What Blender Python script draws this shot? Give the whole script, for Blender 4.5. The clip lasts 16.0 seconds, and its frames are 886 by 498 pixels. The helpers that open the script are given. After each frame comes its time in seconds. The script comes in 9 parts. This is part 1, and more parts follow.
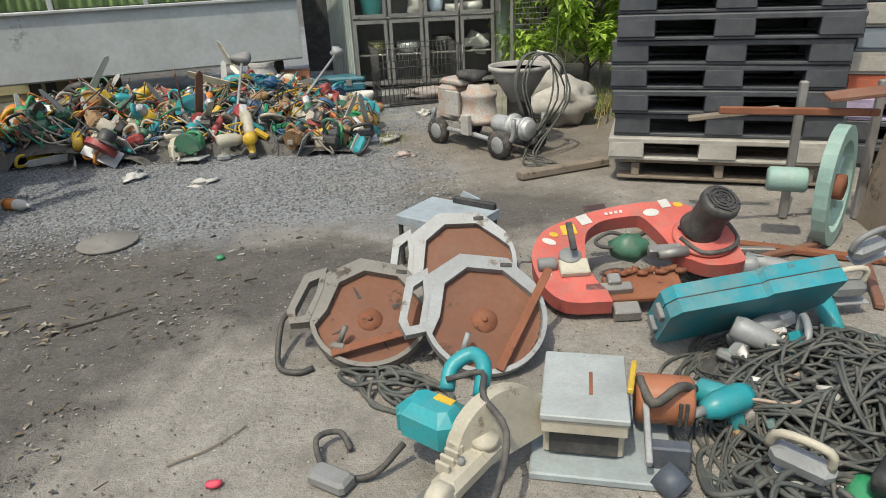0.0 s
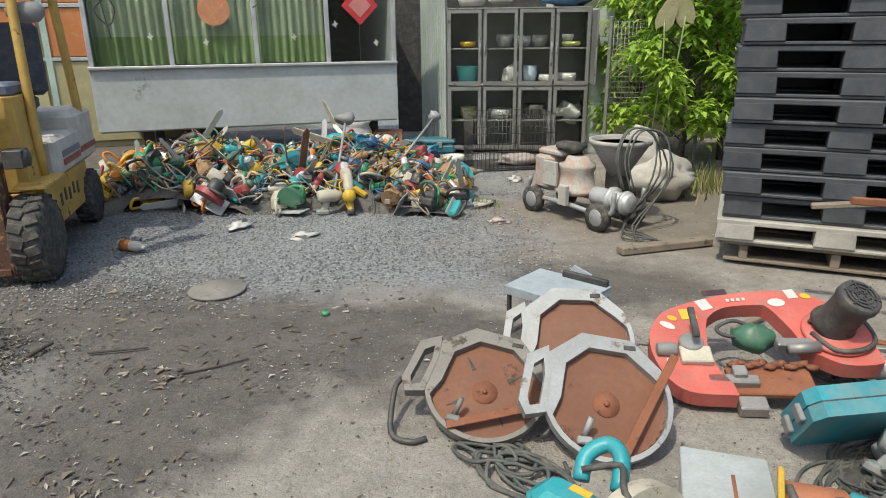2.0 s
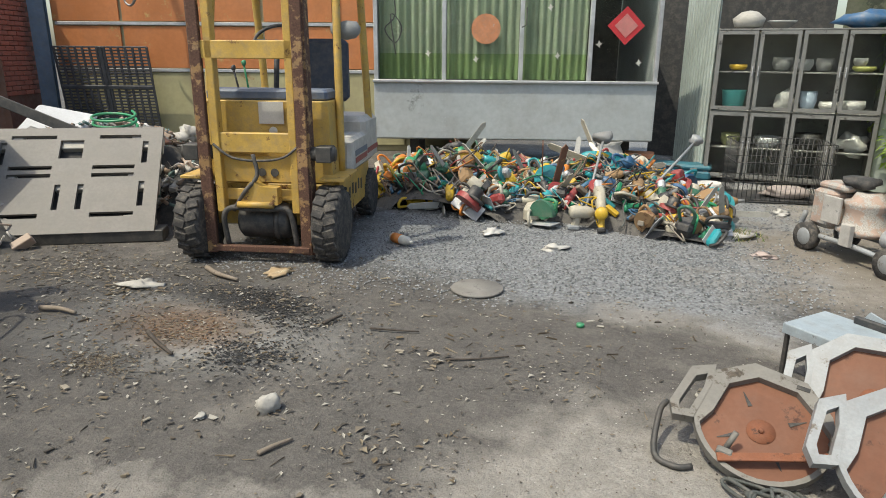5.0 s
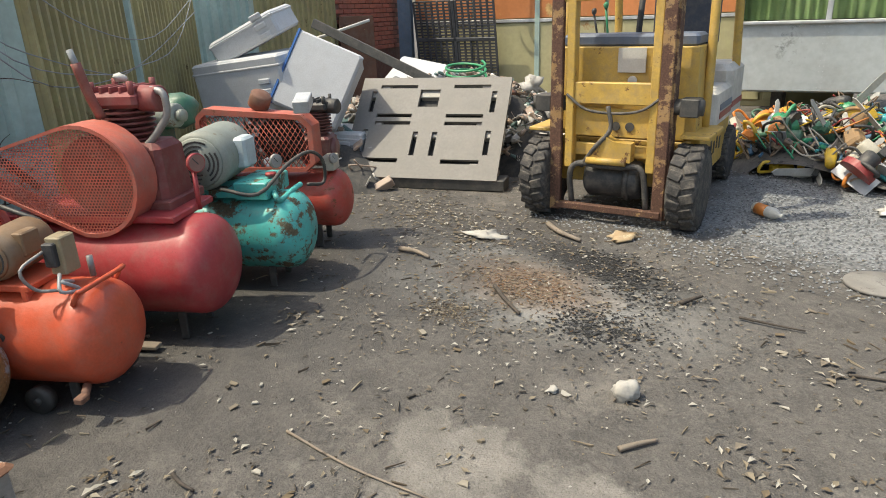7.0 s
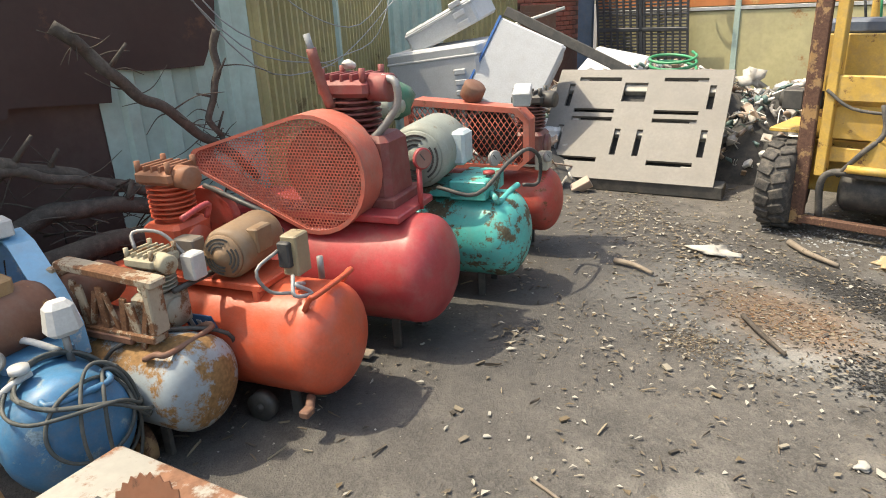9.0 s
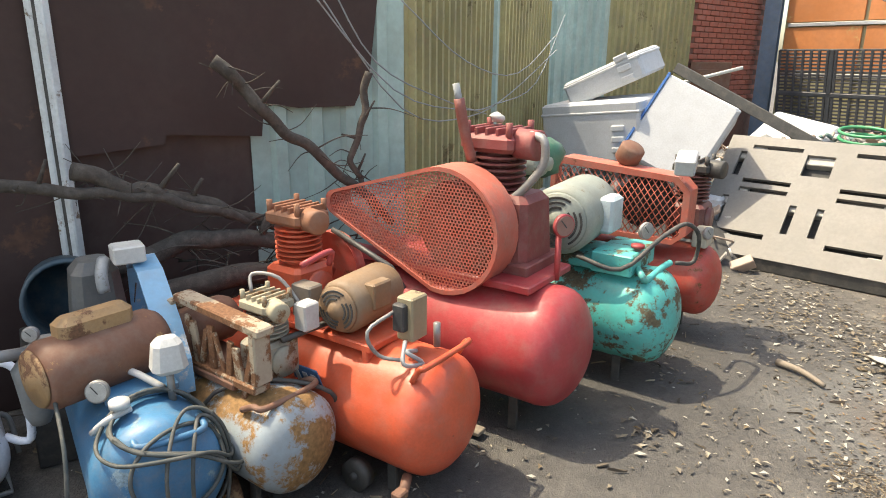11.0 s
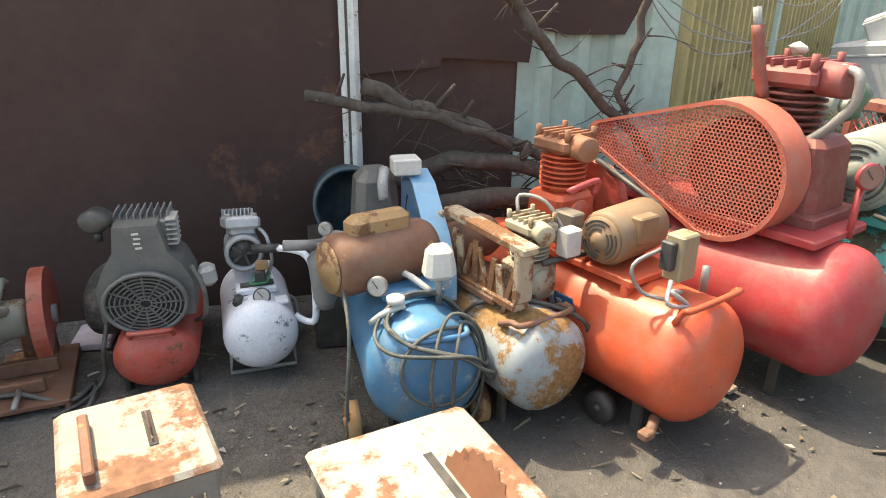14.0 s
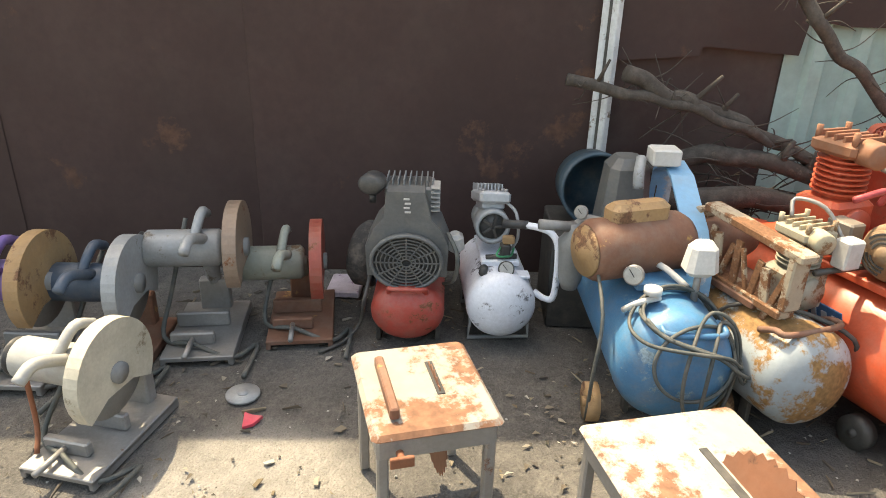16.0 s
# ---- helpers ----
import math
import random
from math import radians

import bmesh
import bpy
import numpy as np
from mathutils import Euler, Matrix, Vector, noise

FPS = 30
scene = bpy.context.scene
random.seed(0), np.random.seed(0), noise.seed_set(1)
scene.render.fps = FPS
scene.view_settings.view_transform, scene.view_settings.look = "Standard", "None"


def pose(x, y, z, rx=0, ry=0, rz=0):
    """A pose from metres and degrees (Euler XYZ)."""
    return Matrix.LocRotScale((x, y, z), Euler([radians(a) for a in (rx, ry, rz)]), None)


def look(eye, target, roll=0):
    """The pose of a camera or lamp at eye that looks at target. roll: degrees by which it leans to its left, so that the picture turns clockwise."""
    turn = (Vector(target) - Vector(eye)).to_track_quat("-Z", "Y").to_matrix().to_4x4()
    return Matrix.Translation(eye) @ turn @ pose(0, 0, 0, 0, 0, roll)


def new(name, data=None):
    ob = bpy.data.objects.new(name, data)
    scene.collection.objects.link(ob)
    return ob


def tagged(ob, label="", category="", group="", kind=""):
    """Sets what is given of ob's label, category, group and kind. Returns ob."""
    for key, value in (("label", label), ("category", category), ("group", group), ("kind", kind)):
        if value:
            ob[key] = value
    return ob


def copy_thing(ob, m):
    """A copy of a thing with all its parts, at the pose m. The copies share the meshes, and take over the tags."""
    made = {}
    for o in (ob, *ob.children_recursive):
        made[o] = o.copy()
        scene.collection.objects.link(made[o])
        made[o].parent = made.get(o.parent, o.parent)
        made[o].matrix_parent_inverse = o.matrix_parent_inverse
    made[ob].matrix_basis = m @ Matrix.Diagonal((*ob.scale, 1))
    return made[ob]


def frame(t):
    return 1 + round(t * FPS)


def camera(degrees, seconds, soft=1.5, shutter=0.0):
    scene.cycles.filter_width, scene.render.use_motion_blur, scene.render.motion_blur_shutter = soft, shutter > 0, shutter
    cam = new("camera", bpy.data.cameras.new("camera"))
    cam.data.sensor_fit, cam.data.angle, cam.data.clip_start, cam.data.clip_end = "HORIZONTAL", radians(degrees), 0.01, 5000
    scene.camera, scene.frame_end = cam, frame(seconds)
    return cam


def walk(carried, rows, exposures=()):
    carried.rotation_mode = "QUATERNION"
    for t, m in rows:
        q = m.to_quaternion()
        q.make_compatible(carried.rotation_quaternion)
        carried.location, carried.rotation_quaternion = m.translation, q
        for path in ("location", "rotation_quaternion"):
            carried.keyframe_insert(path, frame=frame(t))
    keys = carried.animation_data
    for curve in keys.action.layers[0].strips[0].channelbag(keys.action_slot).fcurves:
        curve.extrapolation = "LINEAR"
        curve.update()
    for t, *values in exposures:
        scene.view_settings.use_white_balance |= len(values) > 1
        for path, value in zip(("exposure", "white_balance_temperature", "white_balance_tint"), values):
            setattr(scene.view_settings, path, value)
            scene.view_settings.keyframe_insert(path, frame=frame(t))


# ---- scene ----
cam = camera(67.8, 16.0, 0.95)
PATH = [
    (0, (-0.019, -0.005, 1.541), (-0.027, 1.834, 0.754), -2.8),
    (0.5, (-0.102, 0.035, 1.563), (-0.166, 1.903, 0.852), -2.4),
    (1, (-0.181, 0.028, 1.58), (-0.309, 1.905, 0.9), -1.8),
    (1.5, (-0.233, 0.02, 1.592), (-0.407, 1.905, 0.945), -1.1),
    (2, (-0.289, 0.024, 1.598), (-0.477, 1.917, 0.982), -0.6),
    (2.5, (-0.338, 0.002, 1.601), (-0.58, 1.896, 1.004), -1.2),
    (3, (-0.37, -0.004, 1.607), (-0.688, 1.881, 1.019), -1.5),
    (3.2, (-0.368, 0.002, 1.607), (-0.696, 1.886, 1.023), -1.5),
    (5.3, (-0.57, -0.175, 1.575), (-1.531, 1.489, 1.02), -0.6),
    (5.5, (-0.594, -0.186, 1.566), (-1.658, 1.411, 1.003), -1.7),
    (6, (-0.675, -0.183, 1.528), (-1.961, 1.217, 0.906), -2.2),
    (6.5, (-0.796, -0.129, 1.523), (-2.194, 1.134, 0.852), -2.5),
    (7, (-1.018, -0.025, 1.525), (-2.507, 1.126, 0.846), -2.2),
    (7.5, (-1.131, -0.027, 1.504), (-2.701, 0.996, 0.805), -0.3),
    (8, (-1.345, -0.096, 1.515), (-2.965, 0.889, 0.881), -0.9),
    (8.5, (-1.488, -0.167, 1.5), (-3.114, 0.792, 0.84), -1.9),
    (9, (-1.611, -0.185, 1.488), (-3.316, 0.611, 0.808), -2.8),
    (9.5, (-1.715, -0.16, 1.518), (-3.507, 0.479, 0.902), -2.4),
    (9.7, (-1.743, -0.137, 1.522), (-3.555, 0.469, 0.929), -2.1),
    (11.8, (-1.89, -0.057, 1.508), (-3.772, 0.281, 0.922), 1.6),
    (12, (-1.892, -0.069, 1.494), (-3.774, 0.251, 0.897), 1.6),
    (12.5, (-1.888, -0.11, 1.48), (-3.77, 0.118, 0.841), 1.4),
    (13, (-1.894, -0.149, 1.46), (-3.771, -0.079, 0.773), 0.7),
    (13.5, (-1.895, -0.178, 1.457), (-3.772, -0.238, 0.769), 0.1),
    (14, (-1.873, -0.238, 1.45), (-3.725, -0.456, 0.729), 0.7),
    (14.5, (-1.867, -0.28, 1.446), (-3.686, -0.569, 0.666), 1.9),
    (15, (-1.824, -0.394, 1.459), (-3.601, -0.838, 0.655), 1.3),
    (15.5, (-1.787, -0.46, 1.457), (-3.537, -1.007, 0.658), 1.9),
    (16, (-1.73, -0.539, 1.478), (-3.435, -1.224, 0.689), 1.6),
]
walk(cam, [(t, look(eye, target, roll)) for t, eye, target, roll in PATH],
     exposures=[(0, 0.42, 7000, 3), (3, 0.6, 6900, 3), (5.5, 0.65, 7100, 3), (7.5, 1.1, 7500, 4), (9.5, 1.47, 7900, 5), (12.5, 1.88, 8200, 5), (16, 2.08, 9200, 5)])

# ---- world and light ----
world = bpy.data.worlds.new("sky")
scene.world = world
world.use_nodes = True
SUN_EL, SUN_DIR = 62.0, Vector((-0.52, -0.85, 0.0)).normalized()
wn = world.node_tree
sky = wn.nodes.new("ShaderNodeTexSky")
sky.sky_type, sky.sun_disc = "NISHITA", False
sky.sun_elevation = radians(SUN_EL)
sky.sun_rotation = math.atan2(SUN_DIR.x, SUN_DIR.y)
sky.dust_density = 3.0
wn.links.new(sky.outputs[0], wn.nodes["Background"].inputs[0])
wn.nodes["Background"].inputs[1].default_value = 0.15
sun_data = bpy.data.lights.new("sun", "SUN")
sun_data.energy, sun_data.angle, sun_data.color = 2.1, radians(0.6), (1.0, 0.95, 0.87)
sun = new("sun", sun_data)
sun.matrix_world = look(SUN_DIR * 20 + Vector((0, 0, 20 * math.tan(radians(SUN_EL)))), (0, 0, 0))


# ---- materials ----
def nodes_of(name):
    m = bpy.data.materials.new(name)
    m.use_nodes = True
    nt = m.node_tree
    return m, nt, nt.nodes["Principled BSDF"]


def noise_node(nt, vec, scale, detail=4.0, rough=0.6):
    n = nt.nodes.new("ShaderNodeTexNoise")
    n.inputs["Scale"].default_value, n.inputs["Detail"].default_value = scale, detail
    n.inputs["Roughness"].default_value = rough
    nt.links.new(vec, n.inputs["Vector"])
    return n.outputs["Fac"]


def ramp(nt, fac, lo, hi):
    r = nt.nodes.new("ShaderNodeMapRange")
    r.inputs["From Min"].default_value, r.inputs["From Max"].default_value = lo, hi
    nt.links.new(fac, r.inputs["Value"])
    return r.outputs["Result"]


def mixc(nt, fac, a, b, mode="MIX"):
    n = nt.nodes.new("ShaderNodeMix")
    n.data_type, n.blend_type = "RGBA", mode
    for sock, v in ((n.inputs["Factor"], fac), (n.inputs["A"], a), (n.inputs["B"], b)):
        if isinstance(v, tuple):
            sock.default_value = (*v, 1.0)
        elif isinstance(v, float):
            sock.default_value = v
        else:
            nt.links.new(v, sock)
    return n.outputs["Result"]


def maths(nt, op, a, b=None):
    n = nt.nodes.new("ShaderNodeMath")
    n.operation = op
    for sock, v in zip(n.inputs, (a, b)):
        if v is None:
            continue
        if isinstance(v, (int, float)):
            sock.default_value = v
        else:
            nt.links.new(v, sock)
    return n.outputs[0]


def bump(nt, bsdf, height, strength, dist=0.01):
    b = nt.nodes.new("ShaderNodeBump")
    b.inputs["Strength"].default_value, b.inputs["Distance"].default_value = strength, dist
    nt.links.new(height, b.inputs["Height"])
    nt.links.new(b.outputs[0], bsdf.inputs["Normal"])


def where(nt):
    """Local place, shifted by the object's own random number."""
    tc = nt.nodes.new("ShaderNodeTexCoord")
    oi = nt.nodes.new("ShaderNodeObjectInfo")
    add = nt.nodes.new("ShaderNodeVectorMath")
    add.operation = "MULTIPLY_ADD"
    nt.links.new(oi.outputs["Random"], add.inputs[0])
    add.inputs[1].default_value = (31.0, 17.0, 23.0)
    nt.links.new(tc.outputs["Object"], add.inputs[2])
    return add.outputs[0]


MATS = {}


def paint(name, col, worn=None, amount=0.0, rough=0.5, metal=0.0, var=0.25, scale=9.0, relief=0.15, dust=0.25):
    """A worn surface: colour varied at two scales, chips down to a second colour, a film of dust."""
    if name in MATS:
        return MATS[name]
    m, nt, bs = nodes_of(name)
    v = where(nt)
    big, fine = noise_node(nt, v, scale * 0.5, 5), noise_node(nt, v, scale * 9, 3)
    dark = tuple(c * (1 - var) for c in col)
    lite = tuple(min(1.0, c * (1 + var * 0.5) + 0.01) for c in col)
    c = mixc(nt, ramp(nt, big, 0.3, 0.7), dark, lite)
    c = mixc(nt, maths(nt, "MULTIPLY", ramp(nt, fine, 0.35, 0.75), 0.35), c, tuple(x * 0.6 for x in col))
    grime = noise_node(nt, v, scale * 1.4, 6, 0.7)
    c = mixc(nt, maths(nt, "MULTIPLY", ramp(nt, grime, 0.45, 0.8), dust * 1.6), c, (0.23, 0.2, 0.165))
    rsock = maths(nt, "MULTIPLY_ADD", big, 0.3)
    rsock.node.inputs[2].default_value = rough - 0.12
    if worn is not None:
        chip = noise_node(nt, v, scale * 0.9, 8, 0.72)
        edge = 0.72 - amount * 0.42
        mask = ramp(nt, chip, edge, edge + 0.05)
        rust2 = mixc(nt, ramp(nt, fine, 0.3, 0.7), tuple(x * 0.5 for x in worn), worn)
        c = mixc(nt, mask, c, rust2)
        rsock = maths(nt, "MAXIMUM", rsock, maths(nt, "MULTIPLY", mask, 0.85))
        if metal:
            nt.links.new(maths(nt, "MULTIPLY", maths(nt, "SUBTRACT", 1.0, mask), metal), bs.inputs["Metallic"])
    elif metal:
        bs.inputs["Metallic"].default_value = metal
    nt.links.new(c, bs.inputs["Base Color"])
    nt.links.new(rsock, bs.inputs["Roughness"])
    bump(nt, bs, maths(nt, "ADD", fine, grime), relief, 0.004)
    MATS[name] = m
    return m


RUST = (0.23, 0.09, 0.04)
orange_paint = paint("orange_paint", (0.60, 0.095, 0.04), (0.34, 0.09, 0.05), 0.16, 0.38, dust=0.2)
crimson_paint = paint("crimson_paint", (0.40, 0.045, 0.05), (0.20, 0.04, 0.04), 0.12, 0.42, dust=0.24)
guard_paint = paint("guard_paint", (0.54, 0.13, 0.085), (0.34, 0.12, 0.075), 0.2, 0.65, dust=0.35)
teal_paint = paint("teal_paint", (0.08, 0.50, 0.45), (0.15, 0.12, 0.07), 0.48, 0.4, scale=8)
red_paint = paint("red_paint", (0.46, 0.065, 0.045), RUST, 0.36, 0.5, dust=0.3)
rusty_tank = paint("rusty_tank_paint", (0.34, 0.39, 0.42), (0.33, 0.18, 0.07), 0.56, 0.55, scale=6)
blue_paint = paint("blue_paint", (0.05, 0.19, 0.35), (0.26, 0.36, 0.42), 0.3, 0.4, scale=13, dust=0.3)
sky_paint = paint("sky_blue_paint", (0.20, 0.45, 0.68), (0.66, 0.68, 0.68), 0.4, 0.45, scale=5)
pale_paint = paint("pale_blue_white_paint", (0.76, 0.79, 0.86), (0.2, 0.2, 0.22), 0.32, 0.35, var=0.1, dust=0.1)
motor_brown = paint("brown_motor_paint", (0.25, 0.155, 0.085), (0.17, 0.10, 0.06), 0.2, 0.6, dust=0.3)
rust_brown = paint("rusty_brown_paint", (0.20, 0.09, 0.055), (0.50, 0.29, 0.11), 0.25, 0.7)
rust_ochre = paint("ochre_rust", (0.36, 0.22, 0.105), (0.20, 0.10, 0.055), 0.4, 0.75)
rust_mat = paint("rust", (0.24, 0.085, 0.04), (0.10, 0.05, 0.035), 0.3, 0.8, scale=14, relief=0.3, dust=0.1)
blade_rust = paint("blade_rust", (0.185, 0.072, 0.036), (0.11, 0.048, 0.03), 0.3, 0.65, scale=5, relief=0.12, dust=0.1)
alu = paint("dull_aluminium", (0.52, 0.53, 0.54), (0.24, 0.22, 0.2), 0.12, 0.5, 0.35, dust=0.2)
pale_alu = paint("painted_white_aluminium", (0.32, 0.335, 0.345), (0.22, 0.19, 0.16), 0.32, 0.5, 0.1, dust=0.25)
steel = paint("dirty_steel", (0.32, 0.31, 0.30), RUST, 0.2, 0.5, 0.5)
dark_steel = paint("dark_steel", (0.07, 0.068, 0.065), (0.16, 0.10, 0.06), 0.2, 0.55, 0.3)
charcoal = paint("charcoal_plastic", (0.12, 0.122, 0.12), None, 0, 0.5, dust=0.3)
black_plastic = paint("black_plastic", (0.035, 0.036, 0.038), None, 0, 0.5, dust=0.3)
rubber = paint("tyre_rubber", (0.045, 0.043, 0.042), None, 0, 0.85, dust=0.5, scale=14)
hose_rubber = paint("hose_rubber", (0.06, 0.058, 0.056), None, 0, 0.7, dust=0.45)
cable_grey = paint("dusty_cable", (0.07, 0.078, 0.074), None, 0, 0.65, dust=0.4)
white_plastic = paint("white_plastic", (0.58, 0.57, 0.545), None, 0, 0.45, var=0.08, dust=0.15)
cream_plastic = paint("cream_paint", (0.50, 0.46, 0.37), (0.30, 0.25, 0.18), 0.25, 0.5, dust=0.25)
grey_motor = paint("grey_green_motor_paint", (0.28, 0.305, 0.265), (0.22, 0.15, 0.09), 0.28, 0.5)
machine_grey = paint("machine_grey", (0.22, 0.225, 0.225), (0.1, 0.1, 0.1), 0.1, 0.55)
tool_teal = paint("tool_teal_plastic", (0.02, 0.30, 0.34), None, 0, 0.38, var=0.15, dust=0.2)
tool_green = paint("tool_green_plastic", (0.03, 0.30, 0.13), None, 0, 0.4, var=0.2, dust=0.28)
tool_dkgreen = paint("tool_dark_green", (0.05, 0.16, 0.10), None, 0, 0.45, dust=0.32)
tool_yellow = paint("tool_yellow_plastic", (0.66, 0.42, 0.03), None, 0, 0.45, dust=0.32)
tool_orange = paint("tool_orange_plastic", (0.66, 0.21, 0.025), None, 0, 0.45, dust=0.32)
tool_red = paint("tool_red_plastic", (0.32, 0.04, 0.04), None, 0, 0.45, dust=0.32)
tool_blue = paint("tool_blue_plastic", (0.035, 0.12, 0.25), None, 0, 0.45, dust=0.32)
tool_purple = paint("tool_purple_plastic", (0.16, 0.10, 0.32), None, 0, 0.45, dust=0.32)
saw_red = paint("bandsaw_red_paint", (0.56, 0.12, 0.095), (0.34, 0.2, 0.16), 0.2, 0.55, dust=0.35)
fork_yellow = paint("forklift_yellow_paint", (0.60, 0.38, 0.085), (0.22, 0.11, 0.05), 0.3, 0.5, dust=0.35)
mast_rust = paint("mast_worn_paint", (0.36, 0.21, 0.085), (0.14, 0.07, 0.048), 0.70, 0.6)
wood = paint("weathered_wood", (0.24, 0.195, 0.15), (0.15, 0.12, 0.09), 0.35, 0.8, scale=12, relief=0.3)
bark = paint("dry_bark", (0.062, 0.05, 0.041), (0.14, 0.11, 0.085), 0.3, 0.9, scale=16, relief=0.6)
pallet_black = paint("black_pallet_plastic", (0.058, 0.064, 0.075), (0.11, 0.115, 0.125), 0.25, 0.5, dust=0.12)
pallet_grey = paint("grey_pallet_plastic", (0.42, 0.40, 0.36), (0.28, 0.24, 0.2), 0.2, 0.6, dust=0.3)
foam_white = paint("white_foam", (0.54, 0.55, 0.565), None, 0, 0.8, var=0.06, dust=0.12, relief=0.1)
blue_tape = paint("blue_tape", (0.03, 0.14, 0.42), None, 0, 0.5, dust=0.1)
brown_sheet = paint("brown_rusted_sheet", (0.053, 0.025, 0.02), (0.13, 0.062, 0.04), 0.27, 0.8, scale=2.2, relief=0.1, dust=0.04)
dark_sheet = paint("dark_rusted_sheet", (0.06, 0.028, 0.023), (0.10, 0.05, 0.035), 0.2, 0.65, scale=2.2, relief=0.1, dust=0.12)
corr_green = paint("pale_green_corrugated", (0.42, 0.55, 0.50), (0.36, 0.24, 0.12), 0.06, 0.55, scale=3, dust=0.25)
corr_yellow = paint("yellowed_fibre_sheet", (0.42, 0.36, 0.17), (0.28, 0.22, 0.11), 0.3, 0.7, scale=4, dust=0.3)
corr_grey = paint("grey_green_corrugated", (0.46, 0.52, 0.48), (0.55, 0.56, 0.53), 0.15, 0.6, scale=2, dust=0.2)
brick_mat = paint("red_painted_brick", (0.40, 0.125, 0.085), (0.50, 0.33, 0.25), 0.12, 0.75, scale=6)
mortar = paint("mortar", (0.17, 0.075, 0.055), None, 0, 0.9)
post_blue = paint("blue_grey_steel", (0.13, 0.18, 0.25), (0.3, 0.3, 0.3), 0.12, 0.5)
door_orange = paint("orange_door_board", (0.56, 0.20, 0.065), (0.62, 0.40, 0.16), 0.32, 0.55, scale=1.6, dust=0.1)
trailer_white = paint("pale_trailer_sheet", (0.46, 0.49, 0.49), (0.35, 0.37, 0.36), 0.2, 0.4, var=0.1, scale=1.6, relief=0.05)
cab_grey = paint("grey_cabinet_metal", (0.23, 0.23, 0.22), (0.09, 0.085, 0.08), 0.32, 0.5, 0.2)
red_paper = paint("red_paper", (0.55, 0.03, 0.04), None, 0, 0.7, dust=0.05)
paper_white = paint("paper", (0.56, 0.54, 0.50), None, 0, 0.85, var=0.08, dust=0.1)
curtain = paint("green_curtain", (0.24, 0.29, 0.20), (0.33, 0.37, 0.28), 0.4, 0.85, scale=4, dust=0.05)
curtain_low = paint("grass_green_curtain", (0.15, 0.22, 0.085), (0.20, 0.26, 0.13), 0.3, 0.85, scale=4, dust=0.05)
# near-black that paints shade into holes, gaps and interiors; also a rag and seams
shade_and_black = paint("shade_and_black_fill", (0.05, 0.05, 0.05), None, 0, 0.9)
sack = paint("dusty_sack", (0.46, 0.44, 0.40), None, 0, 0.85, scale=10, relief=0.4)
cast_pink = paint("dusty_salmon_casting", (0.44, 0.32, 0.26), (0.50, 0.47, 0.43), 0.6, 0.8, scale=14, relief=0.3)
cement = paint("cement_crust", (0.45, 0.43, 0.40), (0.25, 0.25, 0.25), 0.3, 0.8)
terracotta = paint("terracotta", (0.50, 0.21, 0.11), None, 0, 0.8)
leaf_dry = paint("dry_leaf", (0.40, 0.29, 0.17), (0.55, 0.45, 0.30), 0.4, 0.85)


def glass_mat(name, tint=(0.9, 0.95, 0.93), rough=0.06):
    m, nt, bs = nodes_of(name)
    bs.inputs["Base Color"].default_value = (*tint, 1)
    bs.inputs["Roughness"].default_value = rough
    bs.inputs["Transmission Weight"].default_value = 1.0
    bs.inputs["IOR"].default_value = 1.22
    return m


glass = glass_mat("window_glass")
smoke_glass = glass_mat("dusty_cabinet_glass", (0.80, 0.83, 0.81), 0.05)


def leaf_material():
    m, nt, bs = nodes_of("leaf")
    g = nt.nodes.new("ShaderNodeNewGeometry")
    c = mixc(nt, g.outputs["Random Per Island"], (0.17, 0.33, 0.035), (0.50, 0.66, 0.12))
    nt.links.new(c, bs.inputs["Base Color"])
    bs.inputs["Roughness"].default_value = 0.45
    bs.inputs["Subsurface Weight"].default_value = 0.0
    tr = nt.nodes.new("ShaderNodeBsdfTranslucent")
    nt.links.new(c, tr.inputs[0])
    mx = nt.nodes.new("ShaderNodeMixShader")
    mx.inputs[0].default_value = 0.45
    nt.links.new(bs.outputs[0], mx.inputs[1])
    nt.links.new(tr.outputs[0], mx.inputs[2])
    nt.links.new(mx.outputs[0], nt.nodes["Material Output"].inputs[0])
    return m


leaf_green = leaf_material()


def island_material(name, cols, rough=0.9):
    """Many small loose pieces, each with its own colour."""
    m, nt, bs = nodes_of(name)
    g = nt.nodes.new("ShaderNodeNewGeometry")
    r = nt.nodes.new("ShaderNodeValToRGB")
    r.color_ramp.interpolation = "CONSTANT"
    els = r.color_ramp.elements
    while len(els) < len(cols):
        els.new(0.5)
    for i, (e, c) in enumerate(zip(els, cols)):
        e.position, e.color = i / len(cols), (*c, 1)
    nt.links.new(g.outputs["Random Per Island"], r.inputs[0])
    nt.links.new(r.outputs[0], bs.inputs["Base Color"])
    bs.inputs["Roughness"].default_value = rough
    return m


gravel_mat = island_material("gravel", [(0.13, 0.137, 0.145), (0.20, 0.21, 0.217), (0.30, 0.31, 0.32), (0.09, 0.094, 0.098), (0.25, 0.258, 0.26), (0.16, 0.16, 0.16)])
litter_mat = island_material("litter", [(0.20, 0.165, 0.12), (0.08, 0.068, 0.055), (0.33, 0.31, 0.28), (0.13, 0.105, 0.085), (0.19, 0.17, 0.15), (0.42, 0.40, 0.37), (0.06, 0.052, 0.045), (0.15, 0.13, 0.11)])
char_mat = island_material("charred_bits", [(0.07, 0.068, 0.065), (0.10, 0.095, 0.09), (0.26, 0.25, 0.24), (0.17, 0.13, 0.09), (0.08, 0.072, 0.065), (0.17, 0.16, 0.155)])
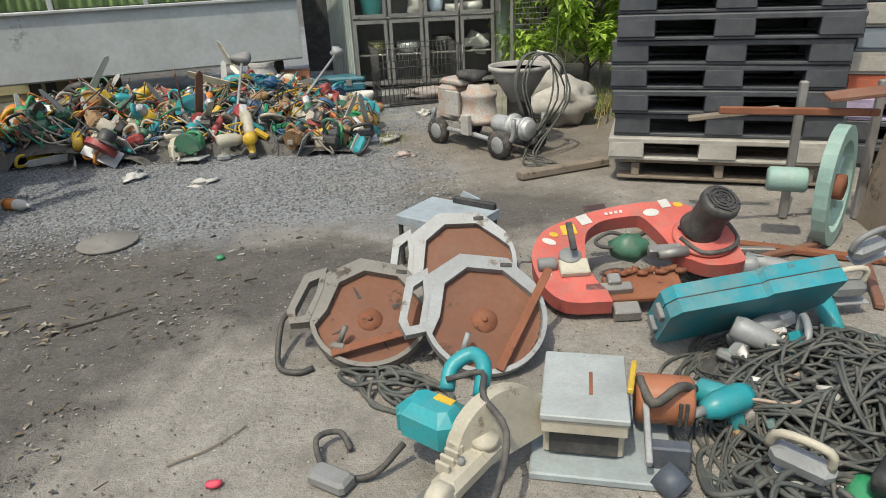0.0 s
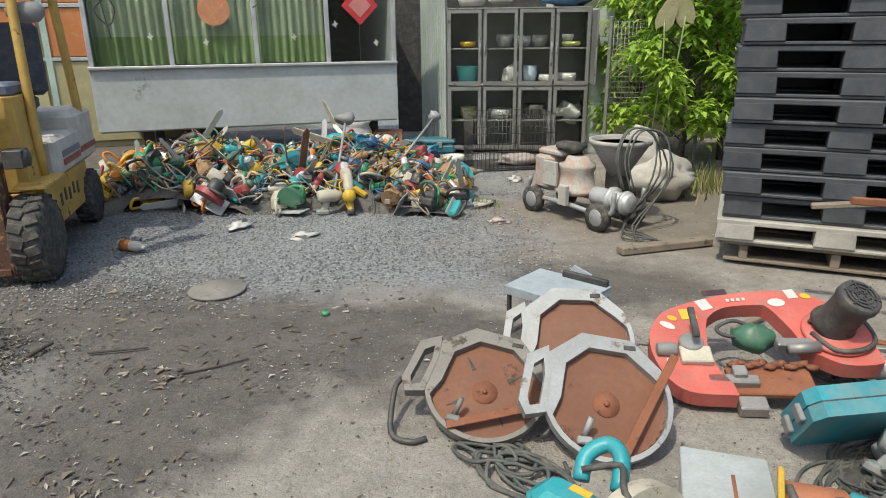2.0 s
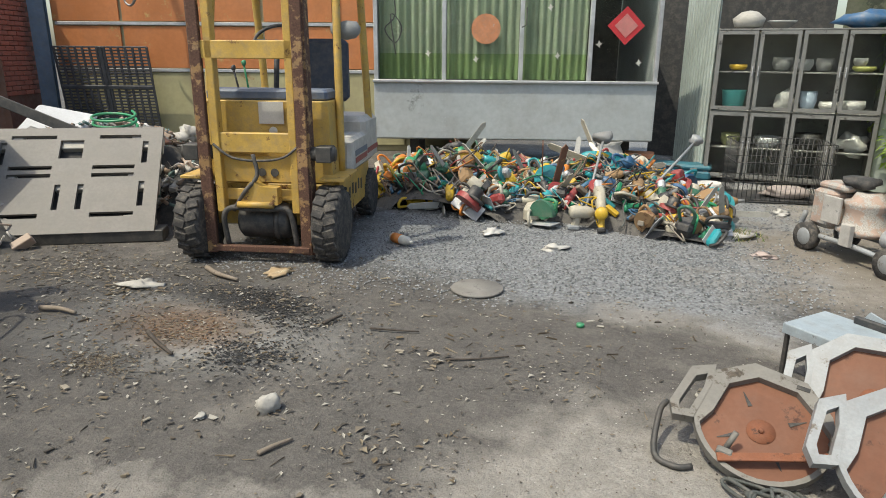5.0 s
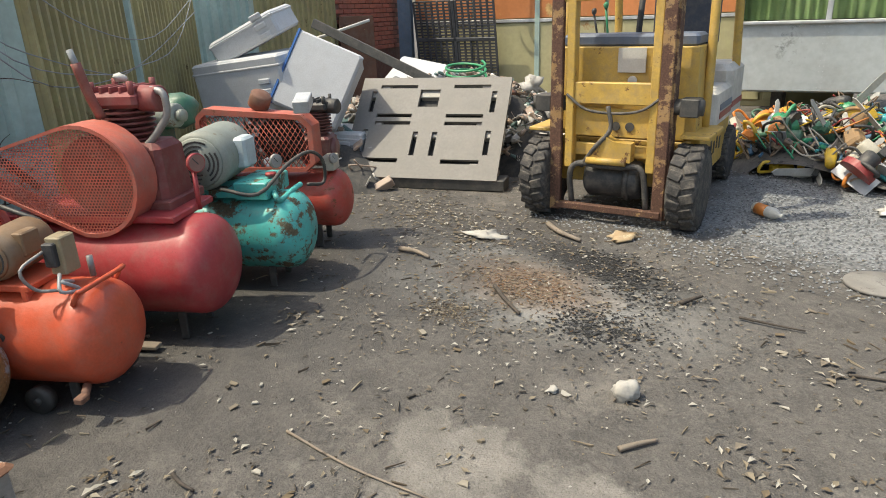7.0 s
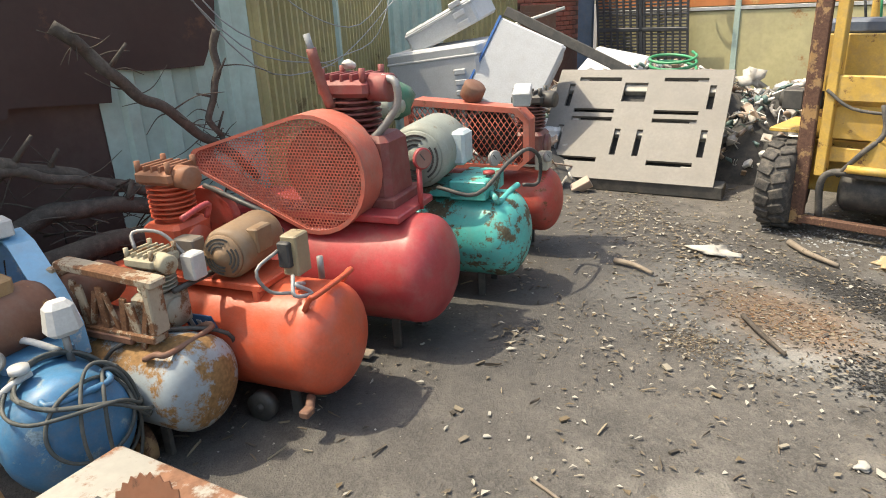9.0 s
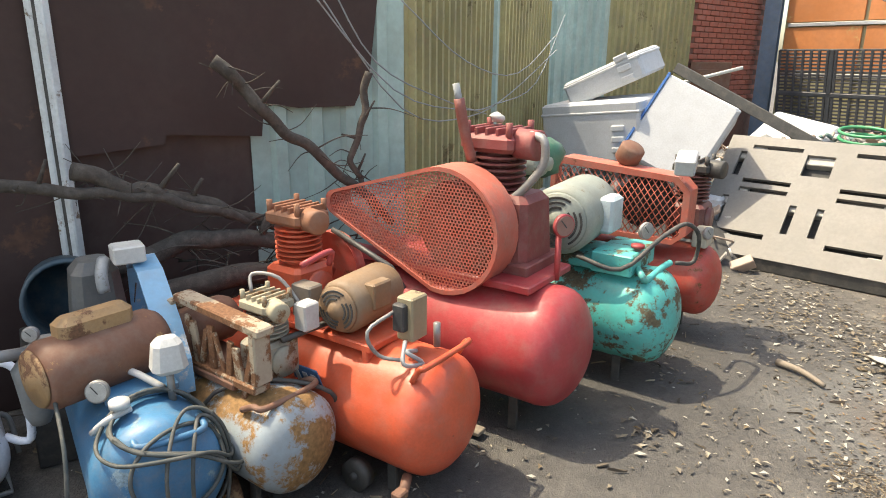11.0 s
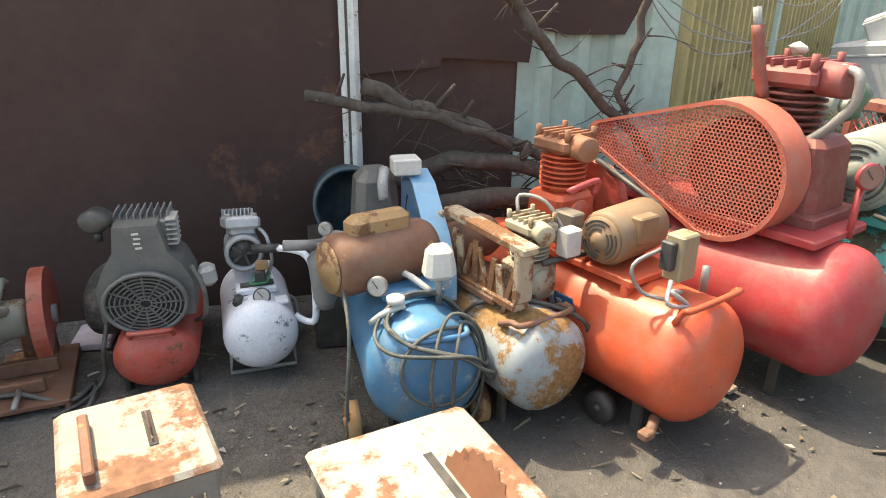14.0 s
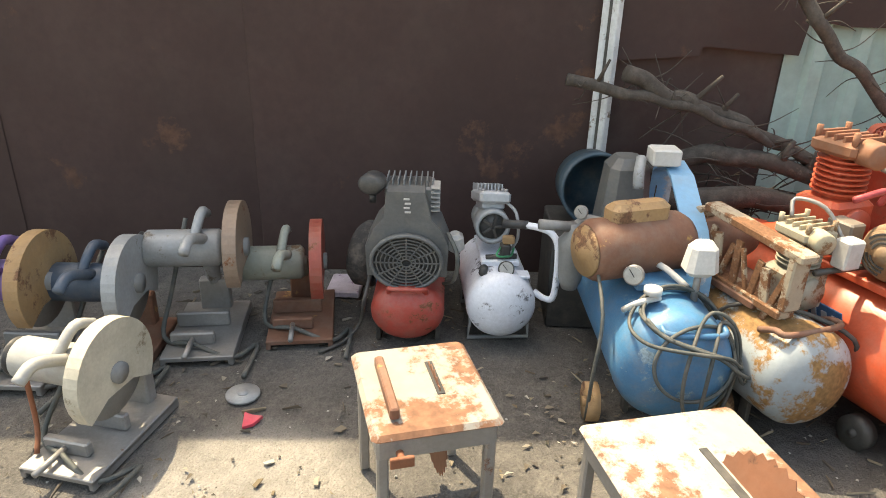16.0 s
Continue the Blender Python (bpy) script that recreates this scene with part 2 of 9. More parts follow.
straw_mat = island_material("straw", [(0.22, 0.175, 0.12), (0.14, 0.105, 0.075), (0.09, 0.07, 0.05), (0.28, 0.235, 0.17), (0.11, 0.09, 0.07)])
wire_mat = island_material("scrap_mix", [(0.36, 0.34, 0.31), (0.48, 0.46, 0.43), (0.18, 0.17, 0.16), (0.25, 0.18, 0.13), (0.58, 0.57, 0.55), (0.12, 0.19, 0.18), (0.38, 0.29, 0.23)], 0.6)


leaf_mat = island_material("dry_leaves", [(0.21, 0.175, 0.125), (0.11, 0.09, 0.068), (0.27, 0.24, 0.19), (0.055, 0.047, 0.038), (0.17, 0.143, 0.11), (0.35, 0.33, 0.285), (0.14, 0.105, 0.065), (0.08, 0.07, 0.06)])
coal_mat = island_material("charcoal", [(0.012, 0.012, 0.012), (0.03, 0.03, 0.032), (0.05, 0.048, 0.046), (0.02, 0.02, 0.02)], 0.7)
wool_mat = island_material("burnt_wood_wool", [(0.22, 0.12, 0.06), (0.26, 0.18, 0.11), (0.15, 0.09, 0.055), (0.24, 0.2, 0.15), (0.12, 0.095, 0.075), (0.09, 0.08, 0.07)])


def ground_material():
    m, nt, bs = nodes_of("yard_ground")
    g = nt.nodes.new("ShaderNodeNewGeometry")
    P = g.outputs["Position"]
    sep = nt.nodes.new("ShaderNodeSeparateXYZ")
    nt.links.new(P, sep.inputs[0])
    X, Y = sep.outputs[0], sep.outputs[1]
    n1, n2, n3 = noise_node(nt, P, 0.9, 6, 0.6), noise_node(nt, P, 4.5, 6, 0.65), noise_node(nt, P, 34, 4, 0.7)
    n4 = noise_node(nt, P, 140, 2)
    wob = maths(nt, "ADD", maths(nt, "MULTIPLY", maths(nt, "SUBTRACT", n1, 0.5), 4.2), maths(nt, "MULTIPLY", maths(nt, "SUBTRACT", n2, 0.5), 1.3))

    def blob(cx, cy, rx, ry, soft=0.35, k=0.5):
        dx = maths(nt, "DIVIDE", maths(nt, "SUBTRACT", X, cx), rx)
        dy = maths(nt, "DIVIDE", maths(nt, "SUBTRACT", Y, cy), ry)
        d = maths(nt, "SQRT", maths(nt, "ADD", maths(nt, "MULTIPLY", dx, dx), maths(nt, "MULTIPLY", dy, dy)))
        d = maths(nt, "ADD", d, maths(nt, "MULTIPLY", wob, k))
        return ramp(nt, d, 1 + soft, 1 - soft)

    conc = mixc(nt, ramp(nt, n2, 0.3, 0.7), (0.22, 0.205, 0.185), (0.36, 0.335, 0.30))
    conc = mixc(nt, maths(nt, "MULTIPLY", ramp(nt, n3, 0.4, 0.75), 0.55), conc, (0.15, 0.138, 0.12))
    conc = mixc(nt, maths(nt, "MULTIPLY", ramp(nt, n4, 0.55, 0.8), 0.5), conc, (0.42, 0.40, 0.36))
    soil = mixc(nt, ramp(nt, n2, 0.3, 0.72), (0.062, 0.058, 0.054), (0.125, 0.115, 0.105))
    soil = mixc(nt, maths(nt, "MULTIPLY", ramp(nt, n3, 0.45, 0.8), 0.5), soil, (0.21, 0.19, 0.17))
    soil = mixc(nt, maths(nt, "MULTIPLY", ramp(nt, n4, 0.54, 0.76), 0.32), soil, (0.23, 0.215, 0.19))
    soil = mixc(nt, maths(nt, "MULTIPLY", ramp(nt, n4, 0.46, 0.3), 0.5), soil, (0.04, 0.037, 0.034))
    conc = mixc(nt, maths(nt, "MULTIPLY", ramp(nt, n4, 0.44, 0.28), 0.6), conc, (0.10, 0.092, 0.08))
    grav = mixc(nt, ramp(nt, n3, 0.35, 0.65), (0.12, 0.125, 0.13), (0.30, 0.31, 0.32))
    dirt = mixc(nt, ramp(nt, n3, 0.3, 0.7), (0.13, 0.105, 0.08), (0.20, 0.17, 0.13))
    patchy = noise_node(nt, P, 1.7, 7, 0.7)
    soil = mixc(nt, maths(nt, "MULTIPLY", ramp(nt, patchy, 0.55, 0.68), 0.55), soil, (0.23, 0.21, 0.185))
    conc = mixc(nt, maths(nt, "MULTIPLY", ramp(nt, patchy, 0.5, 0.36), 0.45), conc, (0.115, 0.105, 0.092))
    # dark soil, with tree shade painted in: the left side and the band ahead
    left = ramp(nt, maths(nt, "ADD", maths(nt, "SUBTRACT", -1.35, X), maths(nt, "MULTIPLY", wob, 0.55)), -0.12, 0.2)
    soil_shade_mask = maths(nt, "MAXIMUM", left, blob(-1.15, 3.25, 1.25, 0.6))
    soil_shade_mask = maths(nt, "MAXIMUM", soil_shade_mask, blob(0.2, 4.25, 0.75, 0.45))
    c = mixc(nt, soil_shade_mask, conc, soil)
    c = mixc(nt, maths(nt, "MULTIPLY", blob(0.9, 6.3, 1.5, 1.3, 0.6, 0.6), 0.7), c, dirt)
    c = mixc(nt, maths(nt, "MULTIPLY", blob(-1.75, 1.1, 0.8, 0.5, 0.1, 1.1), 0.6), c, conc)
    c = mixc(nt, maths(nt, "MULTIPLY", blob(-2.72, -1.62, 0.5, 0.42, 0.15, 0.25), 0.8), c, conc)
    gm = maths(nt, "MINIMUM", maths(nt, "SUBTRACT", Y, 4.05), maths(nt, "MULTIPLY", maths(nt, "SUBTRACT", -0.35, X), 0.6))
    gm = maths(nt, "MINIMUM", gm, maths(nt, "ADD", X, 3.9))
    gm = ramp(nt, maths(nt, "ADD", gm, maths(nt, "MULTIPLY", wob, 0.45)), -0.25, 0.3)
    c = mixc(nt, gm, c, grav)
    c = mixc(nt, blob(-3.52, 2.62, 0.95, 0.62, 0.3, 0.5), c, mixc(nt, ramp(nt, n2, 0.35, 0.65), (0.12, 0.116, 0.11), (0.27, 0.265, 0.25)))
    c = mixc(nt, maths(nt, "MULTIPLY", blob(-3.55, 2.55, 0.42, 0.27, 0.5, 0.5), ramp(nt, n2, 0.3, 0.5)), c, mixc(nt, ramp(nt, n3, 0.35, 0.7), (0.14, 0.08, 0.05), (0.25, 0.19, 0.135)))
    c = mixc(nt, blob(-3.55, 3.08, 0.62, 0.2, 0.6, 0.35), c, (0.022, 0.021, 0.02))
    damp = maths(nt, "MULTIPLY", blob(-4.6, 1.5, 1.2, 2.2, 0.35, 0.4), 0.55)
    c = mixc(nt, damp, c, (0.045, 0.042, 0.04))
    nt.links.new(c, bs.inputs["Base Color"])
    nt.links.new(maths(nt, "SUBTRACT", 0.95, maths(nt, "MULTIPLY", damp, 0.45)), bs.inputs["Roughness"])
    h = maths(nt, "ADD", maths(nt, "MULTIPLY", n3, 1.0), maths(nt, "ADD", maths(nt, "MULTIPLY", n4, 0.5), maths(nt, "MULTIPLY", n2, 1.5)))
    bump(nt, bs, h, 0.85, 0.014)
    return m


# ---- mesh tools ----
class Mesh:
    """Gathers the faces of one part."""

    def __init__(self):
        self.v, self.f, self.smooth = [], [], []

    def add(self, verts, faces, smooth=False, m=None):
        o = len(self.v)
        self.v += [tuple(m @ Vector(p)) if m else tuple(p) for p in verts]
        self.f += [tuple(i + o for i in f) for f in faces]
        self.smooth += [smooth] * len(faces)
        return self

    def box(self, c, s, m=None, ch=None, taper=1.0):
        """A box at c of size s with chamfered upright edges; taper narrows its top."""
        x, y, z = (a / 2 for a in s)
        if ch is None:
            ch = min(0.006, min(x, y, z) * 0.35)
        ring = []
        for (sx, sy), first in (((1, 1), 0), ((-1, 1), 1), ((-1, -1), 0), ((1, -1), 1)):
            a, b = (sx * x, sy * (y - ch)), (sx * (x - ch), sy * y)
            ring += [b, a] if first else [a, b]
        levels = [(-z, -ch, 1), (-z + ch, 0, 1), (z - ch, 0, taper), (z, -ch, taper)]
        vs = []
        for zz, inset, tp in levels:
            for px, py in ring:
                kx, ky = (x + inset) / x, (y + inset) / y
                vs.append((c[0] + px * kx * tp, c[1] + py * ky * tp, c[2] + zz))
        fs = [tuple(range(7, -1, -1)), tuple(range(24, 32))]
        for l in range(3):
            for i in range(8):
                j = (i + 1) % 8
                fs.append((l * 8 + i, l * 8 + j, l * 8 + 8 + j, l * 8 + 8 + i))
        return self.add(vs, fs, False, m)

    def lathe(self, prof, p0=(0, 0, 0), axis=(0, 0, 1), seg=24, m=None, smooth=True):
        """Turns a profile of (along, radius) round an axis from p0."""
        q = Vector(axis).to_track_quat("Z", "Y")
        vs, fs = [], []
        for a, r in prof:
            for i in range(seg):
                t = 2 * math.pi * i / seg
                vs.append(Vector(p0) + q @ Vector((r * math.cos(t), r * math.sin(t), a)))
        for k in range(len(prof) - 1):
            for i in range(seg):
                j = (i + 1) % seg
                fs.append((k * seg + i, k * seg + j, (k + 1) * seg + j, (k + 1) * seg + i))
        if prof[0][1] > 1e-6:
            fs.append(tuple(range(seg - 1, -1, -1)))
        if prof[-1][1] > 1e-6:
            fs.append(tuple((len(prof) - 1) * seg + i for i in range(seg)))
        return self.add(vs, fs, smooth, m)

    def cyl(self, p0, p1, r, r2=None, seg=16, ch=0.0, m=None):
        d = Vector(p1) - Vector(p0)
        L, r2 = d.length, r if r2 is None else r2
        prof = [(0, r - ch), (ch, r), (L - ch, r2), (L, r2 - ch)] if ch else [(0, r), (L, r2)]
        return self.lathe(prof, p0, d, seg, m)

    def tube(self, pts, r, seg=8, smooth_path=True, m=None, r_end=None):
        """A round bar along points, softened by a Catmull-Rom path."""
        P = [Vector(p) for p in pts]
        if smooth_path and len(P) > 2:
            Q, ext = [], [P[0] * 2 - P[1], *P, P[-1] * 2 - P[-2]]
            for i in range(1, len(ext) - 2):
                a, b, c, d = ext[i - 1:i + 3]
                for s in range(4):
                    t = s / 4
                    Q.append(0.5 * ((2 * b) + (c - a) * t + (2 * a - 5 * b + 4 * c - d) * t * t + (3 * b - a - 3 * c + d) * t ** 3))
            P = Q + [P[-1]]
        vs, fs = [], []
        up = Vector((0.21, 0.34, 0.92))
        for i, p in enumerate(P):
            d = (P[min(i + 1, len(P) - 1)] - P[max(i - 1, 0)]).normalized()
            u = d.cross(up)
            u = u.normalized() if u.length > 1e-3 else d.orthogonal().normalized()
            w = d.cross(u)
            up = -w if w.dot(up) < 0 else w
            up = u.cross(d) if u.cross(d).length > 0 else up
            rr = r if r_end is None else r + (r_end - r) * i / (len(P) - 1)
            for k in range(seg):
                a = 2 * math.pi * k / seg
                vs.append(p + (u * math.cos(a) + w * math.sin(a)) * rr)
        for i in range(len(P) - 1):
            for k in range(seg):
                j = (k + 1) % seg
                fs.append((i * seg + k, i * seg + j, (i + 1) * seg + j, (i + 1) * seg + k))
        fs += [tuple(range(seg - 1, -1, -1)), tuple((len(P) - 1) * seg + k for k in range(seg))]
        return self.add(vs, fs, True, m)

    def prism(self, poly, depth, m=None, smooth=False):
        """A flat outline in x, y, made thick along z from 0 to depth."""
        n = len(poly)
        vs = [(x, y, 0) for x, y in poly] + [(x, y, depth) for x, y in poly]
        fs = [tuple(range(n - 1, -1, -1)), tuple(range(n, 2 * n))]
        fs += [(i, (i + 1) % n, n + (i + 1) % n, n + i) for i in range(n)]
        return self.add(vs, fs, smooth, m)

    def ring(self, outer, inner, depth, m=None):
        """A flat ring between two outlines of equal count, made thick."""
        n = len(outer)
        vs = [(x, y, 0) for x, y in outer] + [(x, y, 0) for x, y in inner]
        vs += [(x, y, depth) for x, y in outer] + [(x, y, depth) for x, y in inner]
        fs = []
        for i in range(n):
            j = (i + 1) % n
            fs += [(j, i, n + i, n + j), (2 * n + i, 2 * n + j, 3 * n + j, 3 * n + i), (i, j, 2 * n + j, 2 * n + i), (n + j, n + i, 3 * n + i, 3 * n + j)]
        return self.add(vs, fs, False, m)

    def lump(self, c, s, seed=0, rough=0.2, seg=10, m=None):
        """An uneven rounded body."""
        vs, fs = [], []
        rings = seg // 2 + 1
        for k in range(rings):
            th = math.pi * k / (rings - 1)
            for i in range(seg):
                a = 2 * math.pi * i / seg
                d = Vector((math.sin(th) * math.cos(a), math.sin(th) * math.sin(a), math.cos(th)))
                n = 1 + rough * noise.noise(d * 1.7 + Vector((seed * 3.1, seed * 1.7, seed)))
                vs.append((c[0] + d.x * s[0] * n, c[1] + d.y * s[1] * n, c[2] + d.z * s[2] * n))
        for k in range(rings - 1):
            for i in range(seg):
                j = (i + 1) % seg
                fs.append((k * seg + i, (k + 1) * seg + i, (k + 1) * seg + j, k * seg + j))
        return self.add(vs, fs, True, m)

    def data(self, name, material):
        me = bpy.data.meshes.new(name)
        me.from_pydata([tuple(p) for p in self.v], [], self.f)
        me.polygons.foreach_set("use_smooth", self.smooth)
        me.materials.append(material)
        me.update()
        return me


def part(name, mesh, material, parent, label=""):
    ob = new(name, mesh.data(name, material))
    ob.parent = parent
    return tagged(ob, label)


def thing(name, m, label, category, group=""):
    ob = new(name)
    ob.empty_display_size = 0.1
    ob.matrix_world = m
    return tagged(ob, label, category, group)


def solid(name, mesh, material, label, category, m=None, group="", kind=""):
    ob = new(name, mesh.data(name, material))
    if m is not None:
        ob.matrix_world = m
    return tagged(ob, label, category, group, kind)


def circle(r, n=24, cx=0.0, cy=0.0, a0=0.0, a1=360.0):
    k = n if a1 - a0 >= 360 else n - 1
    return [(cx + r * math.cos(radians(a0 + (a1 - a0) * i / k)), cy + r * math.sin(radians(a0 + (a1 - a0) * i / k))) for i in range(n)]


def facing(p, right, up):
    """A frame whose x runs along right and y along up, at p."""
    x = Vector(right).normalized()
    z = x.cross(Vector(up)).normalized()
    y = z.cross(x)
    return Matrix.Translation(p) @ Matrix((x, y, z)).transposed().to_4x4()


R = random.Random(7)


# ---- ground and walls ----
def ground_sheet():
    """One sheet, finely divided over the yard and stretched to the horizon."""
    def axis(lo, hi, step):
        inner = [lo + step * i for i in range(int((hi - lo) / step) + 1)]
        return [-900, -250, -80, lo - 12] + inner + [hi + 12, 80, 250, 900]
    xs, ys = axis(-12, 6, 0.25), axis(-6, 13, 0.25)
    me = Mesh()
    vs = []
    for y in ys:
        for x in xs:
            z = 0.0
            if -12 <= x <= 6 and -6 <= y <= 13:
                z = 0.012 * noise.noise(Vector((x * 0.9, y * 0.9, 0))) - 0.004
            vs.append((x, y, z))
    n = len(xs)
    fs = [(j * n + i, j * n + i + 1, (j + 1) * n + i + 1, (j + 1) * n + i) for j in range(len(ys) - 1) for i in range(n - 1)]
    me.add(vs, fs, True)
    return solid("ground", me, ground_material(), "yard floor of worn concrete, dark soil with painted tree shade, and grey gravel", "ground", kind="structure")


ground_sheet()


def corrugated(a, b, z0, z1, mat, name, label, pitch=0.16, depth=0.03, square=True, thick=0.008):
    """An upright ribbed sheet between two plan points."""
    A, B = Vector((*a, 0)), Vector((*b, 0))
    d = B - A
    L = d.length
    d.normalize()
    n = Vector((-d.y, d.x, 0))
    prof = []
    s = 0.0
    while s < L:
        for t, o in (((0, 0), (0.5, 0), (0.6, 1), (0.9, 1)) if square else [(k / 8, 0.5 + 0.5 * math.sin(2 * math.pi * k / 8)) for k in range(8)]):
            if s + t * pitch <= L:
                prof.append((s + t * pitch, o * depth))
        s += pitch
    prof.append((L, 0))
    me = Mesh()
    k = len(prof)
    vs = []
    for off in (0, thick):
        for z in (z0, z1):
            vs += [A + d * s + n * (o - off) + Vector((0, 0, z)) for s, o in prof]
    fs = []
    for i in range(k - 1):
        fs += [(i, i + 1, k + i + 1, k + i), (2 * k + i + 1, 2 * k + i, 3 * k + i, 3 * k + i + 1), (k + i, k + i + 1, 3 * k + i + 1, 3 * k + i)]
    me.add(vs, fs, not square)
    return solid(name, me, mat, label, "wall", kind="structure")


def slab(a, b, z0, z1, thick, mat, name, label, kind="structure", cat="wall", off=0.0):
    """An upright slab from a to b; its face lies off in front of the line, on the left of a to b."""
    A, B = Vector((*a, 0)), Vector((*b, 0))
    d = (B - A).normalized()
    n = Vector((d.y, -d.x, 0))
    me = Mesh()
    c = (A + B) / 2 + n * (thick / 2 + 0) - n * thick + n * off
    me.box((0, 0, (z0 + z1) / 2), ((B - A).length, thick, z1 - z0), pose(c.x, c.y, 0, 0, 0, math.degrees(math.atan2(d.y, d.x))), ch=0.003)
    return solid(name, me, mat, label, cat, kind=kind)


W0, WP, WK, W1, W2, W3, W4 = (-2.2, -7.3), (-4.95, -1.05), (-5.30, -0.22), (-5.66, 0.55), (-8.8, 2.6), (-10.9, 5.6), (-11.9, 7.55)
WALL_H, LOW_H = 3.1, 1.95


def along(a, b, t):
    return (a[0] + (b[0] - a[0]) * t, a[1] + (b[1] - a[1]) * t)


# brown sheets in overlapping panels
for i, (s0, s1) in enumerate(((0.0, 0.34), (0.335, 0.585), (0.58, 0.762), (0.758, 1.0))):
    slab(along(W0, WP, s0), along(W0, WP, s1), 0.0, WALL_H, 0.02, brown_sheet, "wall_west_panel", "tall dark brown rust-coated steel sheet fence panel", off=0.006 * (i % 2))
slab(along(WP, W1, 0.0), along(WP, W1, 0.50), 0.0, 1.17, 0.02, dark_sheet, "wall_west_lower", "dark rusted sheet fence behind the branches")
WD = Vector((W1[0] - WP[0], W1[1] - WP[1], 0))
solid("wall_west_upper", Mesh().prism([(0.03, 1.10), (0.42, 1.13), (0.43, 1.17), (0.47, 1.17), (0.88, 1.14), (0.90, 1.30), (1.08, 1.27), (1.40, 1.27), (1.50, 1.45), (1.55, 1.8), (1.58, LOW_H), (0.02, LOW_H)], 0.012, facing((WP[0] + 0.045, WP[1] + 0.02, 0), WD, (0, 0, 1))), brown_sheet, "hanging brown rust-coated sheet with a torn lower edge", "wall", kind="structure")
corrugated(along(WP, W1, 0.48), W1, 0.0, LOW_H, corr_green, "wall_west_green", "pale green ribbed metal cladding with rust streaks", 0.2, -0.03)
corrugated(W1, along(W1, W2, 0.43), 0.0, LOW_H + 0.15, corr_yellow, "wall_west_yellow", "yellowed ribbed fibre sheet fence", 0.11, -0.035)
corrugated(along(W1, W2, 0.43), along(W1, W2, 0.5), 0.0, LOW_H + 0.15, corr_green, "wall_west_strip", "pale green ribbed strip in the fence", 0.2, -0.03)
corrugated(along(W1, W2, 0.5), W2, 0.0, LOW_H + 0.15, corr_yellow, "wall_west_yellow", "yellowed ribbed fibre sheet fence", 0.11, -0.035)
corrugated(W2, along(W2, W3, 0.35), 0.0, LOW_H + 0.9, corr_green, "wall_west_green", "pale green ribbed metal cladding", 0.2, -0.03)
corrugated(along(W2, W3, 0.35), W3, 0.0, LOW_H + 1.0, corr_yellow, "wall_west_yellow", "yellowed ribbed fibre sheet fence", 0.16, -0.035)


def white_post():
    t = thing("fence_post", pose(WP[0] + 0.05, WP[1] + 0.02, 0, 0, 0, 65), "flaking white painted timber post on the fence", "post")
    me = Mesh().box((-0.025, 0, 1.3), (0.035, 0.05, 2.6)).box((0.025, 0, 1.3), (0.035, 0.045, 2.6))
    part("strip", me, paint("flaking_white", (0.66, 0.68, 0.68), (0.25, 0.18, 0.13), 0.3, 0.7, scale=8), t)
    part("core", Mesh().box((0, -0.004, 1.3), (0.02, 0.03, 2.58)), dark_steel, t)


white_post()

# brick wall, steel column and boarded doors
slab(W3, W4, 0.0, 3.2, 0.2, mortar, "wall_brick", "red painted brick wall")
WB = bpy.data.objects["wall_brick"]


def steel_column():
    t = thing("steel_column", pose(W4[0] + 0.28, W4[1] - 0.05, 0, 0, 0, 40), "blue-grey painted steel column at the wall's end", "column")
    part("flange", Mesh().box((0, -0.09, 1.6), (0.24, 0.02, 3.2)), post_blue, t)
    part("flange", Mesh().box((0, 0.09, 1.6), (0.24, 0.02, 3.2)), post_blue, t)
    part("web", Mesh().box((0, 0, 1.6), (0.02, 0.16, 3.2)), post_blue, t)


steel_column()
D0, D1 = (-11.5, 7.65), (-4.9, 10.45)
slab(D0, D1, 0.0, 3.4, 0.08, paint("door_sill_board", (0.40, 0.36, 0.20), (0.24, 0.34, 0.28), 0.4, 0.6, scale=1.5), "wall_north", "boarded workshop front behind the forklift")
door_h = math.degrees(math.atan2(D1[1] - D0[1], D1[0] - D0[0]))
for k in range(6):
    a, b = along(D0, D1, k / 6 + 0.004), along(D0, D1, (k + 1) / 6 - 0.004)
    for z0, z1, mt in ((0.1, 1.28, corr_yellow), (1.36, 2.03, door_orange), (2.11, 3.3, door_orange)):
        slab(a, b, z0, z1, 0.03, mt if z0 > 1 else paint("lower_door_board", (0.44, 0.40, 0.22), (0.45, 0.25, 0.10), 0.25, 0.6, scale=1.4), "door_board", "orange weathered board panel of the workshop front", off=0.034)
for z in (1.32, 2.07):
    slab(along(D0, D1, 0.01), along(D0, D1, 0.99), z - 0.025, z + 0.025, 0.05, alu, "trim_rail", "pale metal rail across the boarded front", off=0.055)
for s in (0.33, 0.67):
    p = along(D0, D1, s)
    slab(p, along(D0, D1, s + 0.012), 0.0, 3.3, 0.05, corr_green, "trim_upright", "pale green upright of the boarded front", off=0.058)


# ---- site trailer ----
TA, TB = Vector((-1.80, 9.14, 0)), Vector((-5.25, 7.68, 0))
TL = (TA - TB).length
TM = facing(TB, TA - TB, (0, 0, 1))  # x along the front, y up, z out towards the yard


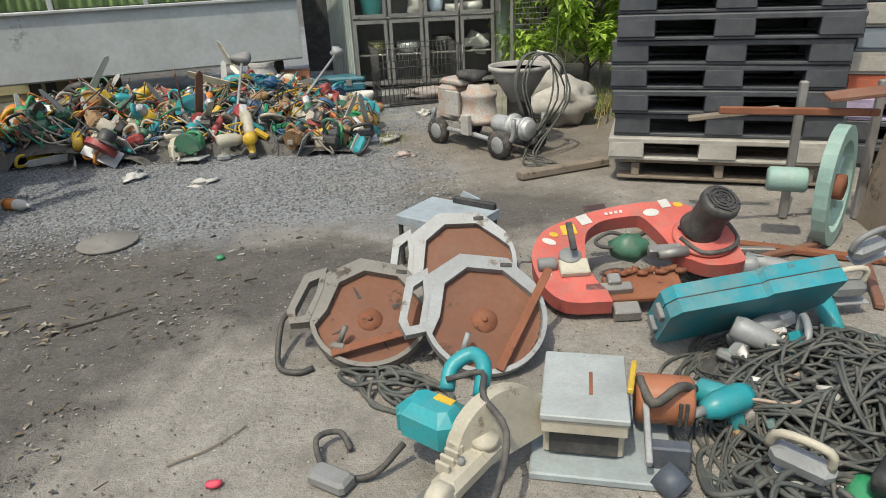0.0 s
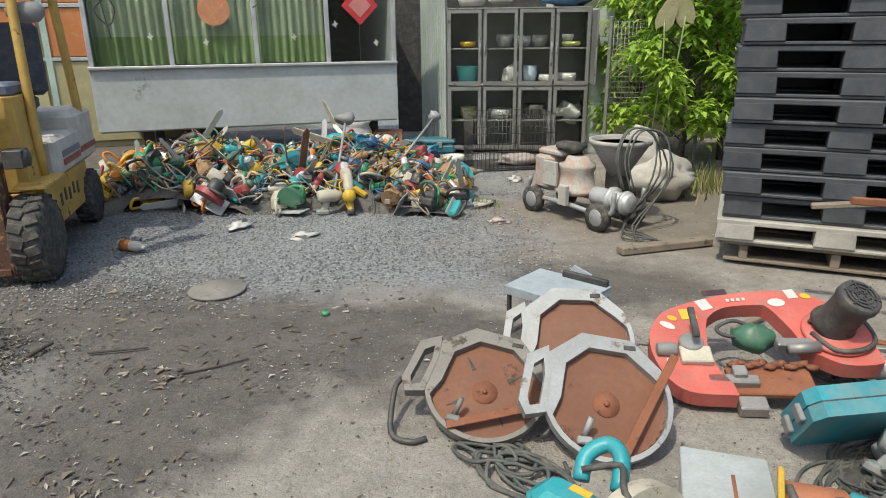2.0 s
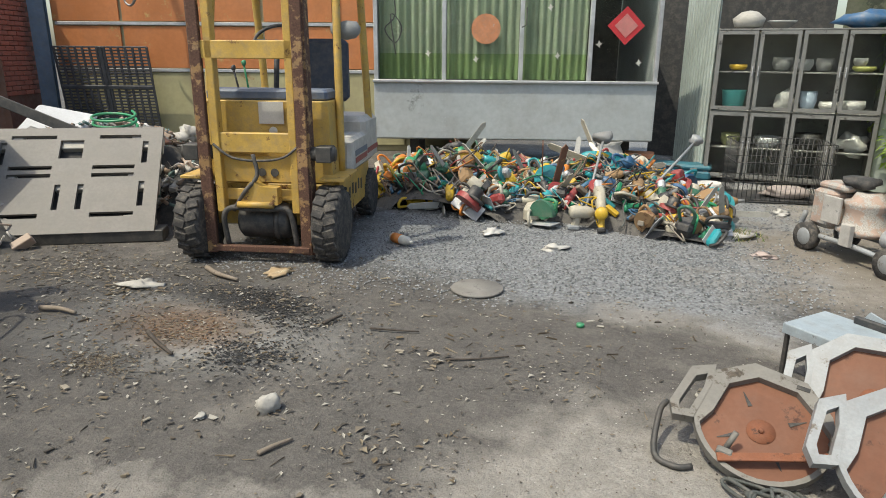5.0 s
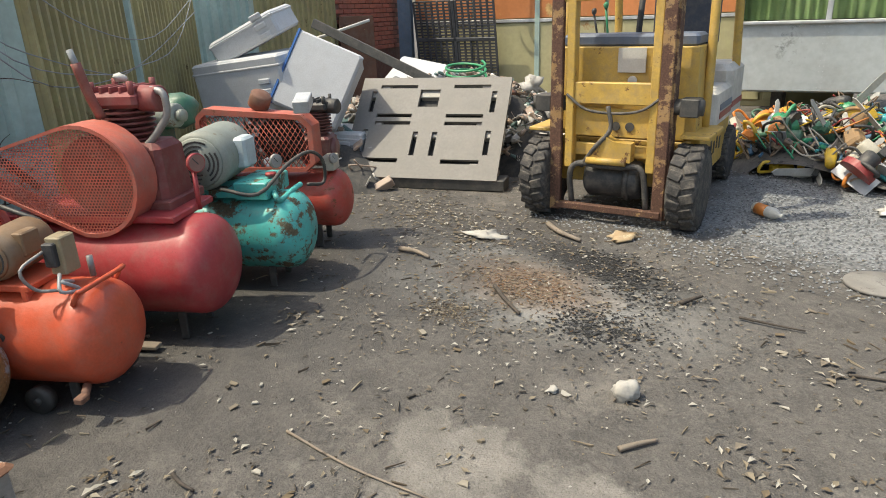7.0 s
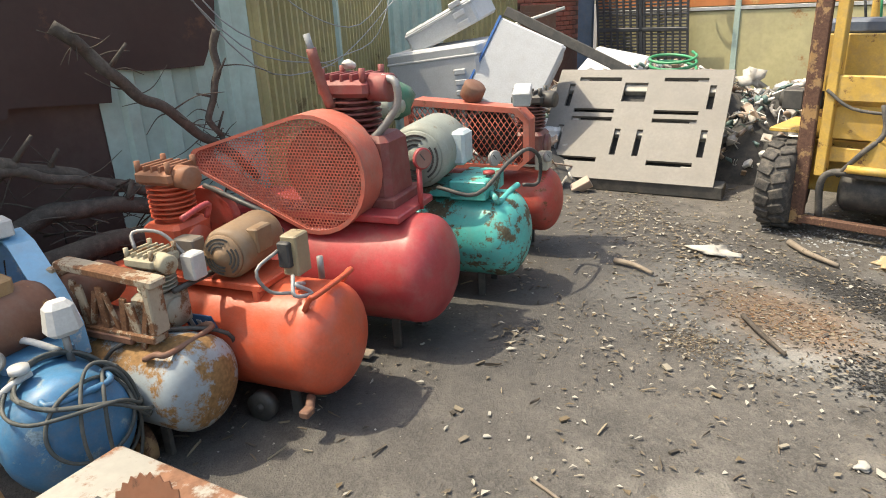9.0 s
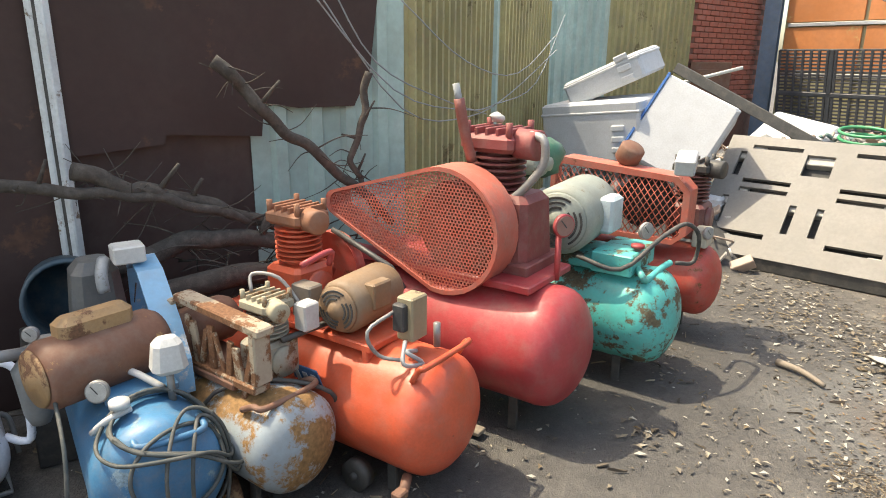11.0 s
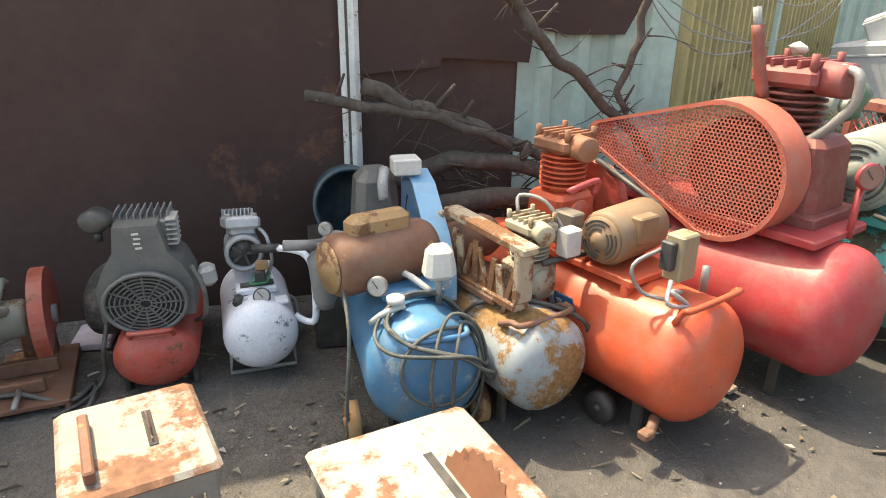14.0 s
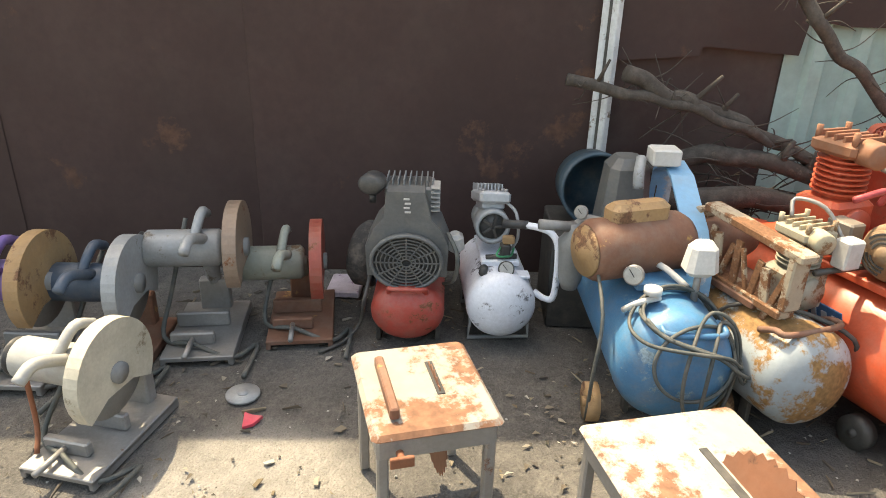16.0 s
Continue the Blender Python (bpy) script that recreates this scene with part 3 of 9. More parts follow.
def trailer():
    t = thing("site_trailer", pose(TB.x, TB.y, 0, 0, 0, math.degrees(math.atan2(TA.y - TB.y, TA.x - TB.x))), "long pale grey site trailer with curtained windows", "trailer")
    me = Mesh().box((TL / 2, 1.2, 0.52), (TL, 2.3, 0.06)).box((TL / 2, 0.02, 0.88), (TL, 0.04, 0.74), ch=0.004)
    part("lower_panel", me, trailer_white, t, "pale grey riveted sheet metal skirt panel")
    part("sill", Mesh().box((TL / 2, 0.0, 1.265), (TL + 0.02, 0.09, 0.035)), alu, t)
    xs = [TL * (1 - s) for s in (0.99, 0.75, 0.48, 0.24, 0.0)]
    for i, x in enumerate(xs):
        part("mullion", Mesh().box((min(max(x, 0.03), TL - 0.03), 0.02, 2.06), (0.055, 0.07, 1.56)), alu, t)
    for i in range(4):
        a, b = xs[i] + 0.03, xs[i + 1] - 0.03
        pane = part("window_pane", Mesh().box(((a + b) / 2, 0.03, 2.06), (b - a, 0.006, 1.54), ch=0.001), glass, t)
        pane.visible_shadow = False
        if i < 3:
            me, n = Mesh(), 40
            for m_, z0, z1, mt in ((0, 1.29, 1.62, curtain_low), (1, 1.62, 2.84, curtain)):
                c = Mesh()
                vs = []
                for z in (z0, z1):
                    for k in range(n + 1):
                        vs.append((a + (b - a) * k / n, 0.12 + 0.028 * math.sin(k * 1.35 + i) + 0.012 * math.sin(k * 2.9), z))
                c.add(vs, [(k, k + 1, n + 2 + k, n + 1 + k) for k in range(n)], True)
                part("curtain", c, mt, t, "pleated green curtain behind the window")
    part("roof", Mesh().box((TL / 2, 1.17, 2.88), (TL + 0.06, 2.42, 0.08)), alu, t)
    part("end_wall", Mesh().box((TL - 0.02, 1.2, 1.7), (0.05, 2.26, 2.3)), trailer_white, t)
    part("end_wall", Mesh().box((0.02, 1.2, 1.7), (0.05, 2.26, 2.3)), trailer_white, t)
    # inner wall coloured near-black as the trailer's interior shade
    part("back_wall", Mesh().box((TL / 2, 2.33, 1.7), (TL - 0.1, 0.04, 2.3)), shade_and_black, t)
    riv = Mesh()
    for x in xs:
        for k in range(12):
            for dx in (-0.02, 0.02):
                riv.cyl((min(max(x + dx, 0.03), TL - 0.03), 0, 0.55 + k * 0.06), (min(max(x + dx, 0.03), TL - 0.03), -0.004, 0.55 + k * 0.06), 0.006, seg=6)
    for k in range(60):
        riv.cyl((0.04 + k * TL / 60.5, 0, 1.22), (0.04 + k * TL / 60.5, -0.004, 1.22), 0.006, seg=6)
    tagged(part("rivet", riv, alu, t, "rows of rivets"), kind="stuff")
    # paper ornaments on the panes
    part("paper_diamond", Mesh().prism([(0, 0.24), (0.24, 0), (0, -0.24), (-0.24, 0)], 0.004, facing((TL - 0.46, 0.018, 1.98), (1, 0, 0), (0, 0, 1))), red_paper, t, "red paper diamond stuck to the window")
    part("paper_diamond_inner", Mesh().prism([(0, 0.15), (0.15, 0), (0, -0.15), (-0.15, 0)], 0.004, facing((TL - 0.46, 0.012, 1.98), (1, 0, 0), (0, 0, 1))), paint("pink_paper", (0.62, 0.22, 0.2), None, 0, 0.7), t)
    part("paper_roundel", Mesh().prism(circle(0.19, 20), 0.004, facing((TL * 0.395, 0.018, 1.93), (1, 0, 0), (0, 0, 1))), paint("orange_paper", (0.6, 0.25, 0.12), (0.65, 0.5, 0.4), 0.3, 0.7, scale=16), t, "faded orange round paper ornament")
    for x, z in ((0.72, 1.62), (1.35, 1.55), (2.42, 1.60), (2.95, 1.75), (3.48, 1.52), (2.3, 2.2)):
        part("paper_leaf", Mesh().prism([(0, 0.05), (0.025, 0.01), (0.05, 0.015), (0.015, -0.02), (0.02, -0.05), (-0.01, -0.02), (-0.04, 0.0), (-0.012, 0.008)], 0.003, facing((x, 0.018, z), (1, 0, 0), (0, 0, 1))), paper_white, t)
    part("looped_cable", Mesh().tube([(0.25, -0.03, 2.5), (0.3, -0.03, 2.1), (0.16, -0.03, 1.92), (0.3, -0.03, 1.75), (0.38, -0.03, 1.95), (0.24, -0.03, 2.1), (0.3, -0.03, 1.6)], 0.008), black_plastic, t)
    part("hook", Mesh().tube([(2.0, -0.02, 2.2), (2.0, -0.02, 1.98), (1.94, -0.02, 1.95)], 0.008, 6, False), black_plastic, t)
    for x in (0.5, TL - 0.25):
        for y in (0.5, 1.9):
            part("jack_leg", Mesh().box((x, y, 0.245), (0.12, 0.12, 0.49)), dark_steel, t)


trailer()
# near-black sheet painted as shade in the gap, and the shed's ribbed side
slab((-2.2, 11.6), (0.3, 11.6), 0.0, 3.0, 0.1, shade_and_black, "wall_shed_back", "near-black sheet standing for the shade in the gap")
corrugated((-1.72, 11.2), (-1.15, 9.45), 0.0, 3.0, corr_grey, "wall_shed_side", "grey-green ribbed metal wall of the shed", 0.15, 0.03)
# added sheet, coloured dark green to stand for the dark greenery at the back
slab((0.4, 11.4), (7.0, 10.2), 0.0, 2.6, 0.1, paint("dark_greenery_backing", (0.09, 0.10, 0.06), (0.05, 0.06, 0.04), 0.4, 0.8, scale=3), "wall_north_east", "dark green sheet added behind the trees to stand for dark greenery")
slab((4.6, 11.0), (6.4, -3.0), 0.0, 2.2, 0.1, dark_sheet, "wall_east", "plain dark sheet fence closing the yard")


# ---- cabinet ----
def cabinet():
    W, H, D = 1.92, 1.95, 0.5
    t = thing("glass_cabinet", pose(-1.13, 9.32, 0, 0, 0, 1.5), "tall grey metal cabinet with glass doors, half-full shelves", "cabinet")
    part("back_panel", Mesh().box((W / 2, D, H / 2), (W, 0.02, H)), paint("dusky_back_panel", (0.20, 0.205, 0.195), (0.12, 0.12, 0.11), 0.3, 0.6), t)
    for x in (0.012, W - 0.012):
        part("side_panel", Mesh().box((x, D / 2, H / 2), (0.024, D, H)), cab_grey, t)
    for z in (0.06, 0.46, 0.93, 1.42, H - 0.015):
        part("shelf", Mesh().box((W / 2, D / 2, z), (W - 0.05, D - 0.03, 0.02)), cab_grey, t)
    for row, (z0, z1) in enumerate(((0.08, 0.92), (0.95, 1.92))):
        for c in range(4):
            x0, x1 = c * W / 4 + 0.012, (c + 1) * W / 4 - 0.012
            d = part("door", Mesh().ring([(x0, z0), (x1, z0), (x1, z1), (x0, z1)], [(x0 + 0.045, z0 + 0.045), (x1 - 0.045, z0 + 0.045), (x1 - 0.045, z1 - 0.045), (x0 + 0.045, z1 - 0.045)], 0.025, facing((0, -0.005, 0), (1, 0, 0), (0, 0, 1))), cab_grey, t)
            g = part("glass_pane", Mesh().box(((x0 + x1) / 2, -0.015, (z0 + z1) / 2), (x1 - x0 - 0.085, 0.005, z1 - z0 - 0.085), ch=0.001), smoke_glass, d)
            g.visible_shadow = False
            part("handle", Mesh().box((x1 - 0.02 if c % 2 == 0 else x0 + 0.02, -0.04, (z0 + z1) / 2), (0.012, 0.025, 0.12)), alu, d)
    part("open_door", Mesh().box((W + 0.02, -0.22, 1.43), (0.025, 0.42, 0.92)), cab_grey, t, "grey metal door standing open")
    part("side_sheet", Mesh().box((W + 0.2, 0.1, 0.96), (0.36, 0.02, 1.92)), corr_grey, t, "pale grey sheet beside the cabinet")
    return t


CAB = cabinet()


def vessel(name, x, y, z, prof, mat, label, cat, seg=20):
    return solid(name, Mesh().lathe(prof, (0, 0, 0), (0, 0, 1), seg), mat, label, cat, pose(x, y, z))


def bucket(x, y, z, r, h, mat, label):
    t = thing("bucket", pose(x, y, z), label, "bucket")
    part("body", Mesh().lathe([(0, 0), (0, r * 0.8), (h, r), (h + 0.008, r + 0.008), (h + 0.008, r - 0.006), (0.01, r * 0.76), (0.01, 0)]), mat, t)
    part("handle", Mesh().tube([(-r, 0, h * 0.95), (-r * 0.5, -r * 0.7, h * 0.55), (r * 0.5, -r * 0.7, h * 0.55), (r, 0, h * 0.95)], 0.006), white_plastic, t)


bucket(-0.87, 9.52, 0.942, 0.15, 0.24, paint("turquoise_plastic", (0.10, 0.52, 0.50), None, 0, 0.4), "turquoise plastic bucket on a cabinet shelf")
for x, z, r, h, mt, lb in ((-0.86, 1.432, 0.11, 0.07, tool_yellow, "yellow bowl on a shelf"), (-0.35, 1.432, 0.12, 0.16, machine_grey, "grey pot on a shelf"), (-0.1, 1.432, 0.1, 0.14, alu, "metal jar on a shelf"),
                           (0.12, 1.432, 0.1, 0.15, machine_grey, "dark pot on a shelf"), (0.55, 1.432, 0.13, 0.06, paint("lime_lid", (0.5, 0.5, 0.15)), "lime plastic dish on a shelf"), (0.5, 1.5, 0.08, 0.09, white_plastic, "white cup on a shelf"),
                           (0.0, 0.942, 0.10, 0.24, paint("pale_blue_plastic", (0.45, 0.55, 0.68)), "pale blue plastic jug on a shelf"), (-0.25, 0.942, 0.11, 0.22, white_plastic, "white plastic bag bundle on a shelf"),
                           (0.25, 0.942, 0.13, 0.12, white_plastic, "white bowl on a shelf"), (0.5, 0.942, 0.14, 0.14, white_plastic, "white pan on a shelf"),
                           (-0.85, 0.46, 0.12, 0.16, paint("olive_tin", (0.42, 0.42, 0.2)), "olive tin on a shelf"), (-0.4, 0.46, 0.17, 0.14, alu, "dented metal pan on a shelf"), (0.08, 0.46, 0.17, 0.2, black_plastic, "black crate-like pot on a shelf"), (0.55, 0.46, 0.17, 0.16, white_plastic, "white bundle on a shelf")):
    if "bundle" in lb:
        solid("bag", Mesh().lump((0, 0, h * 0.6), (r * 1.1, r * 0.8, h * 0.75), int(x * 10), 0.9, 16), mt, lb, "bag", pose(x, 9.55, z + 0.012))
        continue
    vessel("pot" if mt is not white_plastic else "bowl", x, 9.56, z + 0.012, [(0, 0), (0, r * 0.7), (h * 0.5, r), (h, r * 0.95), (h, r * 0.88), (h * 0.5, r * 0.9), (0.012, r * 0.6), (0.012, 0)], mt, lb, "kitchenware")
vessel("bag", -0.8, 9.55, 1.952, [(0, 0.02), (0.02, 0.17), (0.12, 0.2), (0.2, 0.1), (0.22, 0.0)], sack, "clear plastic bag on top of the cabinet", "bag", 9)
vessel("bowl", -0.42, 9.55, 1.952, [(0, 0), (0, 0.08), (0.09, 0.17), (0.085, 0.17), (0.01, 0.07), (0.01, 0)], white_plastic, "white bowl on top of the cabinet", "bowl")
solid("tarpaulin", Mesh().lump((0, 0, 0.09), (0.3, 0.2, 0.11), 4, 0.6, 14), tool_blue, "crumpled blue tarpaulin on the cabinet", "tarpaulin", pose(0.5, 9.58, 1.952))


# ---- forklift ----
def wheel(name, r, w, parent, c, axis=(1, 0, 0), lugs=18, rim_mat=None):
    """A chunky tyre with tread blocks and a steel rim."""
    x = Vector(axis)
    me = Mesh().lathe([(-w / 2, r * 0.62), (-w / 2, r * 0.88), (-w * 0.38, r * 0.95), (w * 0.38, r * 0.95), (w / 2, r * 0.88), (w / 2, r * 0.62)], c, x, 32)
    q = x.to_track_quat("Z", "Y")
    lug = Mesh()
    for k in range(lugs):
        for side in (-1, 1):
            a = 2 * math.pi * (k + 0.25 * side) / lugs
            m = Matrix.Translation(c) @ (q @ Euler((0, 0, a)).to_quaternion()).to_matrix().to_4x4()
            lug.box((r * 0.96, 0, side * w * 0.24), (r * 0.09, r * 0.21, w * 0.44), m @ pose(0, 0, 0, 18 * side, 0, 0))
    ty = part("tyre", me, rubber, parent)
    tagged(part("tread", lug, rubber, ty, "worn tread blocks"), kind="stuff")
    rim = Mesh().lathe([(-w * 0.3, r * 0.2), (-w * 0.3, r * 0.6), (-w * 0.46, r * 0.64), (w * 0.46, r * 0.64), (w * 0.3, r * 0.6), (w * 0.3, r * 0.2)], c, x, 24)
    part("rim", rim, rim_mat or dark_steel, ty)


def forklift():
    t = thing("forklift", pose(-4.0, 3.9, 0, 0, 0, 20.0), "weathered yellow forklift with rusty mast and no forks", "forklift")
    for x in (-0.54, 0.54):
        wheel("wheel", 0.3, 0.2, t, (x, 0.0, 0.3))
    for x in (-0.48, 0.48):
        wheel("wheel", 0.24, 0.16, t, (x, 1.62, 0.24), lugs=14)
    part("chassis", Mesh().box((0, 0.95, 0.42), (0.9, 1.7, 0.34)).box((0.44, 1.0, 0.40), (0.14, 1.2, 0.34)).box((-0.44, 1.0, 0.40), (0.14, 1.2, 0.34)), fork_yellow, t)
    for s in (-1, 1):
        part("fender", Mesh().box((s * 0.56, 0.2, 0.655), (0.2, 0.5, 0.025)), fork_yellow, t)
    part("dashboard_cowl", Mesh().box((0, 0.28, 0.92), (1.06, 0.34, 0.64), taper=0.96), fork_yellow, t, "yellow front cowl")
    part("instrument_panel", Mesh().box((0, 0.32, 1.28), (0.98, 0.3, 0.09), ch=0.02), paint("blue_grey_cowl", (0.10, 0.13, 0.19)), t)
    part("notice", Mesh().box((0.06, 0.098, 1.15), (0.2, 0.004, 0.17), ch=0.001), paper_white, t, "white paper notice")
    part("headlamp_sticker", Mesh().prism(circle(0.033, 16), 0.004, facing((0.07, 0.1, 1.01), (1, 0, 0), (0, 0, 1))), paper_white, t)
    # mast
    for s in (-1, 1):
        part("mast_rail", Mesh().box((s * 0.385 - 0.02, -0.12, 1.37), (0.085, 0.045, 2.6)).box((s * 0.43 - 0.02, -0.06, 1.37), (0.02, 0.12, 2.6)), mast_rust, t, "rust-flaked outer mast rail")
        part("inner_rail", Mesh().box((s * 0.3 - 0.01, -0.08, 1.55), (0.06, 0.09, 2.3)), fork_yellow, t)
        part("tilt_cylinder", Mesh().cyl((s * 0.3, 0.0, 0.72), (s * 0.3, 0.5, 0.6), 0.04), dark_steel, t)
        part("mast_pivot", Mesh().cyl((s * 0.36, -0.06, 0.86), (s * 0.60, -0.06, 0.86), 0.055).box((s * 0.52, -0.05, 0.86), (0.12, 0.14, 0.12)), dark_steel, t)
    part("cross_beam", Mesh().box((-0.02, -0.1, 1.62), (0.74, 0.05, 0.13)), fork_yellow, t)
    part("cross_beam", Mesh().box((0, -0.08, 0.94), (0.7, 0.06, 0.15)), fork_yellow, t, "chipped yellow mast cross beam")
    part("cross_beam", Mesh().box((0, -0.13, 0.11), (0.78, 0.05, 0.05)), mast_rust, t)
    part("lower_plate", Mesh().box((0, -0.05, 0.73), (0.62, 0.03, 0.2)).box((0, -0.04, 0.53), (0.62, 0.03, 0.09)), fork_yellow, t)
    for x in (0.02, 0.12):
        part("hole", Mesh().prism(circle(0.032, 16), 0.004, facing((x, -0.071, 0.71), (1, 0, 0), (0, 0, 1))), shade_and_black, t)
    part("chain_bracket", Mesh().prism([(-0.16, 0), (0.17, 0.02), (0.17, 0.15), (0.04, 0.16), (-0.03, 0.21), (-0.08, 0.15)], 0.1, facing((0, -0.09, 0.46), (1, 0, 0), (0, 0, 1))).cyl((-0.14, -0.2, 0.48), (0.14, -0.2, 0.48), 0.025), fork_yellow, t)
    part("drive_case", Mesh().cyl((-0.2, 0.02, 0.31), (0.22, 0.02, 0.31), 0.14, seg=20, ch=0.03).cyl((0.1, 0.02, 0.31), (0.14, 0.02, 0.31), 0.155, seg=20), black_plastic, t)
    part("hydraulic_hose", Mesh().tube([(-0.28, -0.1, 0.12), (-0.29, -0.13, 0.36), (-0.22, -0.14, 0.44), (-0.05, -0.17, 0.44), (0.1, -0.17, 0.44), (0.24, -0.14, 0.42), (0.28, -0.1, 0.1)], 0.022), hose_rubber, t)
    part("hydraulic_hose", Mesh().tube([(-0.02, -0.14, 0.86), (0.01, -0.16, 0.7), (-0.08, -0.2, 0.58), (-0.2, -0.14, 0.42)], 0.016), hose_rubber, t)
    part("hydraulic_hose", Mesh().tube([(-0.33, -0.13, 0.93), (-0.18, -0.14, 0.83), (0.05, -0.14, 0.81), (0.22, -0.14, 0.84), (0.33, -0.12, 0.92)], 0.01), hose_rubber, t)
    # cab
    for s in (-1, 1):
        part("guard_pillar", Mesh().tube([(s * 0.54, 0.36, 0.62), (s * 0.54, 0.36, 1.3), (s * 0.5, 0.52, 2.3)], 0.032, 8), fork_yellow, t)
        part("guard_pillar", Mesh().tube([(s * 0.52, 1.62, 0.95), (s * 0.51, 1.55, 1.5), (s * 0.5, 1.4, 2.3)], 0.035, 8), fork_yellow, t)
    part("overhead_guard", Mesh().box((0, 0.98, 2.32), (0.98, 1.05, 0.05)), fork_yellow, t)
    part("steering_wheel", Mesh().tube([(0.19 * math.cos(a), 0.52 + 0.13 * math.sin(a), 1.70 + 0.12 * math.sin(a)) for a in [k * math.pi / 6 for k in range(13)]], 0.014), black_plastic, t)
    part("steering_column", Mesh().cyl((0, 0.42, 1.28), (0, 0.52, 1.70), 0.022).tube([(-0.18, 0.52, 1.70), (0, 0.52, 1.69), (0.18, 0.52, 1.70)], 0.01), black_plastic, t)
    part("lever", Mesh().tube([(-0.22, 0.4, 1.28), (-0.24, 0.38, 1.5)], 0.008, 6, False).lump((-0.24, 0.38, 1.52), (0.02, 0.02, 0.025)), tool_green, t)
    part("lever", Mesh().tube([(-0.3, 0.4, 1.28), (-0.33, 0.38, 1.46)], 0.008, 6, False).lump((-0.33, 0.38, 1.48), (0.02, 0.02, 0.025)), black_plastic, t)
    part("seat", Mesh().box((0.1, 1.02, 1.12), (0.5, 0.45, 0.14), ch=0.04).box((0.16, 1.24, 1.45), (0.52, 0.13, 0.56), ch=0.04), paint("dark_blue_vinyl", (0.035, 0.045, 0.07), None, 0, 0.5), t, "dark vinyl seat")
    part("mirror", Mesh().lump((0.58, 0.52, 1.78), (0.13, 0.06, 0.075)), machine_grey, t)
    part("counterweight", Mesh().box((0, 1.55, 0.80), (1.12, 0.62, 0.46), ch=0.05).box((0.0, 0.95, 0.74), (1.12, 0.7, 0.3), ch=0.03), paint("dirty_white_counterweight", (0.60, 0.57, 0.52), RUST, 0.12, 0.6), t, "dirty white engine cover")
    part("stripe", Mesh().box((0.563, 1.05, 0.68), (0.004, 0.5, 0.05), ch=0.001).box((0.563, 1.58, 0.70), (0.004, 0.5, 0.05), ch=0.001), tool_red, t)
    part("stripe", Mesh().box((0.563, 1.05, 0.745), (0.004, 0.5, 0.05), ch=0.001), post_blue, t)
    m = facing((0.512, 0.75, 0.36), (0, 1, 0), (0, 0, 1))
    for k in range(5):
        part("letter_bar", Mesh().box((k * 0.12, 0.04 + 0.02 * (k % 2), 0), (0.05, 0.1, 0.004), m, ch=0.001), dark_steel, t)
    return t


forklift()


# ---- compressors ----
def tank_profile(r, L, dome=0.56, n=8):
    p = [(-L - r * dome * math.cos(a), r * math.sin(a)) for a in [k * math.pi / 2 / n for k in range(n)]]
    p += [(-L, r), (-L + 0.012, r * 1.006), (-L + 0.025, r), (-0.03, r), (-0.015, r * 1.008), (0, r)]
    p += [(r * dome * math.sin(a), r * math.cos(a)) for a in [k * math.pi / 2 / n for k in range(1, n + 1)]]
    return [(a, max(b, 0.0)) for a, b in p]


def tank(t, r, z, L, mat, label=""):
    return part("tank", Mesh().lathe(tank_profile(r, L), (0, 0, z), (1, 0, 0), 36), mat, t, label)


def motor(t, c, r, L, axis, mat, capmat=None, label="", style="arcs"):
    """An electric motor: ribbed body, dished fan cover with slots, junction box."""
    ax = Vector(axis).normalized()
    c = Vector(c)
    me = Mesh().lathe([(-L / 2, r * 0.3), (-L / 2, r * 0.86), (-L / 2 + 0.025, r), (L / 2 - 0.03, r), (L / 2, r * 0.85), (L / 2, r * 0.2), (L / 2 + 0.05, r * 0.2)], c, ax, 28)
    ob = part("motor", me, mat, t, label)
    q = ax.to_track_quat("Z", "Y")
    cap = Mesh().lathe([(-L / 2 - 0.004, r * 0.84), (-L / 2 - 0.012, r * 0.8), (-L / 2 - 0.02, r * 0.3), (-L / 2 - 0.03, r * 0.26), (-L / 2 - 0.03, 0.0)], c, ax, 28)
    part("fan_cover", cap, capmat or mat, ob)
    m = Matrix.Translation(c) @ q.to_matrix().to_4x4()
    if style == "arcs":
        for k, rad in enumerate((0.42, 0.56, 0.70)):
            zc = -L / 2 - 0.012 - 0.008 * (0.8 - rad) / 0.5
            for j in range(3):
                n = 10
                lo = j * 120 + 14 + 9 * k
                arc = [radians(lo + 88 * i / (n - 1)) for i in range(n)]
                out = [(r * (rad + w) * math.cos(q), r * (rad + w) * math.sin(q)) for w, seq in ((0.03, arc), (-0.03, arc[::-1])) for q in seq]
                part("vent_slot", Mesh().prism(out, 0.006, m @ pose(0, 0, zc - 0.003)), shade_and_black, ob)
    return ob


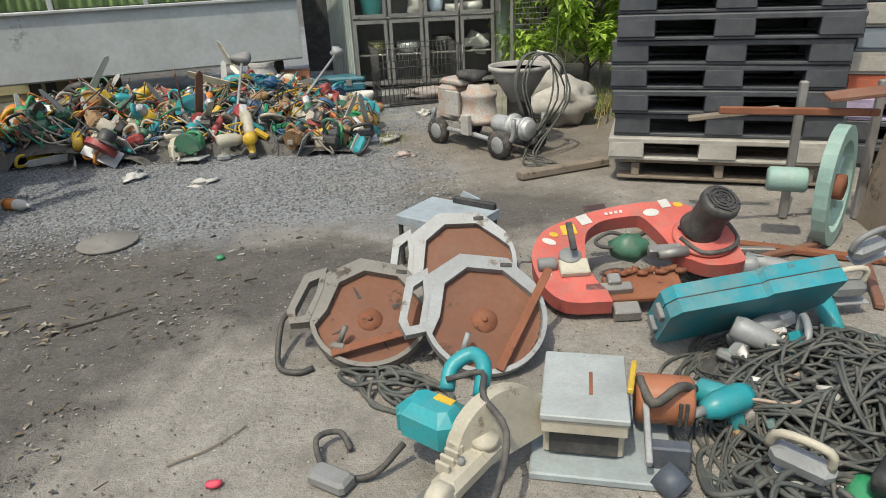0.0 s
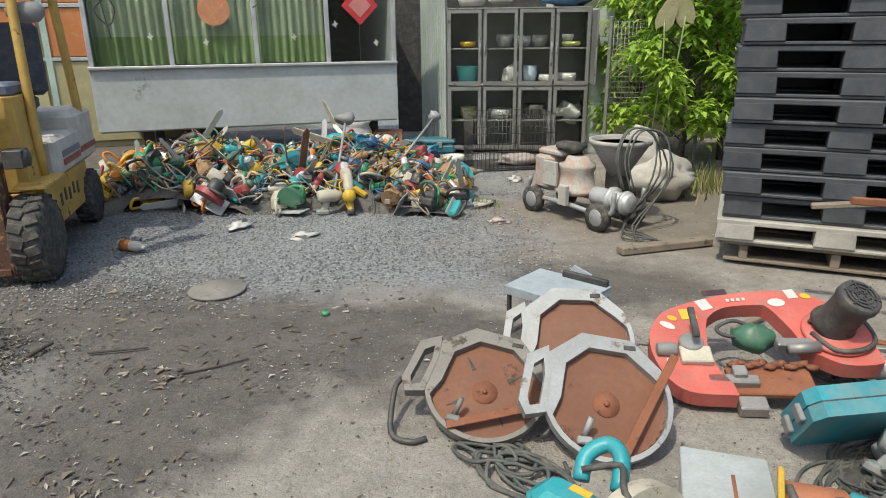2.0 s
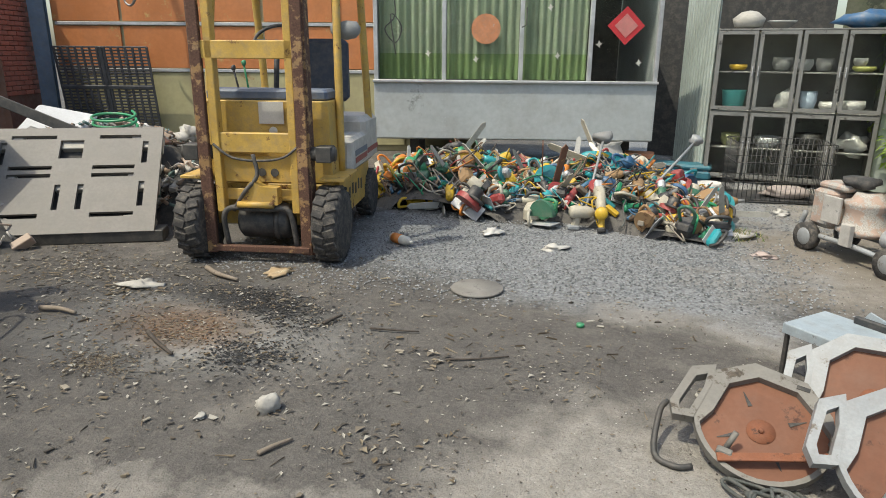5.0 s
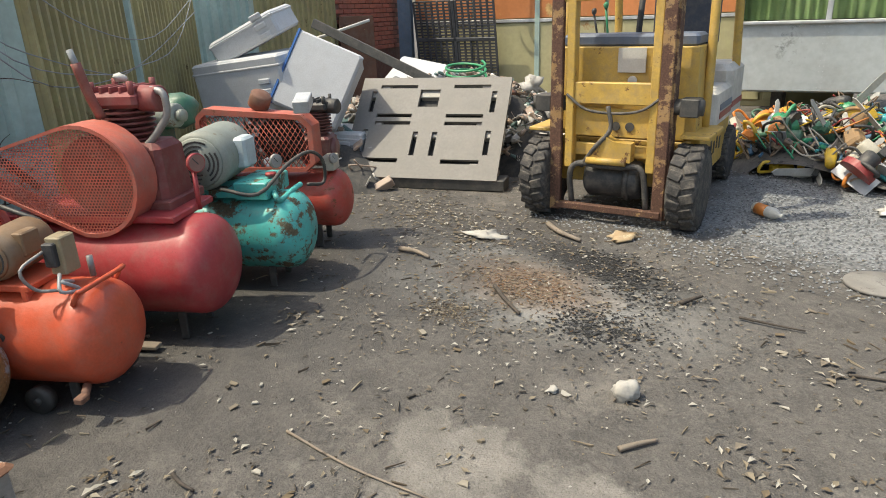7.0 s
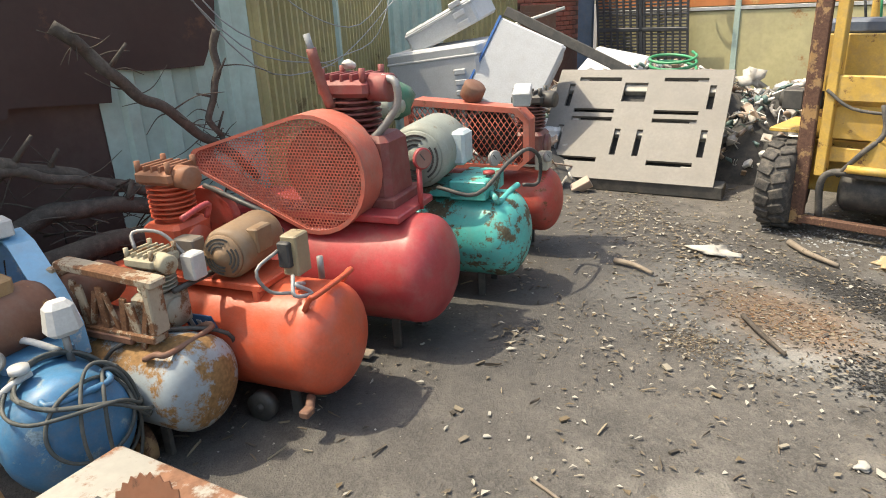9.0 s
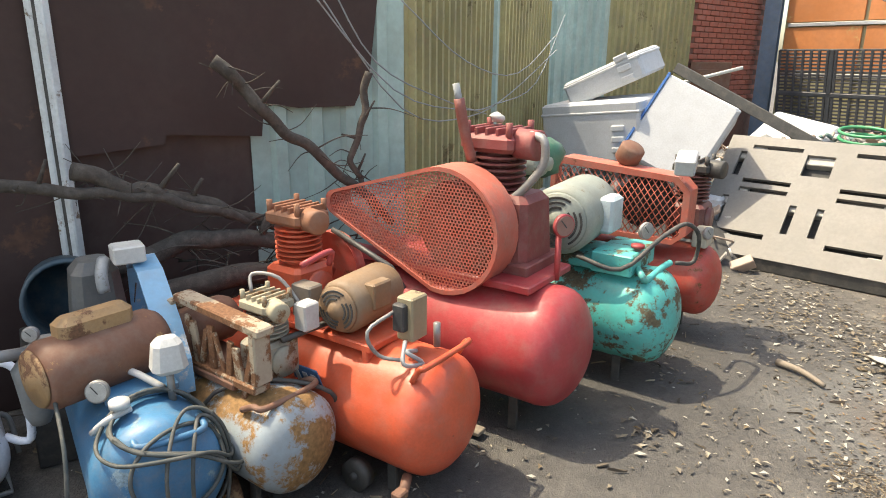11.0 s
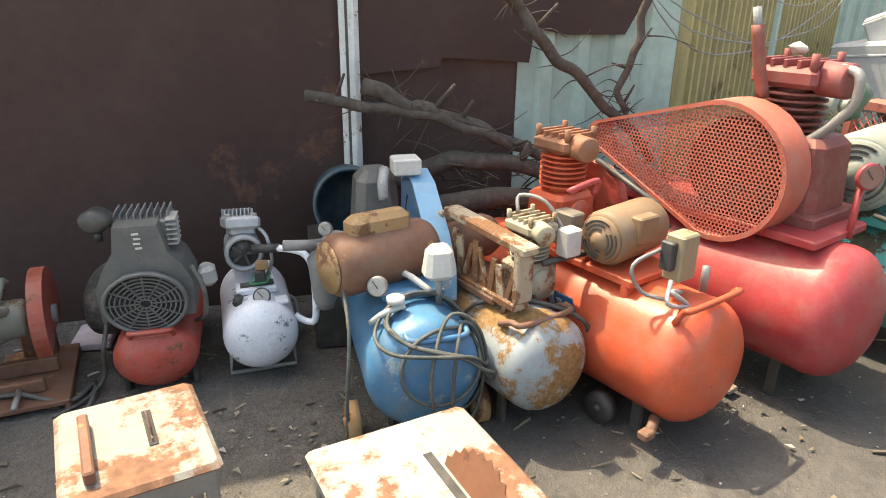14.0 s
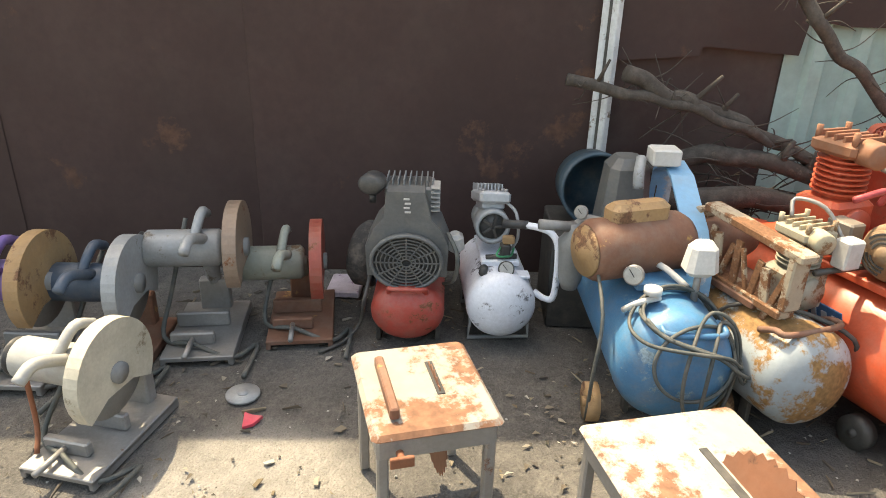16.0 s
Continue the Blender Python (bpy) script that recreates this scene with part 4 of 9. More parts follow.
def pump(t, c, s, mat, head_mat=None, rings=7, twin=True):
    """A piston pump: crankcase, finned barrel, head with bolts, round intake filter."""
    x, y, z = c
    head_mat = head_mat or mat
    cr = Mesh().box((x, y, z + 0.1 * s), (0.2 * s, 0.22 * s, 0.2 * s), ch=0.02 * s).cyl((x + 0.09 * s, y, z + 0.1 * s), (x + 0.12 * s, y, z + 0.1 * s), 0.075 * s, seg=20)
    part("crankcase", cr, mat, t)
    ba = Mesh()
    prof = [(0, 0.06 * s)]
    for k in range(rings):
        a = 0.02 * s + k * 0.021 * s
        prof += [(a, 0.062 * s), (a + 0.002, 0.098 * s), (a + 0.008 * s, 0.098 * s), (a + 0.01 * s, 0.062 * s)]
    prof += [(rings * 0.021 * s + 0.02 * s, 0.062 * s)]
    ba.lathe(prof, (x, y, z + 0.2 * s), (0, 0, 1), 20, smooth=False)
    part("finned_cylinder", ba, mat, t)
    top = z + 0.2 * s + rings * 0.021 * s + 0.02 * s
    he = Mesh().box((x, y, top + 0.03 * s), (0.2 * s, 0.19 * s, 0.06 * s), ch=0.015 * s)
    for k in range(5):
        part("fin", Mesh().box((x - 0.08 * s + k * 0.04 * s, y, top + 0.068 * s), (0.012 * s, 0.17 * s, 0.025 * s)), head_mat, t)
    for dx, dy in ((-1, -1), (1, -1), (-1, 1), (1, 1)):
        part("bolt", Mesh().cyl((x + dx * 0.08 * s, y + dy * 0.075 * s, top + 0.05 * s), (x + dx * 0.08 * s, y + dy * 0.075 * s, top + 0.1 * s), 0.012 * s, seg=8), head_mat, t)
    part("head", he, head_mat, t)
    part("intake_filter", Mesh().cyl((x + 0.08 * s, y - 0.02, top + 0.03 * s), (x + 0.17 * s, y - 0.04, top + 0.03 * s), 0.05 * s, seg=18, ch=0.006), head_mat, t)
    return top


def pulley(t, c, r, w, axis, mat):
    me = Mesh().lathe([(-w / 2, r), (-w * 0.15, r * 0.9), (w * 0.15, r * 0.9), (w / 2, r), (w / 2, r * 0.82), (-w / 2, r * 0.82), (-w / 2, r)], c, axis, 28, smooth=False)
    me.lathe([(-w / 2, r * 0.02), (-w / 2, r * 0.22), (w / 2, r * 0.22), (w / 2, r * 0.02)], c, axis, 14)
    q = Vector(axis).to_track_quat("Z", "Y")
    for k in range(5):
        m = Matrix.Translation(c) @ (q @ Euler((0, 0, 2 * math.pi * k / 5)).to_quaternion()).to_matrix().to_4x4()
        me.box((r * 0.5, 0, 0), (r * 0.75, r * 0.14, w * 0.4), m)
    return part("flywheel", me, mat, t)


def gauge(t, c, r, axis, rim=None, face=None):
    g = part("gauge", Mesh().cyl(Vector(c) - Vector(axis) * 0.02, Vector(c), r, seg=20, ch=0.003), rim or steel, t)
    part("gauge_face", Mesh().prism(circle(r * 0.84, 20), 0.002, Matrix.Translation(Vector(c) + Vector(axis) * 0.0005) @ Vector(axis).to_track_quat("Z", "Y").to_matrix().to_4x4()), face or paint("gauge_dial", (0.36, 0.36, 0.34), (0.1, 0.1, 0.1), 0.1, 0.4, scale=40), g)
    part("needle", Mesh().box((0, r * 0.25, 0.0022), (r * 0.1, r * 0.9, 0.001), Matrix.Translation(Vector(c) + Vector(axis) * 0.001) @ Vector(axis).to_track_quat("Z", "Y").to_matrix().to_4x4() @ pose(0, 0, 0, 0, 0, 40), ch=0.0002), black_plastic, g)


def foot_wheel(t, c, r, axis, mat):
    part("wheel", Mesh().lathe([(-0.018, r * 0.3), (-0.022, r), (0.022, r), (0.018, r * 0.3)], c, axis, 20).cyl(Vector(c) - Vector(axis) * 0.03, Vector(c) + Vector(axis) * 0.03, r * 0.25), mat, t)


def legs(t, r, z, L, mat):
    for x in (-L * 0.85, -0.05):
        for s in (-1, 1):
            part("leg", Mesh().box((x - 0.06, s * r * 0.5, (z - r * 0.6) / 2), (0.04, 0.02, z - r * 0.6)), dark_steel, t)


def handle_bar(t, x, y, z, w, mat, lift=0.07, out=0.1):
    part("handle", Mesh().tube([(x, y - w / 2, z - 0.03), (x + out * 0.6, y - w / 2, z + lift * 0.7), (x + out, y - w / 2 + 0.02, z + lift), (x + out, y + w / 2 - 0.02, z + lift), (x + out * 0.6, y + w / 2, z + lift * 0.7), (x, y + w / 2, z - 0.03)], 0.011, 8), mat, t)


AX = 43.0


def comp_orange():
    t = thing("air_compressor", pose(-3.92, 0.38, 0, 0, 0, AX), "orange belt-driven air compressor with brown motor", "air compressor", "row of air compressors")
    r, z, L = 0.225, 0.30, 1.02
    tank(t, r, z, L, orange_paint, "bright orange steel air tank")
    legs(t, r, z, L, orange_paint)
    part("saddle", Mesh().box((-0.55, 0.0, z + r + 0.012), (0.72, 0.26, 0.03)).box((-0.86, 0, z + r - 0.02), (0.03, 0.26, 0.06)).box((-0.22, 0, z + r - 0.02), (0.03, 0.26, 0.06)), orange_paint, t)
    pump(t, (-0.68, 0.02, z + r + 0.025), 0.94, orange_paint, paint("rusty_orange_head", (0.30, 0.12, 0.06), RUST, 0.3, 0.7))
    motor(t, (-0.35, 0.02, z + r + 0.135), 0.1, 0.30, (-0.1, 1, 0), motor_brown, None, "dull brown electric motor")
    part("terminal_box", Mesh().box((-0.26, -0.0, z + r + 0.17), (0.05, 0.1, 0.1)), motor_brown, t)
    part("nameplate_box", Mesh().box((-0.52, -0.1, z + r + 0.12), (0.1, 0.07, 0.13)), paint("brown_grey_box", (0.20, 0.17, 0.14), (0.12, 0.1, 0.08), 0.2), t)
    pulley(t, (-0.66, 0.19, z + r + 0.15), 0.155, 0.05, (0, 1, 0), red_paint)
    part("belt", Mesh().tube([(-0.66, 0.19, z + r + 0.31), (-0.36, 0.2, z + r + 0.20), (-0.30, 0.2, z + r + 0.13), (-0.36, 0.2, z + r + 0.06), (-0.66, 0.19, z + r + 0.0)], 0.012, 6, False), black_plastic, t)
    sw = part("pressure_switch", Mesh().box((-0.09, -0.02, z + r + 0.13), (0.07, 0.09, 0.16)), paint("dull_cream_box", (0.32, 0.26, 0.16), (0.2, 0.14, 0.09), 0.3), t)
    part("contact", Mesh().box((-0.10, -0.075, z + r + 0.14), (0.05, 0.03, 0.1)), black_plastic, sw)
    part("copper_pipe", Mesh().tube([(-0.12, -0.08, z + r + 0.16), (-0.14, -0.2, z + r + 0.12), (-0.12, -0.17, z + r + 0.03), (-0.05, -0.12, z + r + 0.01)], 0.007), steel, t)
    part("wire_tangle", Mesh().tube([(-0.06, -0.1, z + r + 0.07), (-0.02, -0.16, z + r + 0.02), (0.0, -0.08, z + r - 0.0), (-0.03, -0.13, z + r + 0.05), (-0.05, -0.05, z + r + 0.02)], 0.008), pale_alu, t)
    part("safety_valve", Mesh().cyl((-0.04, 0.06, z + r), (-0.04, 0.06, z + r + 0.09), 0.013, seg=10), steel, t)
    handle_bar(t, 0.0, 0.0, z + r * 0.93, 0.28, orange_paint, 0.03, 0.05)
    part("tow_bar", Mesh().tube([(-0.42, -0.32, z + r + 0.06), (-0.42, 0.0, z + r + 0.05)], 0.011), dark_steel, t)
    part("drain_valve", Mesh().cyl((0.0, -0.17, z - r * 0.75), (0.03, -0.23, z - r * 0.8), 0.018, seg=8).box((0.03, -0.25, z - r * 0.8), (0.04, 0.05, 0.03)), rust_brown, t)
    lab = part("maker_panel", Mesh().box((0, 0, 0), (0.14, 0.006, 0.13), Matrix.Translation((-0.42, -r * 0.94, z + r * 0.42)) @ pose(0, 0, 0, 22, 0, 0), ch=0.001), tool_blue, t, "blue maker's panel with white bars")
    for k in range(3):
        part("letter_bar", Mesh().box((-0.04 + k * 0.042, -0.005, 0.0), (0.022, 0.004, 0.08), Matrix.Translation((-0.42, -r * 0.94, z + r * 0.42)) @ pose(0, 0, 0, 22, 0, 0), ch=0.001), white_plastic, lab)
    foot_wheel(t, (-0.22, -0.18, 0.06), 0.06, (0, 1, 0), dark_steel)
    foot_wheel(t, (-0.1, 0.2, 0.075), 0.075, (0, 1, 0), dark_steel)


def comp_crimson():
    t = thing("air_compressor", pose(-4.24, 0.95, 0, 0, 0, AX), "large crimson air compressor with perforated belt guard", "air compressor", "row of air compressors")
    r, z, L = 0.255, 0.365, 1.15
    tank(t, r, z, L, crimson_paint, "dusty crimson steel air tank")
    legs(t, r, z, L, crimson_paint)
    part("saddle", Mesh().box((-0.5, 0.05, z + r + 0.015), (0.9, 0.4, 0.035)), crimson_paint, t)
    part("pump_base", Mesh().box((-0.27, 0.13, z + r + 0.19), (0.24, 0.28, 0.32), ch=0.03, taper=0.88).box((-0.27, 0.13, z + r + 0.05), (0.3, 0.34, 0.05)), paint("crimson_casting", (0.21, 0.042, 0.037), (0.15, 0.05, 0.04), 0.2, 0.6), t, "dark red cast crankcase")
    # teardrop guard: a tall round end and a pointed tail
    big, small = (-0.44, 0.80), (-1.03, 0.88)
    out = [(big[0] + 0.27 * math.sin(a), big[1] + 0.03 + 0.27 * math.cos(a)) for a in [radians(-14 + k * 12) for k in range(18)]]
    out += [(small[0] + 0.06 * math.sin(a), small[1] + 0.06 * math.cos(a)) for a in [radians(200 + k * 22) for k in range(7)]]
    out = out[::-1]
    gm = facing((0, -0.19, 0), (1, 0, 0), (0, 0, 1))
    n = len(out)
    rim = Mesh()
    cx, cz = sum(p[0] for p in out) / n, sum(p[1] for p in out) / n
    inner = [(cx + (x - cx) * 0.95, cz + (y - cz) * 0.93) for x, y in out]
    vs = [(x, -0.19, y) for x, y in out] + [(x, -0.03, y) for x, y in out]
    rim.add(vs, [(i, (i + 1) % n, n + (i + 1) % n, n + i) for i in range(n)], True)
    g = part("belt_guard", rim, guard_paint, t, "dusty orange-red teardrop belt guard")
    part("guard_flange", Mesh().ring(out, inner, 0.012, gm), guard_paint, g)
    # perforated face: strips with staggered round openings
    def inside(px, pz):
        hit = False
        for i in range(n):
            (x1, y1), (x2, y2) = inner[i], inner[(i + 1) % n]
            if (y1 > pz) != (y2 > pz) and px < (x2 - x1) * (pz - y1) / (y2 - y1) + x1:
                hit = not hit
        return hit
    holes = Mesh()
    st, k = 0.0165, 0
    vs, fs = [], []
    row = 0
    pz = 0.5
    while pz < 1.12:
        px = -1.09 + (st / 2 if row % 2 else 0)
        while px < 0.0:
            if inside(px, pz):
                o = len(vs)
                h, q, w = st * 0.5, st * 0.29, st * 0.43
                cell = [(-h, -w), (h, -w), (h, w), (-h, w)]
                hole = [(-q, -q), (q, -q), (q, q), (-q, q)]
                vs += [(px + a, -0.195, pz + b) for a, b in cell] + [(px + a, -0.195, pz + b) for a, b in hole]
                fs += [(o, o + 1, o + 5, o + 4), (o + 1, o + 2, o + 6, o + 5), (o + 2, o + 3, o + 7, o + 6), (o + 3, o, o + 4, o + 7)]
            px += st
        pz += st * 0.86
        row += 1
    holes.add(vs, fs)
    tagged(part("perforated_sheet", holes, guard_paint, g, "perforated sheet face"), kind="stuff")
    pulley(t, (-0.44, -0.05, 0.83), 0.2, 0.06, (0, 1, 0), rust_brown)
    top = pump(t, (-0.38, 0.15, z + r + 0.02), 1.28, paint("crimson_casting", (0.21, 0.042, 0.037), (0.15, 0.05, 0.04), 0.2, 0.6), paint("crimson_head", (0.28, 0.06, 0.055), (0.35, 0.15, 0.12), 0.25, 0.6), 8)
    part("vent_hose", Mesh().tube([(-0.42, 0.0, 1.10), (-0.44, -0.03, 1.22), (-0.46, -0.05, 1.36)], 0.024), paint("ribbed_red_hose", (0.27, 0.08, 0.06)), t)
    part("vent_tip", Mesh().cyl((-0.455, -0.045, 1.33), (-0.47, -0.06, 1.42), 0.015), pale_alu, t)
    part("outlet_pipe", Mesh().tube([(-0.2, 0.1, 1.22), (-0.13, 0.08, 1.2), (-0.13, 0.08, 1.1), (-0.2, 0.06, 1.0), (-0.25, 0.05, 0.95)], 0.018), steel, t)
    part("white_cap", Mesh().lump((-0.42, 0.2, 1.27), (0.035, 0.03, 0.02), 2, 0.6), paper_white, t)
    part("gauge_pipe", Mesh().cyl((-0.05, 0.1, z + r), (-0.05, 0.1, z + r + 0.2), 0.013), crimson_paint, t)
    gauge(t, (-0.02, 0.09, z + r + 0.24), 0.05, Vector((0.86, -0.5, 0)).normalized(), crimson_paint, paint("brown_gauge_face", (0.3, 0.16, 0.13)))
    part("skid", Mesh().box((-0.26, -0.26, 0.02), (0.16, 0.06, 0.02)), wood, t)


def comp_teal():
    t = thing("air_compressor", pose(-4.56, 1.58, 0, 0, 0, AX), "turquoise air compressor with peeling paint and grey motor", "air compressor", "row of air compressors")
    r, z, L = 0.235, 0.33, 1.05
    tank(t, r, z, L, teal_paint, "turquoise steel tank with flaking paint")
    legs(t, r, z, L, teal_paint)
    part("saddle", Mesh().box((-0.45, 0, z + r + 0.02), (0.75, 0.34, 0.05)).box((-0.16, 0, z + r + 0.035), (0.2, 0.34, 0.1)), teal_paint, t)
    motor(t, (-0.42, -0.02, z + r + 0.22), 0.165, 0.44, (-0.08, 1, 0), grey_motor, None, "grey-green electric motor", "arcs")
    part("terminal_box", Mesh().box((0, 0, 0), (0.08, 0.15, 0.18), pose(-0.25, 0.02, z + r + 0.23, 0, 0, 0), ch=0.015), paint("pale_box", (0.52, 0.60, 0.62)), t)
    part("pump_block", Mesh().box((-0.85, 0.05, z + r + 0.26), (0.22, 0.24, 0.4), ch=0.03).lump((-0.7, 0.1, z + r + 0.46), (0.14, 0.12, 0.1), 3, 0.4, 14), tool_dkgreen, t)
    part("coupling", Mesh().cyl((-0.74, 0.0, z + r + 0.45), (-0.6, -0.03, z + r + 0.45), 0.07, seg=14, ch=0.01).cyl((-0.6, -0.03, z + r + 0.45), (-0.56, -0.035, z + r + 0.45), 0.035), grey_motor, t)
    part("pipe", Mesh().tube([(-0.1, 0.0, z + r * 1.0), (-0.02, -0.15, z + r + 0.01), (0.0, -0.13, z + r * 0.9), (0.02, 0.02, z + r * 1.0), (0.04, 0.1, z + r * 1.05)], 0.016), teal_paint, t)
    part("hose", Mesh().tube([(-0.3, -0.24, z + r + 0.07), (-0.1, -0.2, z + r + 0.03), (0.02, -0.02, z + r + 0.16), (0.06, 0.24, z + r + 0.18), (0.1, 0.36, z + r + 0.1), (0.08, 0.4, z + r - 0.05), (0.04, 0.22, z + r - 0.02)], 0.011), hose_rubber, t)
    part("valve", Mesh().cyl((-0.08, -0.04, z + r), (-0.08, -0.04, z + r + 0.1), 0.016).box((-0.08, -0.04, z + r + 0.06), (0.05, 0.09, 0.04)), steel, t)
    part("tap", Mesh().lathe([(0, 0), (0, 0.032), (0.015, 0.032), (0.015, 0)], (-0.08, -0.04, z + r + 0.1)), tool_red, t)
    gauge(t, (-0.06, 0.02, z + r + 0.17), 0.042, Vector((0.86, -0.5, 0)).normalized())


def comp_red():
    t = thing("air_compressor", pose(-5.0, 2.13, 0, 0, 0, AX), "faded red air compressor with mesh belt guard", "air compressor", "row of air compressors")
    r, z, L = 0.2, 0.33, 0.95
    tank(t, r, z, L, red_paint, "faded red steel air tank")
    legs(t, r, z, L, red_paint)
    a = [(-0.85, 0.56), (-0.12, 0.56), (-0.05, 0.62), (-0.05, 0.86), (-0.12, 0.93), (-0.78, 0.98), (-0.85, 0.92)]
    b = [(-0.82, 0.59), (-0.12, 0.59), (-0.085, 0.62), (-0.085, 0.85), (-0.14, 0.9), (-0.78, 0.94), (-0.82, 0.9)]
    me = Mesh().ring(a, b, 0.015, facing((0, -0.2, 0), (1, 0, 0), (0, 0, 1)))
    n = len(a)
    me.add([(x, -0.2, y) for x, y in a] + [(x, -0.06, y) for x, y in a], [(i, (i + 1) % n, n + (i + 1) % n, n + i) for i in range(n)])
    g = part("belt_guard", me, guard_paint, t, "orange-red frame of the belt guard")
    w = Mesh()
    for s in (-1, 1):
        for k in range(-14, 30):
            x0 = -0.84 + k * 0.036
            pts = [(x0 + (z1 - 0.59) * 0.7 * s + (0.3 if s < 0 else 0), z1) for z1 in (0.59, 0.93)]
            (xa, za), (xb, zb) = pts
            f0 = f1 = None
            seg = [(xa + (xb - xa) * q / 12, za + (zb - za) * q / 12) for q in range(13)]
            seg = [p for p in seg if -0.83 < p[0] < -0.08]
            if len(seg) > 1:
                w.tube([(seg[0][0], -0.205, seg[0][1]), (seg[-1][0], -0.205, seg[-1][1])], 0.003, 4, False)
    tagged(part("wire_mesh", w, guard_paint, g, "diamond wire mesh"), kind="stuff")
    pulley(t, (-0.3, -0.12, 0.76), 0.15, 0.05, (0, 1, 0), dark_steel)
    pump(t, (-0.12, 0.1, z + r + 0.02), 1.0, paint("dark_red_pump", (0.16, 0.05, 0.045), RUST, 0.3), dark_steel)
    part("filter_can", Mesh().cyl((-0.45, -0.1, 0.97), (-0.4, -0.12, 1.06), 0.07, seg=18, ch=0.012), rust_brown, t)
    part("cylinder_head", Mesh().box((-0.12, -0.02, 1.04), (0.1, 0.18, 0.08), pose(0, 0, 0, 12, 0, 10)), alu, t)
    sw = part("pressure_switch", Mesh().box((0.0, -0.05, z + r + 0.06), (0.08, 0.13, 0.1)), cream_plastic, t)
    gauge(t, (0.05, -0.12, z + r + 0.1), 0.035, (0.86, -0.5, 0))


def comp_rusty():
    t = thing("air_compressor", pose(-3.88, -0.12, 0, 0, 0, AX - 2), "small rusted grey-blue air compressor with ochre rust", "air compressor", "row of air compressors")
    r, z, L = 0.175, 0.27, 0.72
    tank(t, r, z, L, rusty_tank, "grey-blue tank under flaking ochre rust")
    legs(t, r, z, L, steel)
    part("saddle", Mesh().box((-0.42, 0, z + r + 0.01), (0.5, 0.2, 0.03)), rust_brown, t)
    pump(t, (-0.24, 0.03, z + r + 0.02), 0.72, paint("flaking_grey_pump", (0.42, 0.38, 0.30), (0.26, 0.13, 0.065), 0.52, 0.7), paint("cream_head", (0.45, 0.39, 0.27), (0.28, 0.15, 0.075), 0.5, 0.7), 6)
    rotten = paint("rotten_guard", (0.40, 0.33, 0.24), (0.23, 0.105, 0.05), 0.66, 0.8)
    for k in range(9):
        w, lean = 0.018 + 0.02 * ((k * 7) % 5) / 4, 9 * ((k * 3) % 5 - 2)
        part("slat", Mesh().box((0, 0, 0), (w, 0.012, 0.2 - 0.05 * ((k * 5) % 4) / 3), pose(-0.53 + 0.047 * k, -0.13, z + r + 0.155 - 0.006 * k, 0, lean, 0)), rotten, t)
    gd = Mesh()
    gd.box((-0.34, -0.11, z + r + 0.265), (0.46, 0.07, 0.03), pose(0, 0, 0, 0, 3, 0)).box((-0.34, -0.11, z + r + 0.06), (0.46, 0.07, 0.03)).box((-0.11, -0.11, z + r + 0.18), (0.03, 0.07, 0.2)).box((-0.56, -0.11, z + r + 0.16), (0.03, 0.07, 0.24))
    part("belt_guard", gd, paint("rotten_guard", (0.40, 0.33, 0.24), (0.23, 0.105, 0.05), 0.66, 0.8), t, "rusted slatted belt guard")
    motor(t, (-0.5, 0.02, z + r + 0.12), 0.085, 0.24, (0, 1, 0), rust_brown, None, "", "plain")
    part("white_box", Mesh().box((-0.14, 0.12, z + r + 0.24), (0.06, 0.07, 0.1)), white_plastic, t)
    part("pipe", Mesh().tube([(-0.28, 0.0, z + r + 0.33), (-0.31, 0.03, z + r + 0.38), (-0.23, 0.08, z + r + 0.37), (-0.16, 0.11, z + r + 0.28)], 0.007), steel, t)
    part("pipe", Mesh().tube([(-0.2, 0.16, z + r + 0.4), (-0.2, 0.3, z + r + 0.42), (-0.23, 0.32, z + r + 0.36)], 0.012), crimson_paint, t)
    handle_bar(t, -0.1, 0.0, z + r * 0.97, 0.24, rust_brown, 0.0, 0.1)
    for o in t.children:
        if o.name.split(".")[0] in ("slat", "belt_guard", "crankcase", "finned_cylinder", "fin", "head", "bolt", "intake_filter", "white_box", "pipe"):
            o.location = (0.045, 0.05, -0.035)
    part("strap", Mesh().tube([(-0.3, -0.2, z - 0.02), (-0.25, -0.12, z + r * 0.86), (-0.1, 0.03, z + r + 0.01), (0.02, 0.16, z + r * 0.7), (0.0, 0.2, z)], 0.008), dark_steel, t)


